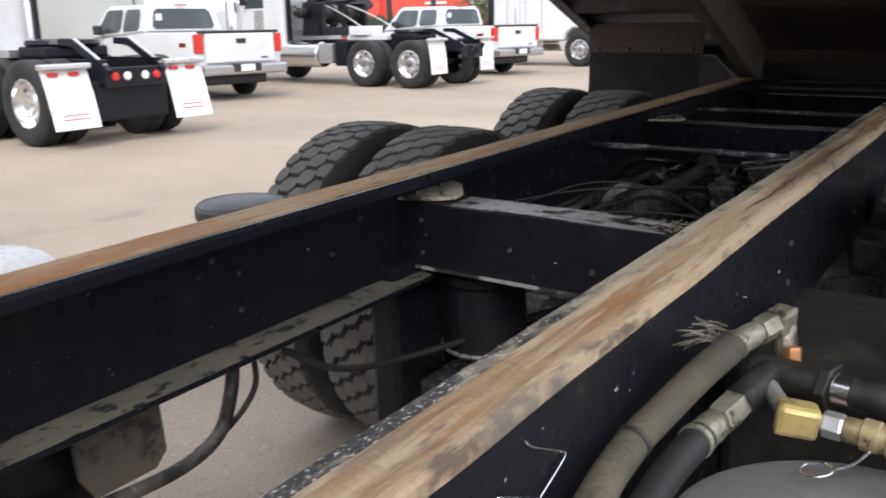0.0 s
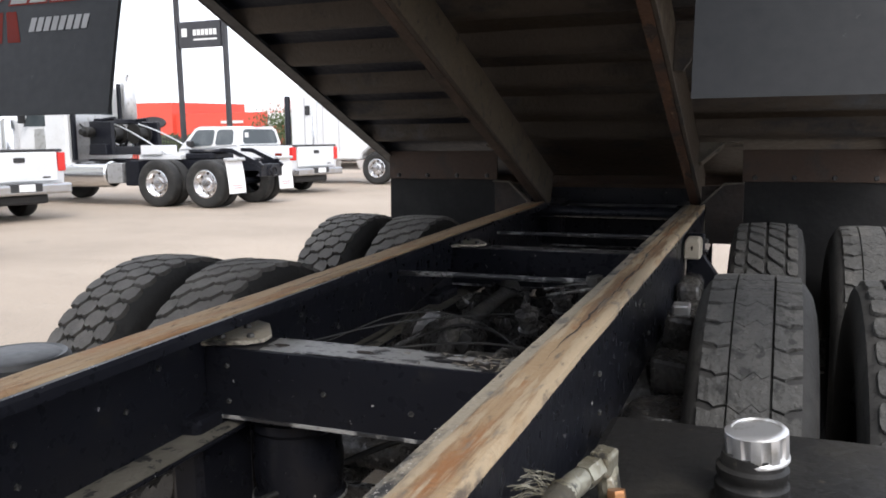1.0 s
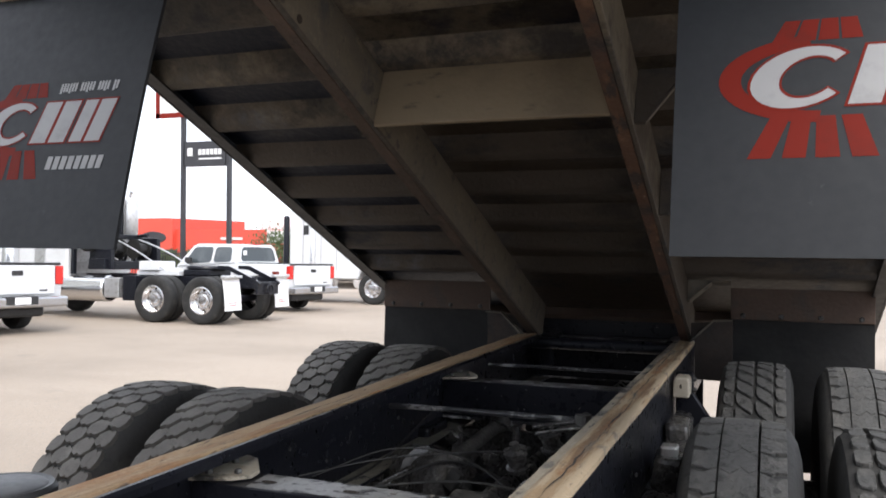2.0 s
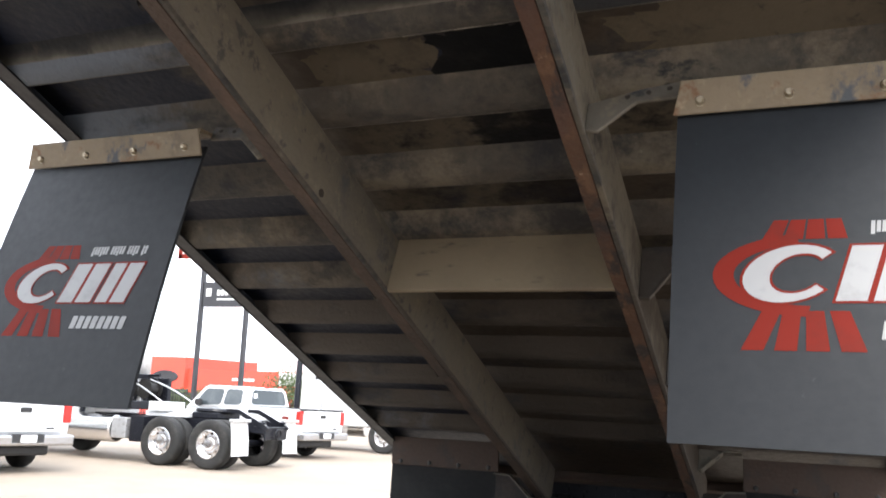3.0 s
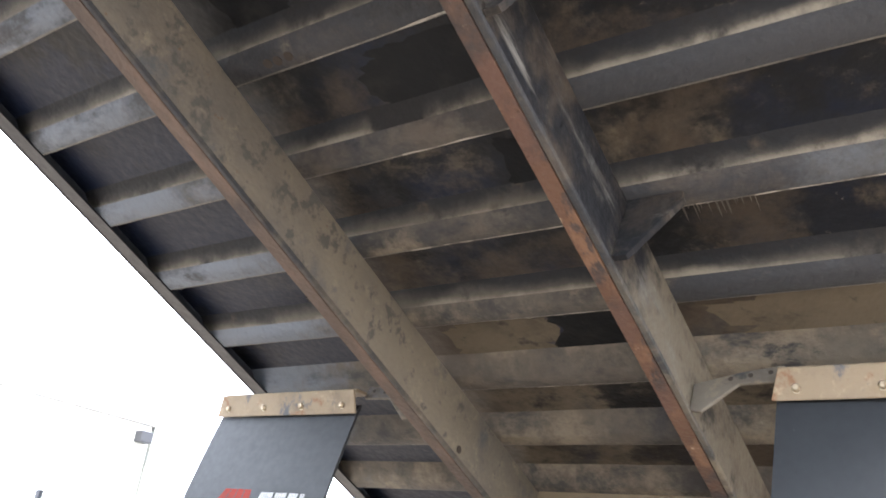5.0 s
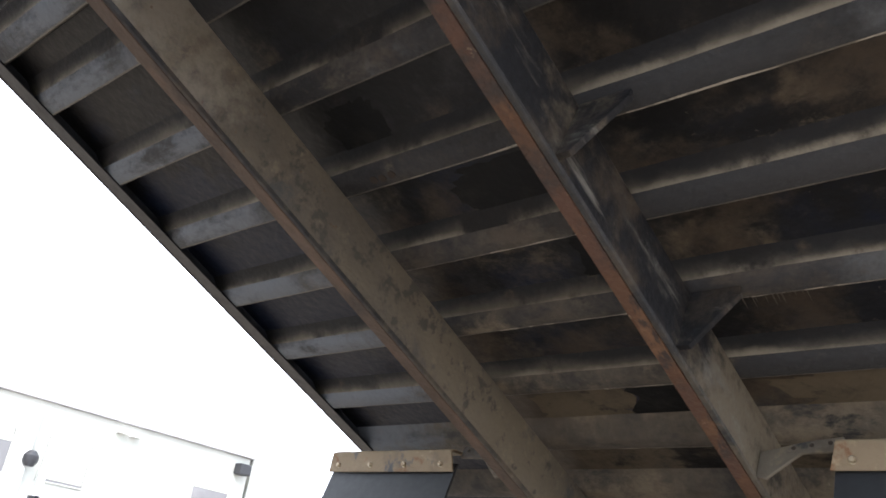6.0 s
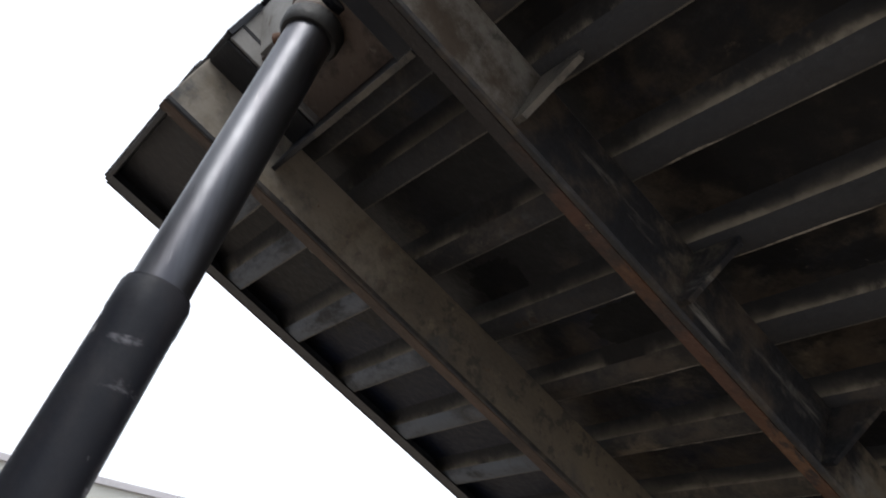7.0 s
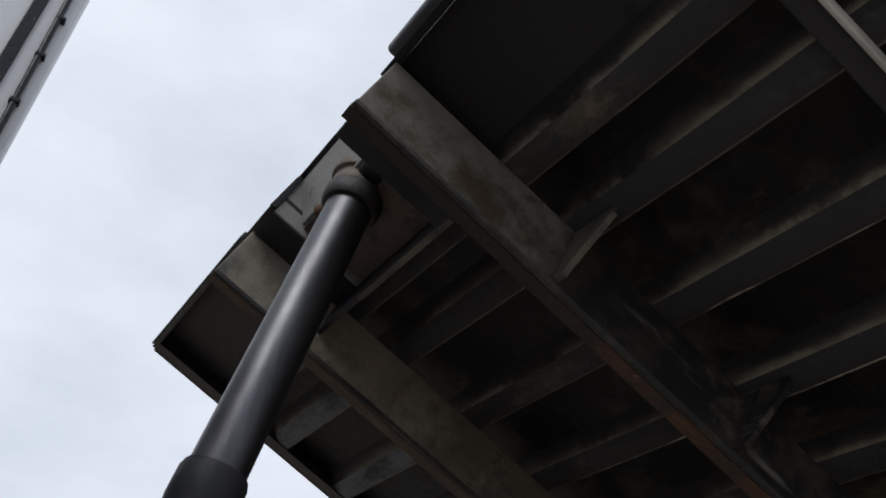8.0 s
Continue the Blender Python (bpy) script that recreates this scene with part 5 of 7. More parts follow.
for i, sv in enumerate(rib_s):
    y, hw, k = -sv, 0.028, 40
    x0, x1 = -EDGE + 0.006, EDGE - 0.006
    bm = bmesh.new()
    rows = []
    for j in range(k + 1):
        x = x0 + (x1 - x0) * j / k
        e = 0.003 * noise.noise((x * 2, y * 3, 7)) + 0.0012 * noise.noise((x * 11, y * 3, 3))
        d = 0.0015 * noise.noise((x * 6, y * 5, 1))
        rows.append([bm.verts.new((x, y + dy + e, n)) for dy, n in (
            (-hw - 0.062, FLOOR_N), (-hw - 0.036, SILL_H + 0.034), (-hw - 0.017, SILL_H + 0.017 + d), (-hw - 0.002, SILL_H + 0.006 + d), (-hw + 0.014, SILL_H + 0.001),
            (hw - 0.006, SILL_H + 0.001), (hw - 0.001, SILL_H + 0.003), (hw, SILL_H + 0.008), (hw + 0.006, FLOOR_N))])
    for p, q in zip(rows, rows[1:]):
        for c in range(8):
            f = bm.faces.new((p[c], p[c + 1], q[c + 1], q[c]))
            # Forward ribs get separate colours for shaded flanks and lit fillets.
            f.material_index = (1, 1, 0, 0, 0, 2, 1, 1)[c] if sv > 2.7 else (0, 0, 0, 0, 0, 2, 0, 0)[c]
    bm.faces.new(rows[0])
    bm.faces.new(rows[-1])
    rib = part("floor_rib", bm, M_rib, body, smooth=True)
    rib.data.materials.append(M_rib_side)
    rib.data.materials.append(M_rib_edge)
for sv, x0, x1 in ((3.862, -0.12, 0.34), (3.85, 0.50, 1.05), (3.575, -0.05, 0.30), (3.29, -0.2, 0.33), (3.30, 0.55, 1.1), (3.01, 0.0, 0.25), (2.73, -0.1, 0.2), (4.15, 0.5, 1.0)):
    bm = bmesh.new()
    n = 40
    near = -min(rib_s, key=lambda r: abs(r - sv))
    row = []
    for j in range(n + 1):
        x = x0 + (x1 - x0) * j / n
        w = max(0.0005, 0.0026 + 0.006 * noise.noise((x * 9, sv * 3, 1)))
        e = 0.003 * noise.noise((x * 2, near * 3, 7)) + 0.0012 * noise.noise((x * 11, near * 3, 3))
        row.append((bm.verts.new((x, near + 0.0245 - w + e, SILL_H - 0.0006)), bm.verts.new((x, near + 0.0245 + e, SILL_H - 0.0006))))
    for p, q in zip(row, row[1:]):
        bm.faces.new((p[0], p[1], q[1], q[0]))
    part("scraped_edge", bm, M_scrape, body, "bright scraped rib edge")
rnd = random.Random(5)
for i in range(15):
    x, y, h = 0.50 + 0.011 * i + rnd.uniform(-0.004, 0.004), -3.225 + rnd.uniform(-0.006, 0.006), rnd.uniform(0.025, 0.075)
    bm = bmesh.new()
    w = rnd.uniform(0.0015, 0.0035)
    bm.faces.new([bm.verts.new(c) for c in ((x - w, y, FLOOR_N - 0.001), (x + w, y, FLOOR_N - 0.001), (x + w * 0.6, y + h * 0.7, FLOOR_N - 0.001), (x, y + h, FLOOR_N - 0.001), (x - w * 0.6, y + h * 0.6, FLOOR_N - 0.001))])
    part("drip_stain", bm, M_rib_edge, body, "pale dried drip")
HOUSE_L, HOUSE_R, HOUSE_Y = -0.235, 0.355, -4.672   # open housing round the hoist head
bm = bmesh.new()
box(bm, -EDGE + 0.004, EDGE - 0.004, HOUSE_Y, 0.35, FLOOR_N, FLOOR_N + 0.012)
box(bm, -EDGE + 0.004, HOUSE_L, FRONT + 0.005, HOUSE_Y, FLOOR_N, FLOOR_N + 0.012)
box(bm, HOUSE_R, EDGE - 0.004, FRONT + 0.005, HOUSE_Y, FLOOR_N, FLOOR_N + 0.012)
floor_plate = part("floor_plate", bm, M_floor, body, "dust-stained dark floor plate, shade and sky tint in its colour")


def oil_stain(x0, x1, y0, y1, seed, material=M_oil, drop=0.0015):
    """A ragged patch on the floor plate between two ribs."""
    bm = bmesh.new()
    n, pts = 72, []
    for i in range(n):
        a = 2 * math.pi * i / n
        c, q = math.cos(a), math.sin(a)
        u, v = math.copysign(abs(c) ** 0.6, c), math.copysign(abs(q) ** 0.6, q)
        w = 1.02 + 0.34 * noise.noise((2.2 * c, 2.2 * q, seed)) + 0.22 * noise.noise((9 * c, 9 * q, seed + 5))
        pts.append(((x0 + x1) / 2 + (x1 - x0) / 2 * u * w, max(y0, min(y1, (y0 + y1) / 2 + (y1 - y0) / 2 * v * w))))
    bm.faces.new([bm.verts.new((x, y, FLOOR_N - drop)) for x, y in pts])
    part("oil_stain", bm, material, floor_plate, "ragged black oil stain" if material is M_oil else "patch of caked tan dust")


for s in (-1, 1):
    bm = bmesh.new()
    a = s * EDGE
    pts = [(a, 0.185), (a, 1.30), (a + s * 0.06, 1.30), (a + s * 0.06, 1.22), (a + s * 0.012, 1.20), (a + s * 0.012, 0.34), (a + s * 0.012, 0.185)]
    prism(bm, [(p[0], p[1]) for p in pts], "y", FRONT, 0.38, bevel=0.003)
    side = part("side_wall", bm, M_bodyside, body)
    for j in range(9):
        y = FRONT + 0.35 + j * 0.58
        bm = bmesh.new()
        lo, hi = sorted((a + s * 0.013, a + s * 0.075))
        box(bm, lo, hi, y - 0.05, y + 0.05, 0.36, 1.2, 0.012)
        part("side_post", bm, M_bodyside, side)
    bm = bmesh.new()
    lo, hi = sorted((a - s * 0.055, a - s * 0.001))
    box(bm, lo, hi, FRONT + 0.002, 0.37, 0.186, 0.192, 0.001)
    part("bottom_lip", bm, M_bodyside, side)
bm = bmesh.new()
box(bm, -EDGE + 0.001, HOUSE_L, FRONT - 0.012, FRONT + 0.004, 0.187, 1.45, 0.002)
box(bm, HOUSE_R, EDGE - 0.001, FRONT - 0.012, FRONT + 0.004, 0.187, 1.45, 0.002)
box(bm, HOUSE_L + 0.0005, HOUSE_R - 0.0005, FRONT - 0.012, FRONT + 0.004, 0.345, 1.45, 0.002)
front_wall = part("front_wall", bm, M_bodyside, body)
bm = box(bmesh.new(), -EDGE - 0.01, -0.45, FRONT - 0.022, FRONT - 0.0125, 0.20, 0.235, 0.004)
part("front_lip", bm, M_bodyside, front_wall)
bm = tube(bmesh.new(), [(0.418, FRONT - 0.020, 0.205), (EDGE + 0.01, FRONT - 0.020, 0.205)], 0.019, 16)
part("front_fold", bm, M_fold, front_wall, "rounded glossy fold along the front edge, sky sheen painted in", smooth=True)
bm = box(bmesh.new(), -EDGE + 0.05, EDGE - 0.05, FRONT - 0.03, FRONT - 0.0125, 1.37, 1.45, 0.01)
part("top_rail", bm, M_bodyside, front_wall)
# deep plate between the sills and the hoist cross box at the front
bm = box(bmesh.new(), -SILL_IN + 0.001, SILL_IN - 0.001, -2.105, -2.09, 0.0, SILL_H + 0.002, 0.002)
part("cross_plate", bm, M_tan, body, "tan dust-covered cross plate between the sills")
bm = box(bmesh.new(), HOUSE_L - 0.012, HOUSE_L - 0.001, FRONT + 0.006, HOUSE_Y, SILL_H - 0.004, 0.345, 0.002)
housing = part("hoist_housing", bm, M_housing, body, "open pale grey housing round the hoist head")
bm = bmesh.new()
prism(bm, [(FRONT + 0.006, 0.335), (FRONT + 0.085, 0.215), (FRONT + 0.095, 0.220), (FRONT + 0.014, 0.344)], "x", HOUSE_L, HOUSE_R - 0.010)
part("front_sheet", bm, M_housing, housing, "sloping grey sheet behind the hoist head")
part("ceiling_sheet", box(bmesh.new(), HOUSE_L, HOUSE_R - 0.010, FRONT + 0.096, HOUSE_Y, 0.205, 0.214, 0.002), M_collar, housing, "brown upper sheet")
part("right_cheek", box(bmesh.new(), HOUSE_R - 0.009, HOUSE_R + 0.003, FRONT + 0.006, HOUSE_Y, SILL_H - 0.004, 0.345, 0.002), M_bodyside, housing, "black cheek plate")
part("cheek_lip", box(bmesh.new(), HOUSE_L - 0.004, HOUSE_L + 0.006, FRONT - 0.0135, FRONT + 0.004, 0.19, 0.335, 0.001), M_bodyside, housing, "dark edge of the cheek plate")
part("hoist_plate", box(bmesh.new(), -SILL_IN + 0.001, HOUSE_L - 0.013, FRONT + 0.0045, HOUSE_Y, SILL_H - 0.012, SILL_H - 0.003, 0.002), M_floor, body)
bm = box(bmesh.new(), 1.075, 1.12, FRONT + 0.006, -2.7, 0.165, SILL_H - 0.001, 0.004)
run = part("edge_runner", bm, M_rib, body, "worn dark runner along the edge")
# Strip added in a pale colour for the lit outer edge.
part("runner_lip", box(bmesh.new(), 1.1215, 1.132, FRONT + 0.006, -2.7, 0.155, SILL_H - 0.001, 0.003), M_runner, run, "pale lip, the runner's lit edge put into its colour")
bm = box(bmesh.new(), 0.300, SILL_IN - 0.001, FRONT + 0.010, -4.68, 0.004, SILL_H - 0.004, 0.003)
part("hoist_side_plate", bm, M_bodyside, body, "dark hoist beam beside the sill")
part("hoist_plate", box(bmesh.new(), -SILL_IN + 0.001, SILL_IN - 0.001, HOUSE_Y, HOUSE_Y + 0.014, 0.066, SILL_H - 0.002, 0.002), M_bodyside, body)
part("hoist_plate_edge", box(bmesh.new(), -0.13, 0.296, HOUSE_Y - 0.001, HOUSE_Y + 0.015, 0.062, 0.0655, 0.001), M_rib_edge, body, "rubbed lower edge")
for x0, x1, y0, y1, seed in ((0.02, 0.33, -2.91, -2.72, 1), (0.15, 0.35, -3.49, -3.31, 2), (-0.05, 0.34, -3.78, -3.63, 4), (-0.30, -0.12, -4.06, -3.90, 12)):
    oil_stain(x0, x1, y0, y1, seed)
for x0, x1, seed in ((-0.31, 0.03, 31), (0.50, 1.12, 36)):
    oil_stain(x0, x1, -2.925, -2.735, seed, M_caked, 0.0008)
# gussets from the outer face of the sills up to the ribs
for s in (-1, 1):
    for sv in (1.41, 2.02, 3.28, 3.865, 4.43):
        bm = bmesh.new()
        y = -sv
        pts = [(SILL_OUT + 0.001, 0.02), (SILL_OUT + 0.03, 0.02), (SILL_OUT + 0.125, SILL_H - 0.025), (SILL_OUT + 0.125, SILL_H), (SILL_OUT + 0.001, SILL_H)]
        prism(bm, [(s * px, pz) for px, pz in pts], "y", y - 0.006, y + 0.006, bevel=0.0015)
        prism(bm, [(s * (SILL_OUT + 0.002), 0.014), (s * (SILL_OUT + 0.032), 0.014), (s * (SILL_OUT + 0.130), SILL_H - 0.029), (s * (SILL_OUT + 0.130), SILL_H - 0.024), (s * (SILL_OUT + 0.032), 0.02), (s * (SILL_OUT + 0.002), 0.02)], "y", y - 0.007, y + 0.008)
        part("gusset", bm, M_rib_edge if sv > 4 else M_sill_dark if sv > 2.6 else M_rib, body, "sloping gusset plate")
for s in (-1, 1):
    bm = bmesh.new()
    prism(bm, [(s * x, z) for x, z in ((SILL_OUT + 0.001, 0.10), (SILL_OUT + 0.012, 0.10), (0.515, 0.186), (0.60, 0.188), (0.60, 0.196), (SILL_OUT + 0.001, 0.196))], "y", -0.305, -0.295, bevel=0.0015)
    prism(bm, [(s * x, z) for x, z in ((SILL_OUT + 0.001, 0.094), (SILL_OUT + 0.014, 0.094), (0.517, 0.180), (0.60, 0.182), (0.60, 0.186), (0.515, 0.185), (SILL_OUT + 0.012, 0.099), (SILL_OUT + 0.001, 0.099))], "y", -0.325, -0.275)
    part("gusset", bm, M_bracket, body, "pale scuffed rear gusset")
# pale brackets that carry the flap bars
for s in (-1, 1):
    bm = bmesh.new()
    prism(bm, [(s * x, z) for x, z in ((0.413, 0.005), (0.44, 0.0), (0.52, 0.075), (0.62, 0.080), (0.62, 0.125), (0.53, 0.112), (0.413, 0.082))], "y", -2.785, -2.775, bevel=0.002)
    arm = part("flap_bracket", bm, M_bracket if s > 0 else M_rib, body, "dusty bracket plate with bolt holes")
    for hx, hz in ((0.50, 0.09), (0.545, 0.098), (0.59, 0.104)):
        part("bolt_hole", lathe(bmesh.new(), [(0.0, 0.0), (0.006, 0.0), (0.006, 0.001), (0.0, 0.001)], pose(s * hx, -2.786, hz, 90, 0, 0), 12), M_crack, arm)
# oval holes on the hoist rib
for x, y in ((-0.235, -3.846), (-0.205, -3.844), (-0.17, -3.846)):
    bm = lathe(bmesh.new(), [(0.0, 0.0), (0.012, 0.0), (0.012, 0.002), (0.0, 0.002)], pose(x, y, SILL_H - 0.001, 0, 0, 0), 14)
    part("bolt_hole", bm, M_crack, body, "dark open bolt hole")
bm = lathe(bmesh.new(), [(0.0, 0.0), (0.012, 0.0), (0.012, 0.002), (0.0, 0.002)], pose(-SILL_IN + 0.001, -2.585, 0.03, 0, 90, 0), 14)
part("bolt_hole", bm, M_crack, body, "dark open bolt hole")
# rear: plates carrying the rear flaps, hinge
for s in (-1, 1):
    t = thing("rear_mud_flap", "plain black rear mud flap under a rusty steel plate", "mud flap", pose(s * 0.90, 5.15, 1.19), "rear mud flaps")
    bm = bmesh.new()
    k = 10
    rows = [[bm.verts.new((x, 0.02 * math.sin(z * 3) + 0.008 * noise.noise((x * 3, z * 4, s)) - 0.005, z)) for x in (-0.305, -0.1, 0.1, 0.305)] for z in [0.03 - 0.72 * i / k for i in range(k + 1)]]
    for p, q in zip(rows, rows[1:]):
        for c in range(3):
            bm.faces.new((p[c], p[c + 1], q[c + 1], q[c]))
    bmesh.ops.solidify(bm, geom=bm.faces[:], thickness=0.008)
    part("flap", bm, M_flap_dark, t)
    bm = box(bmesh.new(), -0.305, 0.305, -0.018, -0.006, -0.002, 0.145, 0.003)
    ap = part("apron_plate", bm, M_apron, t, "rusty brown backing plate")
    for i in range(4):
        bm = lathe(bmesh.new(), [(0.0, 0.012), (0.008, 0.012), (0.012, 0.004), (0.012, 0.0), (0.0, 0.0)], pose(-0.25 + 0.167 * i, -0.018, 0.018, 90, 0, 0), 8)
        part("bolt", bm, M_dull_bolt, ap)
bm = tube(bmesh.new(), [(-0.60, -0.02, -0.06), (0.60, -0.02, -0.06)], 0.03, 16)
part("hinge_pin", bm, M_frame, body, smooth=True)
bm = box(bmesh.new(), -EDGE + 0.01, EDGE - 0.01, 0.28, 0.35, 0.19, FLOOR_N, 0.004)
part("rear_bolster", bm, M_apron, body)


# ---------------------------------------------------------------- front mud flaps with their printed badge
def flap_y(d):
    """How far the stiff rubber swings forward, d metres below its bar."""
    return -0.34 * d + 0.10 * d * d


def on_flap(bm, pts, lift):
    """A flat print laid on the curved flap; pts are (x, drop)."""
    f = bm.faces.new([bm.verts.new((x, flap_y(d) - lift, -d)) for x, d in pts])
    return f


def ellipse_band(cx, cy, rx, ry, rx2, ry2, a0, a1, n, shift=(0, 0)):
    out = []
    for i in range(n):
        t0, t1 = radians(a0 + (a1 - a0) * i / n), radians(a0 + (a1 - a0) * (i + 1) / n)
        out.append([(cx + rx * math.cos(t0), cy + ry * math.sin(t0)), (cx + rx * math.cos(t1), cy + ry * math.sin(t1)),
                    (cx + shift[0] + rx2 * math.cos(t1), cy + shift[1] + ry2 * math.sin(t1)), (cx + shift[0] + rx2 * math.cos(t0), cy + shift[1] + ry2 * math.sin(t0))])
    return out


def mud_flap(s):
    top = Vector((s * 0.913, 2.636, 2.172))
    f = thing("mud_flap", "dark grey rubber mud flap with a red and white printed badge", "mud flap", Matrix.Translation(top), "front mud flaps")
    bm = bmesh.new()
    nx, nz, H = 8, 18, 0.660
    layers = []
    for back in (0.0, 0.010):
        rows = []
        for j in range(nz + 1):
            d = -0.03 + (H + 0.03) * j / nz
            rows.append([bm.verts.new((-0.302 + 0.604 * i / nx, flap_y(d) + back, -d)) for i in range(nx + 1)])
        for p, q in zip(rows, rows[1:]):
            for i in range(nx):
                bm.faces.new((p[i], p[i + 1], q[i + 1], q[i]))
        layers.append(rows)
    rim = [[r[0][i] for i in range(nx + 1)] + [r[j][nx] for j in range(1, nz + 1)] + [r[nz][i] for i in range(nx - 1, -1, -1)] + [r[j][0] for j in range(nz - 1, 0, -1)] for r in layers]
    for k in range(len(rim[0])):
        bm.faces.new((rim[0][k], rim[0][k - 1], rim[1][k - 1], rim[1][k]))
    sheet = part("rubber_sheet", bm, M_flap, f, smooth=True)
    bm = bmesh.new()
    prism(bm, [(-0.310, 0.0), (0.310, 0.0), (0.300, 0.072), (-0.292, 0.072)], "y", -0.016, -0.009, bevel=0.002, m=pose(0, 0, 0, TILT * 0.35, 0, 0))
    box(bm, -0.296, 0.296, -0.009, 0.050, 0.066, 0.076, 0.002)
    bar = part("clamp_bar", bm, M_bar, f, "tan dusty steel clamp bar")
    for i in range(4):
        bm = lathe(bmesh.new(), [(0.0, 0.012), (0.006, 0.012), (0.0095, 0.007), (0.0095, 0.002), (0.012, 0.002), (0.012, 0.0), (0.0, 0.0)], pose(-0.255 + 0.17 * i, -0.0165, 0.024, 90, 0, 0), 10)
        part("bolt", bm, M_bolt, bar)
    lift = 0.0008
    pieces = []

    def piece(name, mat):
        pieces.append((bmesh.new(), name, mat))
        return pieces[-1]

    for i in range(4):          # upper slanted bars
        a, b = i / 4, (i + 0.88) / 4
        red = piece("badge_bar", M_logo_red)
        on_flap(red[0], [(-0.118 + 0.118 * a, 0.245), (-0.118 + 0.118 * b, 0.245), (-0.140 + 0.150 * b, 0.284), (-0.140 + 0.150 * a, 0.284)], lift)
    red = piece("badge_swoosh", M_logo_red)
    for q in ellipse_band(-0.060, 0.352, 0.167, 0.079, 0.134, 0.059, 92, 262, 22, (0.004, 0.0)):
        on_flap(red[0], q, lift)
    for t0, t1, b0, b1 in ((-0.141, -0.109, -0.178, -0.140), (-0.106, -0.076, -0.122, -0.085), (-0.068, -0.039, -0.070, -0.032), (-0.030, 0.002, -0.014, 0.026)):
        on_flap(piece("badge_bar", M_logo_red)[0], [(t0, 0.420), (t1, 0.420), (b1, 0.492), (b0, 0.492)], lift)
    # white slanted marks: a crescent and two groups of leaning bars
    line = piece("badge_outline", M_logo_red)
    for q in ellipse_band(-0.092, 0.350, 0.085, 0.059, 0.042, 0.034, 32, 318, 22, (0.012, 0.0)):
        on_flap(line[0], [(x - 0.35 * (d - 0.35), d) for x, d in q], 1.5 * lift)
    white = piece("badge_crescent", M_logo_white)
    for q in ellipse_band(-0.092, 0.350, 0.080, 0.055, 0.046, 0.038, 35, 315, 22, (0.012, 0.0)):
        on_flap(white[0], [(x - 0.35 * (d - 0.35), d) for x, d in q], 2 * lift)
    for quad in ([(0.012, 0.299), (0.062, 0.299), (0.030, 0.402), (-0.020, 0.402)], [(0.072, 0.299), (0.122, 0.299), (0.090, 0.402), (0.040, 0.402)],
                 [(0.138, 0.299), (0.176, 0.299), (0.144, 0.402), (0.106, 0.402)], [(0.186, 0.299), (0.232, 0.299), (0.200, 0.402), (0.154, 0.402)]):
        on_flap(piece("badge_bar", M_logo_white)[0], quad, 2 * lift)
        (ax, ay), (bx, by), (cx, cy), (dx, dy) = quad
        on_flap(piece("badge_outline", M_logo_red)[0], [(ax - 0.004, ay - 0.004), (bx + 0.006, by - 0.004), (cx + 0.004, cy + 0.004), (dx - 0.006, dy + 0.004)], 1.5 * lift)
    white = piece("small_print", M_logo_white)
    for q in range(20):         # small bars in place of lettering
        x0 = 0.045 + 0.0092 * q
        if q not in (6, 12, 17):
            h = 0.274 + 0.004 * (q % 3 == 0)
            on_flap(white[0], [(x0, 0.252), (x0 + 0.0068, 0.252), (x0 + 0.0045, h), (x0 - 0.0025, h)], 2 * lift)
    for q in range(8):
        x0 = 0.050 + 0.0222 * q
        on_flap(piece("badge_bar", M_logo_white)[0], [(x0 + 0.004, 0.438), (x0 + 0.0205, 0.438), (x0 + 0.0145, 0.470), (x0 - 0.002, 0.470)], 2 * lift)
    for bm, name, mat in pieces:
        part(name, bm, mat, sheet)
    return f


mud_flap(-1)
mud_flap(1)

# ---------------------------------------------------------------- telescopic hoist cylinder
TOPP, BOTP = Vector((0.010, 0.815, 3.15)), Vector((0.0, 0.338, 0.93))
hoist = thing("hoist_cylinder", "black telescopic hoist cylinder with a bare grey rod", "hydraulic cylinder", Matrix.Translation(BOTP))
axis = (TOPP - BOTP)
L = axis.length
ax_m = along((0, 0, 0), axis)
step = 1.452
bm = lathe(bmesh.new(), [(0.0, 0.0), (0.075, 0.0), (0.08, 0.01), (0.08, 0.62), (0.076, 0.63), (0.068, 0.64), (0.068, step - 0.075), (0.0695, step - 0.07), (0.0695, step - 0.012), (0.0675, step - 0.006), (0.0665, step - 0.006), (0.066, step), (0.058, step + 0.001), (0.0, step)], ax_m, 48)
part("barrel", bm, M_sleeve, hoist, smooth=True)
bm = lathe(bmesh.new(), [(0.0, step), (0.0585, step), (0.0585, L - 0.07), (0.0, L - 0.07)], ax_m, 48)
part("rod", bm, M_rod, hoist, "bare grey polished rod", smooth=True)
bm = lathe(bmesh.new(), [(0.0, L - 0.020), (0.068, L - 0.020), (0.071, L - 0.016), (0.071, L + 0.008), (0.069, L + 0.012), (0.069, L + 0.022), (0.079, L + 0.026), (0.081, L + 0.032), (0.081, L + 0.046), (0.076, L + 0.052), (0.0, L + 0.052)], ax_m, 40)
part("head", bm, M_collar, hoist, "rust-brown head collar", smooth=True)
part("wiper_ring", lathe(bmesh.new(), [(0.059, L - 0.070), (0.069, L - 0.070), (0.0755, L - 0.062), (0.077, L - 0.030), (0.073, L - 0.0205), (0.059, L - 0.0205)], ax_m, 40), M_hose_black, hoist, smooth=True)
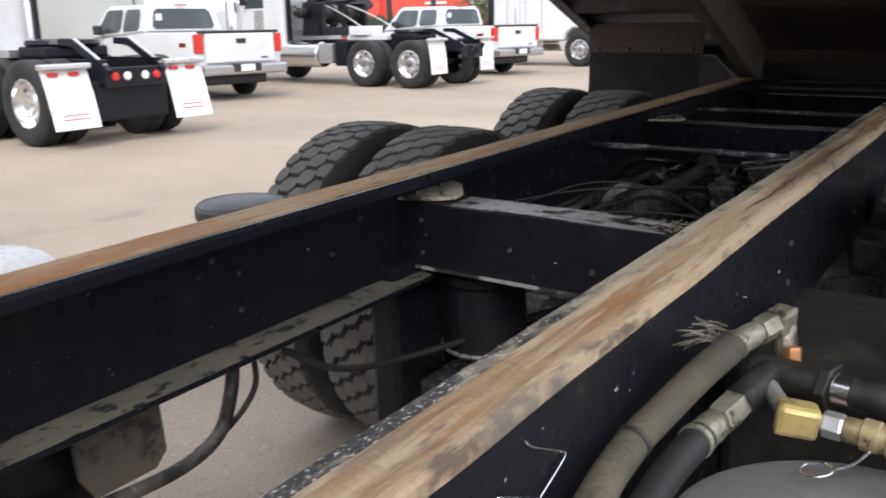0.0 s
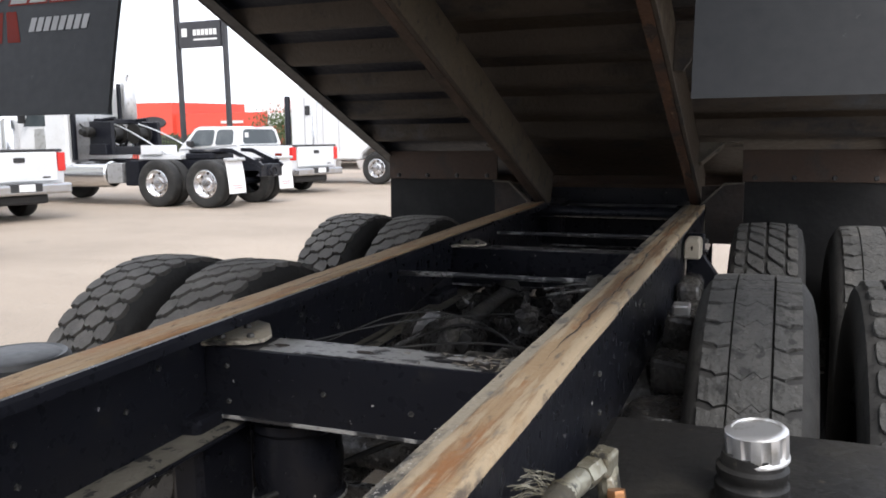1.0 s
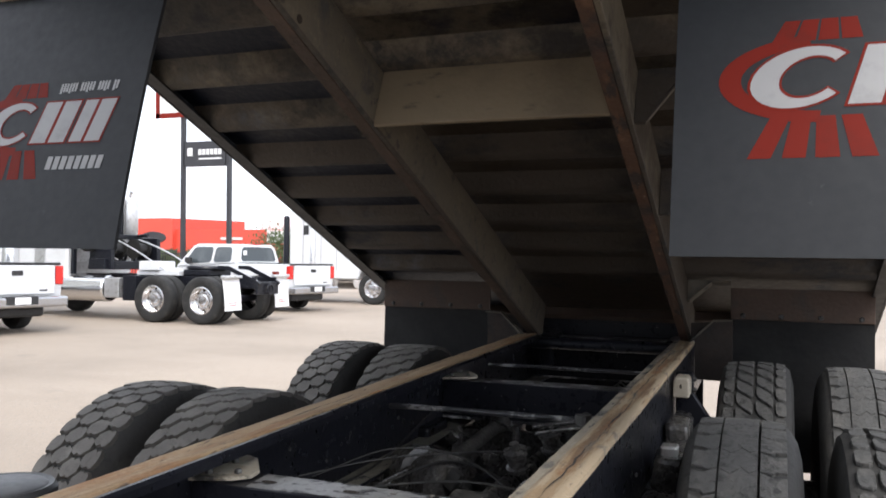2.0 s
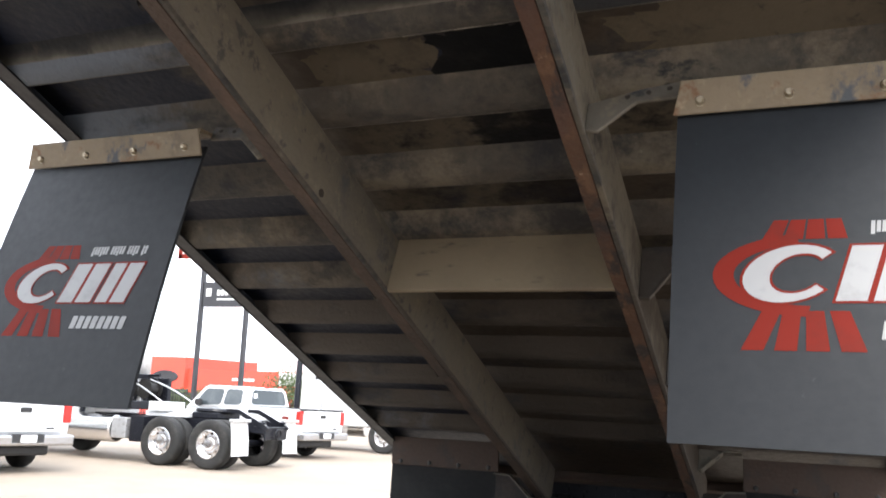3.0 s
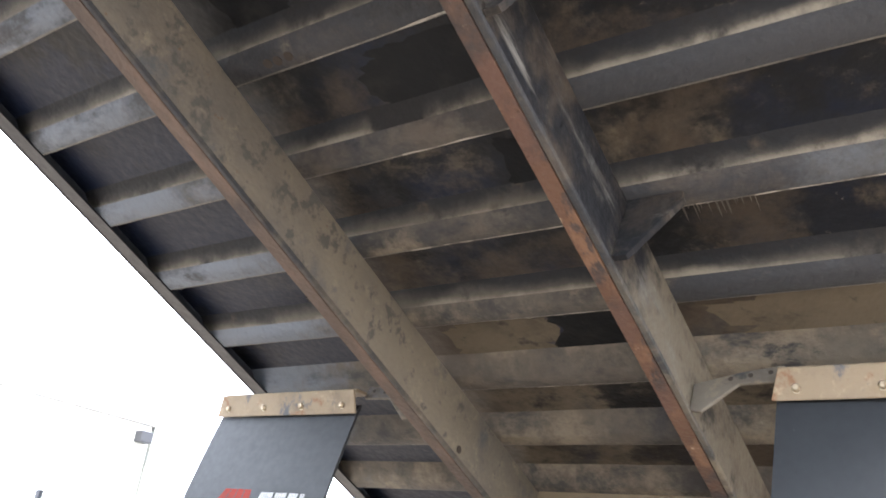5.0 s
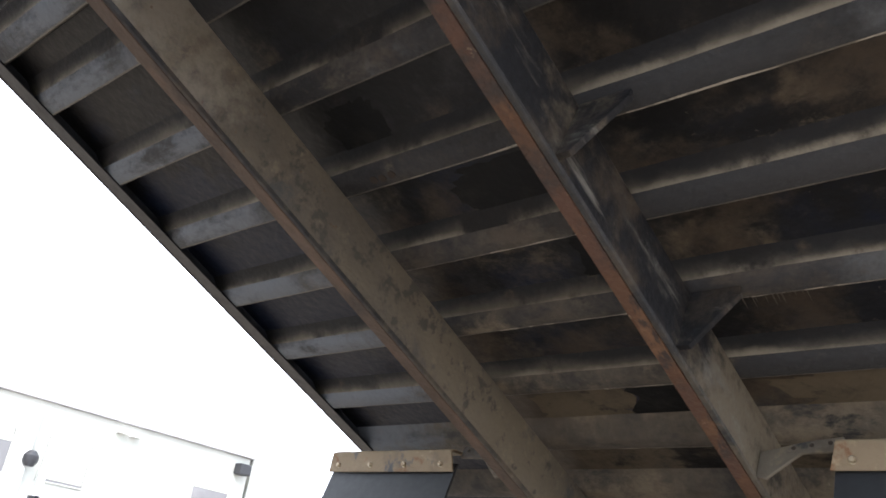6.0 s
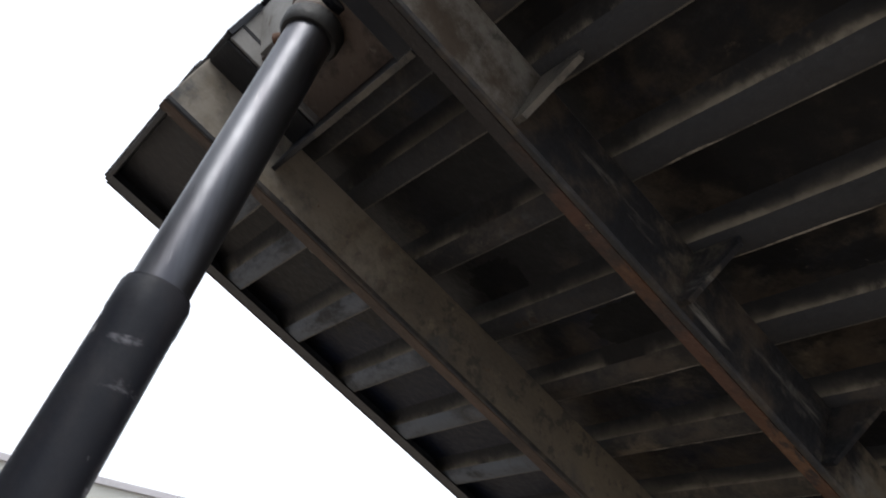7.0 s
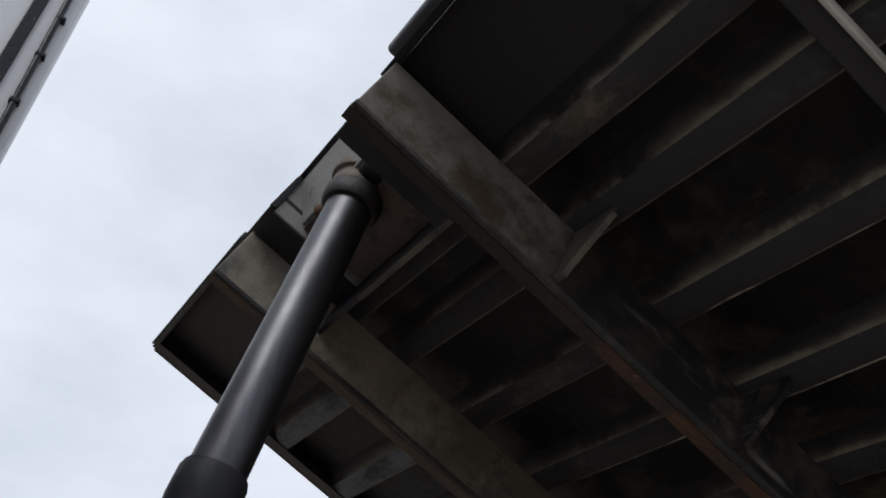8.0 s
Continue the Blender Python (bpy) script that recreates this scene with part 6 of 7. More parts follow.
bm = lathe(bmesh.new(), [(0.0, -0.10), (0.04, -0.10), (0.045, -0.095), (0.045, 0.095), (0.04, 0.10), (0.0, 0.10)], Matrix.Translation(axis * (L + 0.03) / L) @ pose(0, 0, 0, 0, 90, 0), 24)
part("trunnion", bm, M_frame, hoist, smooth=True)
bm = box(bmesh.new(), -0.33, 0.33, -0.06, 0.06, -0.05, 0.02, 0.01)
part("cradle", bm, M_frame, hoist)
bm = lathe(bmesh.new(), [(0.0, 0.0), (0.012, 0.0), (0.014, 0.01), (0.014, 0.028), (0.0, 0.03)], Matrix.Translation(axis * (L - 0.05) / L) @ pose(-0.074, -0.030, 0.02, 0, -90, 30) @ Matrix.Scale(1.2, 4), 12)
part("grease_fitting", bm, M_rust, hoist, smooth=True)

# ---------------------------------------------------------------- tall cab of the dump truck, its back wall close behind the hoist
cab = thing("truck_cab", "tall pale grey truck cab with a clipped black cable", "truck cab", pose(0, -0.10, 0))
bm = box(bmesh.new(), -0.98, 0.98, -2.3, -0.22, 1.0, 3.6, 0.06)
part("shell", bm, M_cab, cab, smooth=True)
bm = box(bmesh.new(), -1.16, -0.985, -0.70, 0.085, 1.0, 4.7, 0.02)
part("side_fairing", bm, M_cab, cab, "tall pale grey fairing panel", smooth=True)
bm = tube(bmesh.new(), curve_pts([(-0.970, 0.045, 1.9), (-0.968, 0.040, 2.8), (-0.970, 0.045, 3.5), (-0.968, 0.032, 4.5)], 8), 0.012, 10)
part("cable", bm, M_frame, cab, "black cable", smooth=True)
for z in (2.4, 2.7, 3.0, 3.25, 3.5, 3.72, 3.95, 4.15, 4.38):
    part("cable_clip", box(bmesh.new(), -0.987, -0.956, 0.026, 0.062, z - 0.009, z + 0.009, 0.004), M_frame, cab)
part("panel_seam", box(bmesh.new(), -0.987, -0.972, -0.065, -0.02, 1.2, 4.6, 0.004), M_frame, cab, "wide black rubber seam")
part("hood", box(bmesh.new(), -0.97, 0.97, -4.3, -2.25, 0.9, 2.0, 0.08), M_cab, cab)

# ---------------------------------------------------------------- parked vehicles
def slope_pose(x, y, turn):
    return pose(x, y, ground_z(x, y)) @ pose(0, 0, 0, math.degrees(math.atan(-0.02)), 0, 0) @ pose(0, 0, 0, 0, 0, turn)


def road_wheel(parent, x, y, R, W, rim_mat, face, dual=False):
    """A wheel at local x (ahead), y (left); face: the side its rim shows, +1 or -1."""
    w = new("wheel")
    w.parent, w.matrix_basis = parent, pose(x, y, R)
    t = part("tyre", lathe(bmesh.new(), [(R * 0.56, -W * 0.40), (R * 0.62, -W * 0.48), (R * 0.85, -W * 0.52), (R * 0.96, -W * 0.46), (R, -W * 0.36), (R, W * 0.36), (R * 0.96, W * 0.46), (R * 0.85, W * 0.52), (R * 0.62, W * 0.48), (R * 0.56, W * 0.40)], pose(0, 0, 0, 90, 0, 0), 40), M_rubber, w, smooth=True)
    d = -face
    q = pose(0, 0, 0, 90 * face if False else (90 if face < 0 else -90), 0, 0)
    part("rim", lathe(bmesh.new(), [(R * 0.58, W * 0.44), (R * 0.55, W * 0.46), (R * 0.52, W * 0.2), (R * 0.44, W * 0.05), (R * 0.33, W * 0.06), (R * 0.28, W * 0.2), (R * 0.20, W * 0.24), (R * 0.17, W * 0.40), (0.0, W * 0.42)], q, 36), rim_mat, w, smooth=True)
    hole = None
    for i in range(8 if R > 0.45 else 6):
        a = 2 * math.pi * i / (8 if R > 0.45 else 6)
        at = q @ pose(R * 0.415 * math.cos(a), R * 0.415 * math.sin(a), W * 0.055)
        if hole is None:
            hole = part("hand_hole", lathe(bmesh.new(), [(0.0, 0.004), (R * 0.055, 0.004), (R * 0.055, 0.0), (0.0, 0.0)], None, 10), M_crack, w, at=at)
        else:
            again(hole, at)
    if dual:
        part("inner_tyre", lathe(bmesh.new(), [(R * 0.56, -W * 0.45), (R * 0.85, -W * 0.5), (R * 0.97, -W * 0.44), (R, -W * 0.34), (R, W * 0.34), (R * 0.97, W * 0.44), (R * 0.85, W * 0.5), (R * 0.56, W * 0.45)], pose(0, -face * W * 1.18, 0, 90, 0, 0), 40), M_rubber, w, smooth=True)
    return w


def pickup(m, label):
    """White crew-cab pickup: x ahead, y left, rear bumper at x = 0."""
    p = thing("pickup_truck", label, "pickup truck", m, "parked pickups")
    W = 0.98
    bm = bmesh.new()
    prof = [(0.10, 0.62), (0.06, 0.95), (0.10, 1.32), (2.0, 1.32), (2.05, 1.28), (5.3, 1.12), (5.62, 1.02), (5.72, 0.75), (5.66, 0.50), (4.95, 0.50), (4.9, 0.78), (4.72, 0.92), (4.4, 0.92), (4.22, 0.78), (4.15, 0.45), (1.70, 0.45), (1.65, 0.75), (1.48, 0.92), (1.1, 0.92), (0.92, 0.78), (0.85, 0.55)]
    prism(bm, prof, "y", -W, W)
    bmesh.ops.bevel(bm, geom=bm.edges[:], offset=0.045, segments=3, affect="EDGES", profile=0.5, clamp_overlap=True)
    part("lower_body", bm, M_white_paint, p, smooth=True)
    bm = bmesh.new()
    lo, hi = W - 0.02, W - 0.20
    v = [bm.verts.new(c) for c in ((2.06, -lo, 1.29), (2.06, lo, 1.29), (4.6, lo, 1.16), (4.6, -lo, 1.16), (2.15, -hi, 1.88), (2.15, hi, 1.88), (3.92, hi, 1.89), (3.92, -hi, 1.89))]
    for f in ((0, 1, 5, 4), (1, 2, 6, 5), (2, 3, 7, 6), (3, 0, 4, 7), (4, 5, 6, 7), (0, 3, 2, 1)):
        bm.faces.new([v[i] for i in f])
    bmesh.ops.bevel(bm, geom=bm.edges[:], offset=0.07, segments=3, affect="EDGES")
    cabp = part("cab", bm, M_white_paint, p, smooth=True)

    def pane(name, corners, out):
        b = bmesh.new()
        f = b.faces.new([b.verts.new(c) for c in corners])
        bmesh.ops.bevel(b, geom=b.verts[:], offset=0.05, segments=3, affect="VERTICES")
        n = Vector(out).normalized()
        bmesh.ops.translate(b, verts=b.verts[:], vec=n * 0.006)
        part(name, b, M_glass, cabp)

    def on_side(x, z, s):
        k = (z - 1.27) / 0.59
        return (x, s * (lo + (hi - lo) * k), z)

    pane("rear_window", [(2.06 + 0.09 * k, y, 1.29 + 0.59 * k) for k, y in ((0.16, -0.74), (0.16, 0.74), (0.86, 0.64), (0.86, -0.64))], (-0.57, 0, 0.18))
    for s in (-1, 1):
        for q in ([(2.27, 1.36), (2.98, 1.34), (2.98, 1.79), (2.34, 1.79)], [(3.07, 1.34), (4.16, 1.29), (3.82, 1.79), (3.07, 1.79)]):
            pane("side_window", [on_side(x, z, s) for x, z in q], (0, s * 0.57, 0.18))
        b = bmesh.new()
        box(b, 3.75, 3.95, s * (W + 0.02) - 0.0, s * (W + 0.02) + s * 0.14, 1.28, 1.48, 0.03) if s > 0 else box(b, 3.75, 3.95, -W - 0.16, -W - 0.02, 1.28, 1.48, 0.03)
        part("mirror", b, M_black_plastic, p)
        b = box(bmesh.new(), 0.035, 0.16, *sorted((s * (W + 0.006), s * (W - 0.16))), 0.92, 1.28, 0.02)
        part("tail_light", b, M_tail, p)
        b = bmesh.new()
        prism(b, [(x, z) for x, z in ((0.84, 0.55), (0.91, 0.79), (1.1, 0.94), (1.48, 0.94), (1.66, 0.76), (1.71, 0.46), (1.66, 0.46), (1.60, 0.74), (1.46, 0.88), (1.12, 0.88), (0.97, 0.76), (0.90, 0.55))], "y", *sorted((s * (W + 0.012), s * (W - 0.05))))
        part("arch_trim", b, M_white_paint, p)
        for x, z0, z1 in ((2.10, 0.55, 1.24), (3.0, 0.50, 1.24), (4.02, 0.55, 1.16)):
            part("door_seam", box(bmesh.new(), x - 0.006, x + 0.006, *sorted((s * (W - 0.002), s * (W + 0.003))), z0, z1), M_trim, p)
        for x in (2.82, 3.86):
            part("door_handle", box(bmesh.new(), x - 0.09, x + 0.09, *sorted((s * W, s * (W + 0.03))), 1.08, 1.115, 0.008), M_white_paint, p)
        part("side_badge", box(bmesh.new(), 0.42, 0.66, *sorted((s * W, s * (W + 0.006))), 1.04, 1.12, 0.002), M_logo_red, p)
        part("rocker_trim", box(bmesh.new(), 1.74, 4.10, *sorted((s * (W - 0.05), s * (W + 0.002))), 0.40, 0.47, 0.008), M_black_plastic, p)
        for x in (1.28, 4.55):
            road_wheel(p, x, s * 0.84, 0.385, 0.25, M_alu, s)
    b = box(bmesh.new(), 0.02, 0.058, -0.79, 0.79, 0.74, 1.29, 0.018)
    tg = part("tailgate", b, M_white_paint, p)
    part("gate_handle", box(bmesh.new(), 0.005, 0.02, -0.11, 0.11, 1.10, 1.19, 0.012), M_black_plastic, tg)
    part("gate_badge", box(bmesh.new(), 0.010, 0.0195, -0.62, -0.46, 0.80, 0.83, 0.002), M_black_plastic, tg)
    part("gate_cap", box(bmesh.new(), 0.03, 0.10, -0.92, 0.92, 1.295, 1.345, 0.015), M_black_plastic, p)
    b = box(bmesh.new(), -0.16, 0.08, -0.97, 0.97, 0.50, 0.70, 0.04)
    bp = part("rear_bumper", b, M_bumper, p)
    part("bumper_step", box(bmesh.new(), -0.17, -0.02, -0.32, 0.32, 0.56, 0.715, 0.012), M_black_plastic, bp)
    part("plate", box(bmesh.new(), -0.182, -0.172, -0.16, 0.16, 0.57, 0.70, 0.003), M_white_flap, bp)
    part("bed_floor", box(bmesh.new(), 0.12, 2.0, -0.9, 0.9, 1.325, 1.33), M_black_plastic, p)
    part("under_body", box(bmesh.new(), 0.2, 5.4, -0.7, 0.7, 0.30, 0.5, 0.05), M_black_plastic, p)
    part("window_sticker", box(bmesh.new(), 2.068, 2.074, 0.50, 0.64, 1.56, 1.70), M_white_flap, cabp, at=pose(0.012, 0, 0))
    part("brake_lamp", box(bmesh.new(), 2.12, 2.18, -0.13, 0.13, 1.865, 1.892, 0.005), M_tail, cabp)
    return p


def tractor(m, label, deck=True, roof=3.5, track=1.02, tail=-1.40, day_cab=False):
    """A bobtail tractor: x ahead, y left, rear axle at x = 0."""
    t = thing("tractor_truck", label, "truck", m, "parked tractors")
    R, flap = 0.53, track - 0.04
    swing, hang = (0.17, 0.95) if tail > -0.9 else (0.06, 1.03)
    for s in (-1, 1):
        part("frame_rail", box(bmesh.new(), max(tail + 0.05, -1.05), 6.2, *sorted((s * 0.36, s * 0.43)), 0.80, 1.05, 0.008), M_frame, t)
        for x in (0.0, 1.32):
            road_wheel(t, x, s * track, R, 0.28, M_chrome, s, dual=True)
        road_wheel(t, 5.6, s * 1.0, R, 0.28, M_chrome, s)
        # white mud flaps on hangers
        fl = bmesh.new()
        k = 12
        hung = [(-0.66 - 0.03 * math.sin(2.2 * j / k) - swing * (j / k), hang - 0.70 * j / k) for j in range(k + 1)]
        prism(fl, hung + [(x + 0.012, z) for x, z in reversed(hung)], "y", s * flap - 0.30, s * flap + 0.30)
        f = part("mud_flap", fl, M_white_flap, t, "white mud flap with a thin red stripe")
        st = bmesh.new()
        for d in (0.53, 0.58):
            xs = -0.66 - 0.03 * math.sin(2.2 * d / 0.70) - swing * d / 0.70
            box(st, xs - 0.006, xs - 0.0005, s * flap - 0.17, s * flap + 0.17, hang - d - 0.005, hang - d + 0.005)
        part("stripe", st, M_tail, f)
        part("flap_hanger", box(bmesh.new(), -0.74, -0.62, s * flap - 0.33, s * flap + 0.33, hang, hang + 0.07, 0.02), M_alu, t)
        for dy in (-0.17, 0.10) if tail > -0.9 else ():
            part("marker_light", box(bmesh.new(), -0.71, -0.665, s * flap + dy, s * flap + dy + 0.13, hang - 0.075, hang - 0.03, 0.006), M_tail, f)
        # tail ramp
        r = bmesh.new()
        prism(r, [(tail - 0.05, 0.92), (tail + 0.02, 0.98), (-0.2, 1.30), (0.1, 1.30), (0.1, 1.22), (-0.2, 1.20), (tail, 0.86)], "y", *sorted((s * 0.36, s * 0.44)), bevel=0.006)
        part("tail_ramp", r, M_frame, t)
        part("ramp_wear", prism(bmesh.new(), [(tail + 0.03, 0.986), (-0.22, 1.299), (-0.22, 1.304), (tail + 0.03, 0.991)], "y", *sorted((s * 0.375, s * 0.425))), M_alu, t)
    part("tail_plate", box(bmesh.new(), tail, tail + 0.06, -0.43, 0.43, 0.66 if tail < -0.9 else 0.70, 0.95, 0.015), M_frame, t)
    if tail < -0.9:
        part("tow_ring", tube(bmesh.new(), [(tail - 0.05, 0.11 * math.cos(a), 0.78 + 0.11 * math.sin(a)) for a in [2 * math.pi * i / 20 for i in range(21)]], 0.022, 8, caps=False), M_frame, t, smooth=True)
    for y, mat in () if tail < -0.9 else ((0.30, M_tail), (0.13, M_lens), (-0.13, M_lens), (-0.30, M_tail)):
        part("tail_light", lathe(bmesh.new(), [(0.0, 0.02), (0.045, 0.018), (0.055, 0.0), (0.0, 0.0)], pose(tail, y, 0.84, 0, -90, 0), 18), mat, t)
    if tail > -0.9:
        # Black plate added to stand for the dark gap between the flaps.
        part("gap_shade_plate", box(bmesh.new(), tail + 0.10, tail + 0.16, -0.52, 0.52, 0.30, 0.78, 0.02), M_frame, t)
    fw = bmesh.new()
    lathe(fw, [(0.0, 0.0), (0.46, 0.0), (0.48, 0.03), (0.46, 0.08), (0.0, 0.10)], pose(0.7, 0, 1.20), 28)
    box(fw, 0.35, 1.05, -0.45, 0.45, 1.05, 1.2, 0.03)
    part("fifth_wheel", fw, M_frame, t)
    for x in (0.0, 1.32):
        part("axle", tube(bmesh.new(), [(x, -0.9, R), (x, -0.2, R), (x, 0, R), (x, 0.2, R), (x, 0.9, R)], [0.07, 0.08, 0.2, 0.08, 0.07], 14), M_frame, t, smooth=True)
    part("deck_plate", box(bmesh.new(), 1.1, 2.3, -0.55, 0.55, 1.055, 1.16, 0.006), M_white_paint if deck else M_alu, t)
    back = 0.19 if day_cab else 0.0
    for s in (-1, 1):
        part("fuel_tank", lathe(bmesh.new(), [(0.0, 0.0), (0.28, 0.0), (0.31, 0.03), (0.31, 1.37), (0.28, 1.4), (0.0, 1.4)], pose(2.6 + back, s * 0.86, 0.72, 0, 90, 0), 32), M_chrome, t, smooth=True)
        part("step_box", box(bmesh.new(), 2.15 + back, 2.58 + back, s * 0.86 - 0.24, s * 0.86 + 0.24, 0.52, 0.98, 0.02), M_alu, t)
    # sleeper cab
    c = bmesh.new()
    if day_cab:
        prof = [(3.95, 0.98), (3.94, roof - 0.2), (4.1, roof), (4.95, roof - 0.04), (5.5, 1.98), (7.2, 1.7), (7.4, 1.4), (7.4, 0.75), (6.3, 0.75), (6.2, 1.05), (5.95, 1.2), (5.3, 1.2), (5.05, 1.0), (5.0, 0.8), (3.95, 0.8)]
    else:
        prof = [(3.35, 0.98), (3.33, roof - 0.3), (3.6, roof), (4.8, roof - 0.05), (5.5, 2.5), (7.0, 1.9), (7.25, 1.5), (7.25, 0.75), (6.3, 0.75), (6.2, 1.05), (5.95, 1.2), (5.3, 1.2), (5.05, 1.0), (5.0, 0.8), (3.35, 0.8)]
    prism(c, prof, "y", -1.06, 1.06, bevel=0.05)
    cb = part("sleeper_cab", c, M_white_paint, t)
    for s in (-1, 1):
        w = bmesh.new()
        prism(w, [(4.6, 1.85), (5.3, 1.85), (4.95, 2.5), (4.6, 2.52)] if day_cab else [(4.75, 1.85), (5.45, 1.85), (5.30, 2.5), (4.75, 2.55)], "y", *sorted((s * 1.062, s * 1.068)))
        part("side_window", w, M_glass, cb)
        if day_cab:
            continue
        part("exhaust_pipe", lathe(bmesh.new(), [(0.0, 0.9), (0.06, 0.9), (0.075, 1.0), (0.085, 1.3), (0.085, 2.6), (0.065, 2.7), (0.065, 3.9), (0.0, 3.9)], pose(3.22, s * 1.0, 0) @ Matrix.Diagonal((1, 1, roof / 3.5, 1)), 20), M_chrome, t, smooth=True)
    return t


def winch_rig(t):
    """Back of the day cab, its chrome fittings and the black winch gear on the deck."""
    # Grey sheet over the white back wall paints its shade.
    part("shaded_back_wall", box(bmesh.new(), 3.86, 3.935, -0.98, 0.98, 1.05, 2.10, 0.01), M_alu, t, "back wall of the cab, its shade put into the grey")
    part("rear_window", box(bmesh.new(), 3.915, 3.932, 0.02, 0.90, 2.14, 2.78, 0.004), M_glass, t)
    part("rear_window", box(bmesh.new(), 3.915, 3.932, -0.42, -0.04, 2.14, 2.78, 0.004), M_glass, t)
    part("corner_post", box(bmesh.new(), 3.76, 3.85, 0.94, 1.04, 1.05, 2.30, 0.008), M_frame, t)
    part("corner_post", box(bmesh.new(), 3.70, 3.78, -0.52, -0.44, 1.16, 2.90, 0.008), M_frame, t)
    part("corner_post", box(bmesh.new(), 3.70, 3.78, -1.04, -0.96, 1.16, 2.90, 0.008), M_frame, t)
    guard = lathe(bmesh.new(), [(0.0, 2.0), (0.17, 2.0), (0.19, 2.03), (0.19, 2.90), (0.17, 2.94), (0.0, 2.94)], pose(3.68, -0.74, 0), 24)
    part("muffler_guard", guard, M_alu, t, "polished muffler guard", smooth=True)
    part("exhaust_pipe", tube(bmesh.new(), [(3.68, -0.74, 2.94), (3.68, -0.74, 3.08), (3.62, -0.74, 3.15)], 0.06, 12), M_chrome, t, smooth=True)
    for y in (-0.8, -0.3, 0.3, 0.8):
        part("roof_light", box(bmesh.new(), 4.14, 4.24, y - 0.05, y + 0.05, 3.022, 3.07, 0.015), M_lens, t)
    part("air_cleaner", lathe(bmesh.new(), [(0.0, 0.0), (0.17, 0.0), (0.20, 0.03), (0.20, 0.72), (0.15, 0.80), (0.0, 0.82)], pose(5.62, 1.20, 1.25), 24), M_chrome, t, "chrome air cleaner", smooth=True)
    part("mirror", box(bmesh.new(), 5.10, 5.16, 1.16, 1.36, 1.92, 2.32, 0.02), M_black_plastic, t)
    part("grab_panel", box(bmesh.new(), 4.62, 4.95, 1.062, 1.09, 1.10, 1.80, 0.01), M_alu, t, "chequered steel panel")
    part("deck_box", box(bmesh.new(), 1.62, 2.18, 0.02, 0.62, 1.165, 1.38, 0.012), M_white_paint, t)
    for s in (-1, 1):
        part("battery_box", box(bmesh.new(), 1.93, 2.32, s * 0.80 - 0.20, s * 0.80 + 0.20, 0.46, 1.04, 0.02), M_frame, t, "black battery box")
        d = lathe(bmesh.new(), [(0.0, -0.20), (0.24, -0.20), (0.24, -0.17), (0.16, -0.16), (0.16, 0.16), (0.24, 0.17), (0.24, 0.20), (0.0, 0.20)], pose(3.12, s * 0.42, 1.66, 90, 0, 0), 24)
        part("winch_drum", d, M_tank, t, smooth=True)
        b = box(bmesh.new(), 2.80, 3.45, s * 0.80 - 0.06, s * 0.80 + 0.06, 1.165, 1.95, 0.02)
        box(b, 2.88, 3.38, s * 0.85 - 0.12, s * 0.85 + 0.12, 1.165, 1.42, 0.02)
        rough_up(b, 0.02, 4)
        part("winch_box", b, M_frame, t)
        if s > 0:
            part("winch_motor", lathe(bmesh.new(), [(0.0, 0.0), (0.10, 0.0), (0.12, 0.03), (0.12, 0.24), (0.07, 0.26), (0.07, 0.36), (0.0, 0.36)], pose(3.3, 0.92, 1.70, -90, 0, 0), 16), M_tank, t, smooth=True)
        brace = tube(bmesh.new(), [(3.75, s * 0.55, 1.17), (3.45, s * 0.55, 1.98), (2.95, s * 0.55, 2.02)], 0.045, 8)
        part("winch_brace", brace, M_frame, t)
        c = tube(bmesh.new(), curve_pts([(3.12, s * 0.42, 1.9), (2.6, s * 0.5, 1.72), (2.0, s * 0.55, 1.45), (1.5, s * 0.55, 1.17)]), 0.018, 6)
        part("winch_cable", c, M_alu, t, smooth=True)
    part("winch_beam", box(bmesh.new(), 2.80, 3.5, -0.74, 0.74, 1.165, 1.36, 0.02), M_frame, t)
    part("winch_beam", box(bmesh.new(), 3.28, 3.43, -0.74, 0.74, 1.90, 2.02, 0.02), M_frame, t)
    for y in (0.15, 0.35, 0.75):
        part("air_line", tube(bmesh.new(), curve_pts([(3.85, y, 1.9), (3.6, y * 0.8, 1.6), (3.3, y * 0.7, 1.35), (3.1, y * 0.6, 1.40)]), 0.02, 6), M_hose_black, t, smooth=True)


tractor_a = tractor(slope_pose(-9.47, 7.54, 180), "black-framed bobtail tractor with white mud flaps and chrome wheels", deck=False, roof=2.75, track=0.90, tail=-0.86)
for s in (-1, 1):
    part("cab_extender", box(bmesh.new(), 3.05, 3.34, *sorted((s * 1.0, s * 1.07)), 1.0, 2.75, 0.01), M_frame, tractor_a)
for y, mat in ((0.35, M_line_green), (0.25, M_hose_black), (0.12, M_tail), (-0.05, M_hose_black)):
    pts = [(3.05 - 0.05 * math.cos(a), y + 0.10 * math.sin(a), 2.2 - 0.05 * a) for a in [0.5 * i for i in range(46)]]
    part("air_line", tube(bmesh.new(), [(3.3, y, 2.3)] + pts + [(2.2, y, 1.15)], 0.012, 6), mat, tractor_a, smooth=True)
tractor_c = tractor(slope_pose(-10.92, 17.33, 180), "white day-cab tractor with black winch gear and chrome tanks", roof=3.02, tail=-0.98, day_cab=True)
winch_rig(tractor_c)
pickup(slope_pose(-12.25, 12.55, 172), "white crew-cab pickup with a black tailgate cap")
pickup(slope_pose(-11.3, 21.7, 171), "white crew-cab pickup with red tail lights")
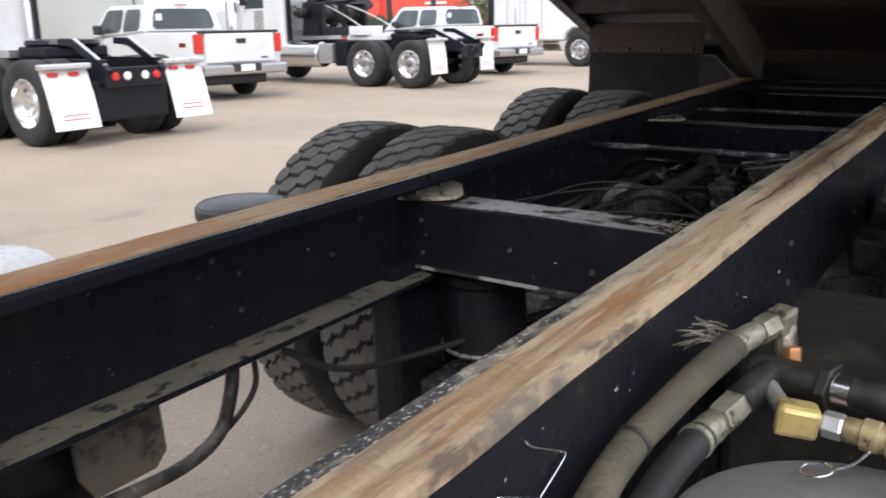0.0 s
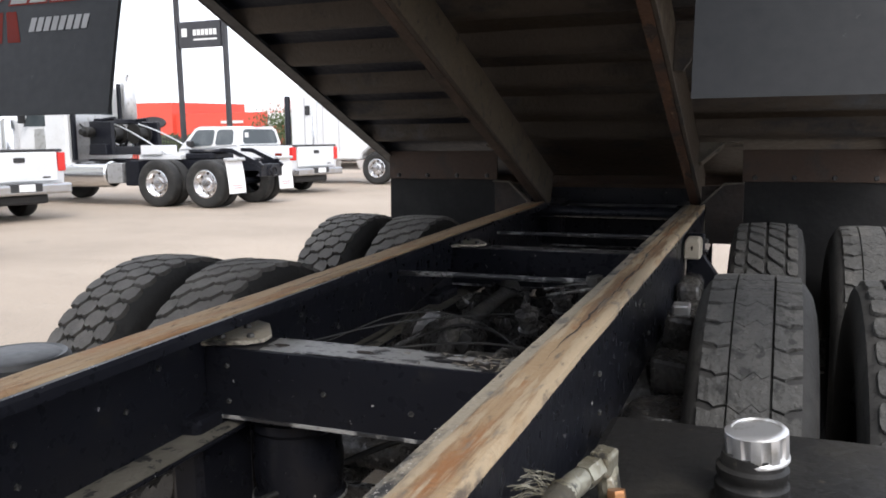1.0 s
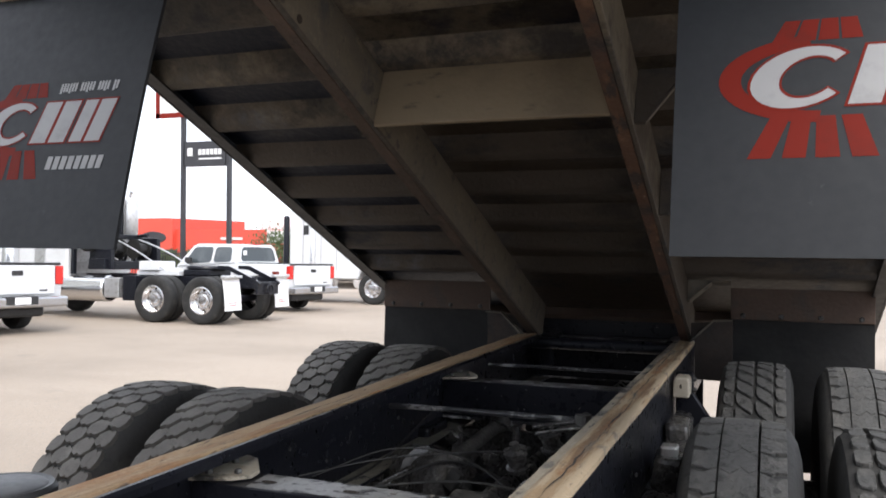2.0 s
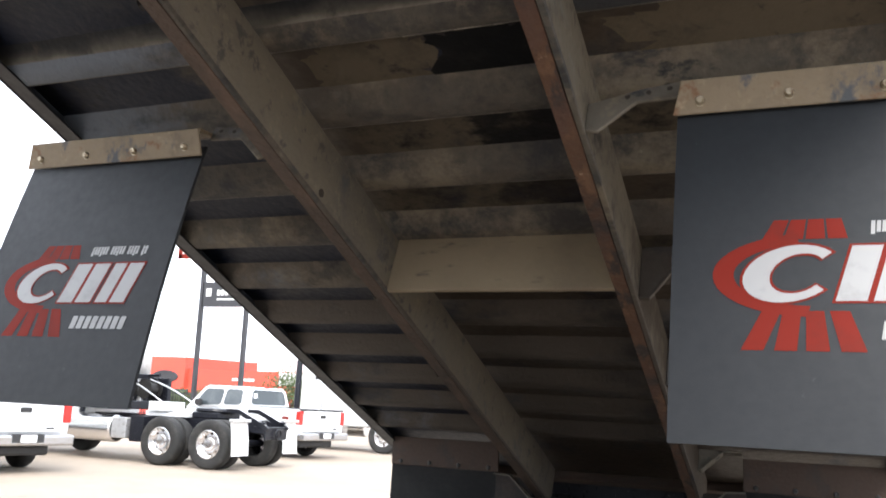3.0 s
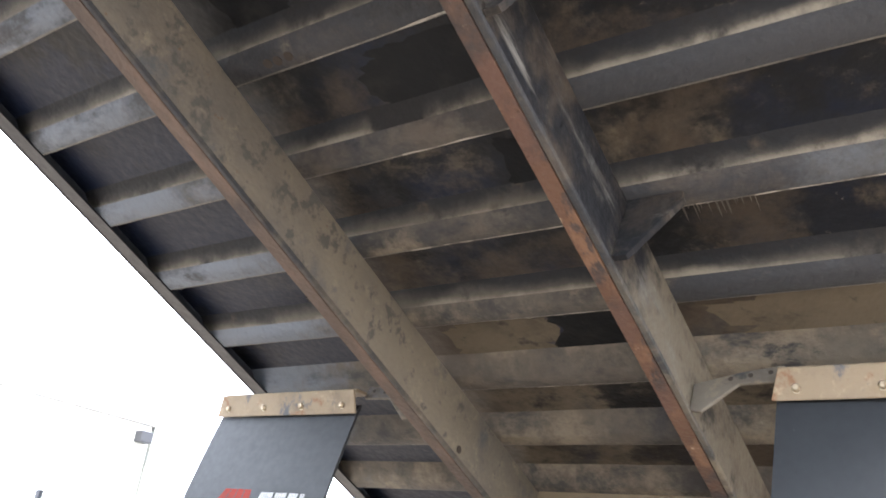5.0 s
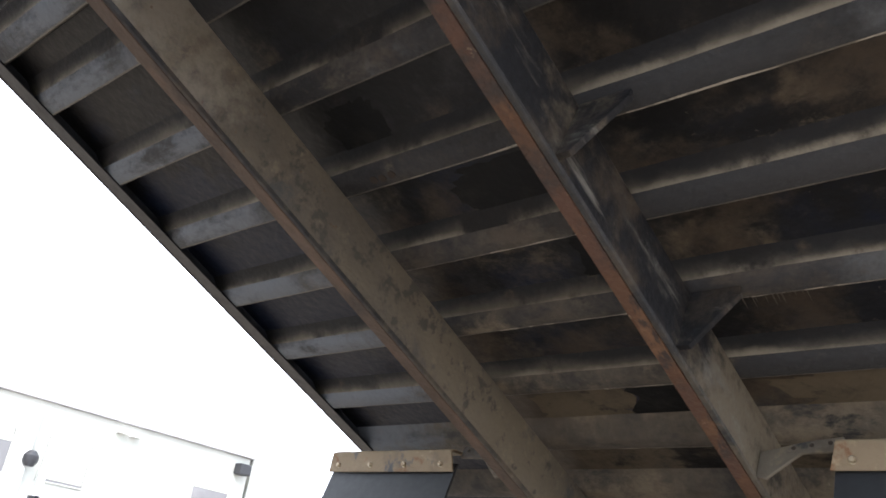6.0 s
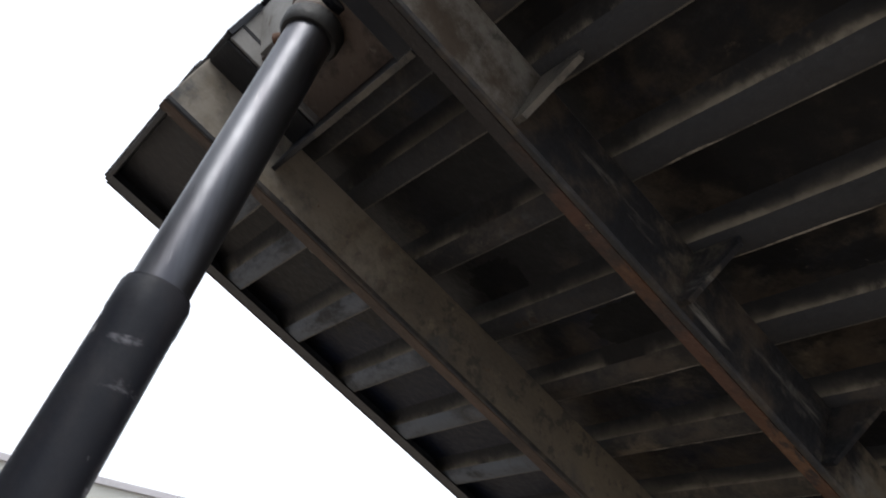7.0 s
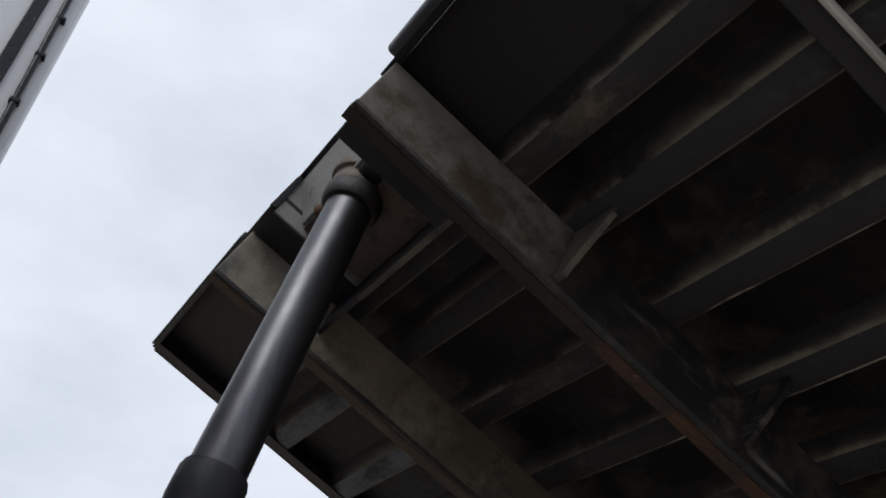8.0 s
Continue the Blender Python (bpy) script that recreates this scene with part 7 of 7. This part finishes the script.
tractor_e = tractor(slope_pose(-17.1, 27.0, 0), "white highway tractor with polished wheels seen side on")
part("sleeper_box", box(bmesh.new(), 2.35, 3.34, -1.04, 1.04, 0.98, 3.3, 0.05), M_white_paint, tractor_e)
part("exhaust_pipe", lathe(bmesh.new(), [(0.0, 0.9), (0.09, 0.9), (0.10, 1.0), (0.10, 2.9), (0.08, 2.95), (0.0, 2.95)], pose(2.2, -1.0, 0), 18), M_frame, tractor_e, smooth=True)
for x in (2.9, 3.6, 4.2):
    part("panel_seam", box(bmesh.new(), x - 0.012, x + 0.012, -1.072, -1.062, 1.1, 2.9), M_trim, tractor_e)
part("sleeper_vent", box(bmesh.new(), 2.9, 3.1, -1.06, -1.042, 2.3, 2.62, 0.01), M_black_plastic, tractor_e)

# ---------------------------------------------------------------- buildings and signs
shop = thing("shop_building", "long pale metal-clad shop with square windows", "building", pose(-17.6, 0, ground_z(0, 8)))
part("wall", box(bmesh.new(), -9.0, 0.0, -26, 14.0, -0.8, 5.07), M_wall_grey, shop)
part("roof_trim", box(bmesh.new(), -9.1, 0.10, -26.1, 14.1, 5.075, 5.23, 0.02), M_trim, shop)
for y in (-9.6, -7.8, -3.9, -2.1, 1.75, 3.55, 7.38, 9.17, 13.0):
    w = new("window")
    w.parent, w.matrix_basis = shop, pose(0.0, y, 0)
    part("pane", box(bmesh.new(), 0.002, 0.02, -0.52, 0.52, 3.45, 4.36), M_winglass, w)
    part("blind", box(bmesh.new(), 0.021, 0.028, -0.5, 0.5, 4.08 if y not in (9.17, -2.1) else 3.5, 4.355), M_blind, w)
    fr = bmesh.new()
    box(fr, 0.0, 0.035, -0.545, 0.545, 4.36, 4.385)
    box(fr, 0.0, 0.035, -0.545, 0.545, 3.425, 3.45)
    box(fr, 0.0, 0.035, -0.545, -0.52, 3.45, 4.36)
    box(fr, 0.0, 0.035, 0.52, 0.545, 3.45, 4.36)
    part("window_frame", fr, M_wall_grey, w)
part("downspout", box(bmesh.new(), 0.01, 0.13, 8.17, 8.31, -0.7, 4.95, 0.02), M_white_wall, shop)
lamp = bmesh.new()
box(lamp, 0.0, 0.2, 10.1, 10.35, 4.82, 4.92, 0.02)
box(lamp, 0.0, 0.2, 10.45, 10.7, 4.80, 4.90, 0.02)
part("wall_lamp", lamp, M_lens, shop)
part("flood_lamp", box(bmesh.new(), 0.0, 0.3, 13.55, 13.9, 4.60, 4.88, 0.03), M_sign_dark, shop)
part("vent_cap", lathe(bmesh.new(), [(0.0, 0.0), (0.1, 0.0), (0.16, 0.1), (0.16, 0.22), (0.08, 0.32), (0.0, 0.32)], pose(0.25, 8.3, 3.65), 16), M_sign_dark, shop, smooth=True)
annex = thing("end_parapet", "pale parapet wall with two stay cables above the shop roof", "wall", pose(-17.6, 14.105, ground_z(0, 14)))
part("wall", box(bmesh.new(), -9.0, 0.0, 0.0, 0.25, -0.6, 6.60, 0.01), M_wall_grey, annex)
for y in (-1.15, -2.15):
    part("stay_cable", tube(bmesh.new(), [(0.0, 0.0, 6.57), (0.0, y, 5.33)], 0.024, 6), M_trim, annex)

red_b = thing("red_showroom", "low red-clad showroom with a white upper wall", "building", pose(-36, 50, -0.9))
part("wall", box(bmesh.new(), -7, 12, 0, 8, 0, 3.35), M_red_wall, red_b)
part("tower", box(bmesh.new(), -7.5, -3.05, -0.4, 8.4, 0, 4.15), M_red_wall, red_b)
part("roof_unit", box(bmesh.new(), 2, 4, 3, 5, 3.35, 4.3, 0.05), M_white_wall, red_b)
part("roof_unit", box(bmesh.new(), 6.5, 8.2, 3, 5, 3.35, 4.1, 0.05), M_white_wall, red_b)
part("sign_oval", lathe(bmesh.new(), [(0.0, 0.06), (1.0, 0.06), (1.05, 0.0), (0.0, 0.0)], pose(-4.75, -0.41, 2.75, 90, 0, 0) @ Matrix.Diagonal((1.1, 0.42, 1, 1)), 24), M_sign_dark, red_b)
part("sign_board", box(bmesh.new(), 4.6, 8.2, -0.06, -0.002, 2.4, 3.3), M_white_wall, red_b)
part("sign_board", box(bmesh.new(), 0.8, 2.6, -0.06, -0.002, 2.62, 2.80), M_white_wall, red_b)
for x in (-6, -3.5, 1, 4, 7, 10):
    part("shop_window", box(bmesh.new(), x - 0.9, x + 0.9, -0.46 if x < -3.05 else -0.06, -0.402 if x < -3.05 else -0.002, 0.5, 1.9), M_glass, red_b)
sign = thing("pylon_sign", "tall two-post sign with a dark panel and white board", "sign", pose(-25.8, 36, ground_z(0, 36)))
for x in (-1.45, 1.35):
    part("post", box(bmesh.new(), x - 0.09, x + 0.09, -0.12, 0.12, 0, 8.6, 0.01), M_sign_dark, sign)
pn = part("dark_panel", box(bmesh.new(), -1.28, 1.18, -0.14, 0.14, 6.05, 7.30, 0.02), M_sign_dark, sign)
for i in range(6):
    part("white_bar", box(bmesh.new(), -0.42 + 0.24 * i, -0.23 + 0.24 * i, -0.15, -0.141, 6.62, 6.90), M_white_wall, pn)
part("white_bar", box(bmesh.new(), -0.40, 0.98, -0.15, -0.141, 6.38, 6.46), M_white_wall, pn)
part("white_square", box(bmesh.new(), -1.10, -0.78, -0.15, -0.141, 6.58, 6.98), M_white_wall, pn)
bd = part("top_board", box(bmesh.new(), -3.0, 2.6, -0.2, 0.2, 8.6, 11.2, 0.03), M_white_wall, sign)
fr = bmesh.new()
for a in ((-3.0, 2.6, 8.55, 8.8), (-3.0, 2.6, 11.0, 11.25), (-3.05, -2.8, 8.55, 11.25), (2.4, 2.65, 8.55, 11.25)):
    box(fr, a[0], a[1], -0.22, -0.201, a[2], a[3])
for i in range(5):
    box(fr, -1.6 + 0.45 * i, -1.3 + 0.45 * i, -0.215, -0.201, 9.0, 10.6)
part("red_frame", fr, M_logo_red, bd)

fence = thing("bar_fence", "dark steel bar fence in front of the showroom", "fence", pose(-34, 44, ground_z(0, 44)))
rl = bmesh.new()
box(rl, -6, 8, -0.03, 0.03, 1.6, 1.66)
box(rl, -6, 8, -0.03, 0.03, 0.3, 0.36)
part("rails", rl, M_sign_dark, fence)
pk = part("picket", box(bmesh.new(), -0.02, 0.02, -0.02, 0.02, 0, 1.8), M_sign_dark, fence, at=pose(-6, 0, 0))
for i in range(1, 70):
    again(pk, pose(-6 + 0.2 * i, 0, 0))


def tree(x, y, h, seed, label):
    rnd = random.Random(seed)
    t = thing("tree", label, "tree", pose(x, y, ground_z(x, y)), "far trees")
    tr = tube(bmesh.new(), [(0, 0, 0), (0.03, 0.02, h * 0.3), (-0.04, 0.05, h * 0.6)], [0.12, 0.09, 0.05], 8)
    tips = []
    for i in range(9):
        a, r, z = rnd.uniform(0, 6.28), rnd.uniform(0.15, 0.32) * h, rnd.uniform(0.45, 0.95) * h
        tip = (r * math.cos(a), r * math.sin(a), z)
        tube(tr, [(0, 0, h * 0.3), (tip[0] * 0.5, tip[1] * 0.5, (z + h * 0.3) / 2), tip], [0.05, 0.03, 0.012], 5)
        tips.append(tip)
    part("trunk", tr, M_bark, t)
    lv = bmesh.new()
    for tip in tips:
        for i in range(240):
            c = Vector(tip) + Vector((rnd.gauss(0, 0.14), rnd.gauss(0, 0.14), rnd.gauss(0, 0.12))) * h
            q = Euler((rnd.uniform(0, 6), rnd.uniform(0, 6), rnd.uniform(0, 6))).to_matrix()
            s = rnd.uniform(0.05, 0.11)
            lv.faces.new([lv.verts.new(c + q @ Vector(p)) for p in ((-s, 0, 0), (0, -s * 0.5, 0.01), (s, 0, 0), (0, s * 0.5, 0.01))])
    part("crown", lv, M_leaf, t)


tree(-24.2, 40, 2.9, 3, "small green tree beside the lot")
tree(-36.6, 46, 1.7, 7, "low green shrub by the fence")
tree(-35.4, 46.2, 1.6, 8, "low green shrub by the fence")
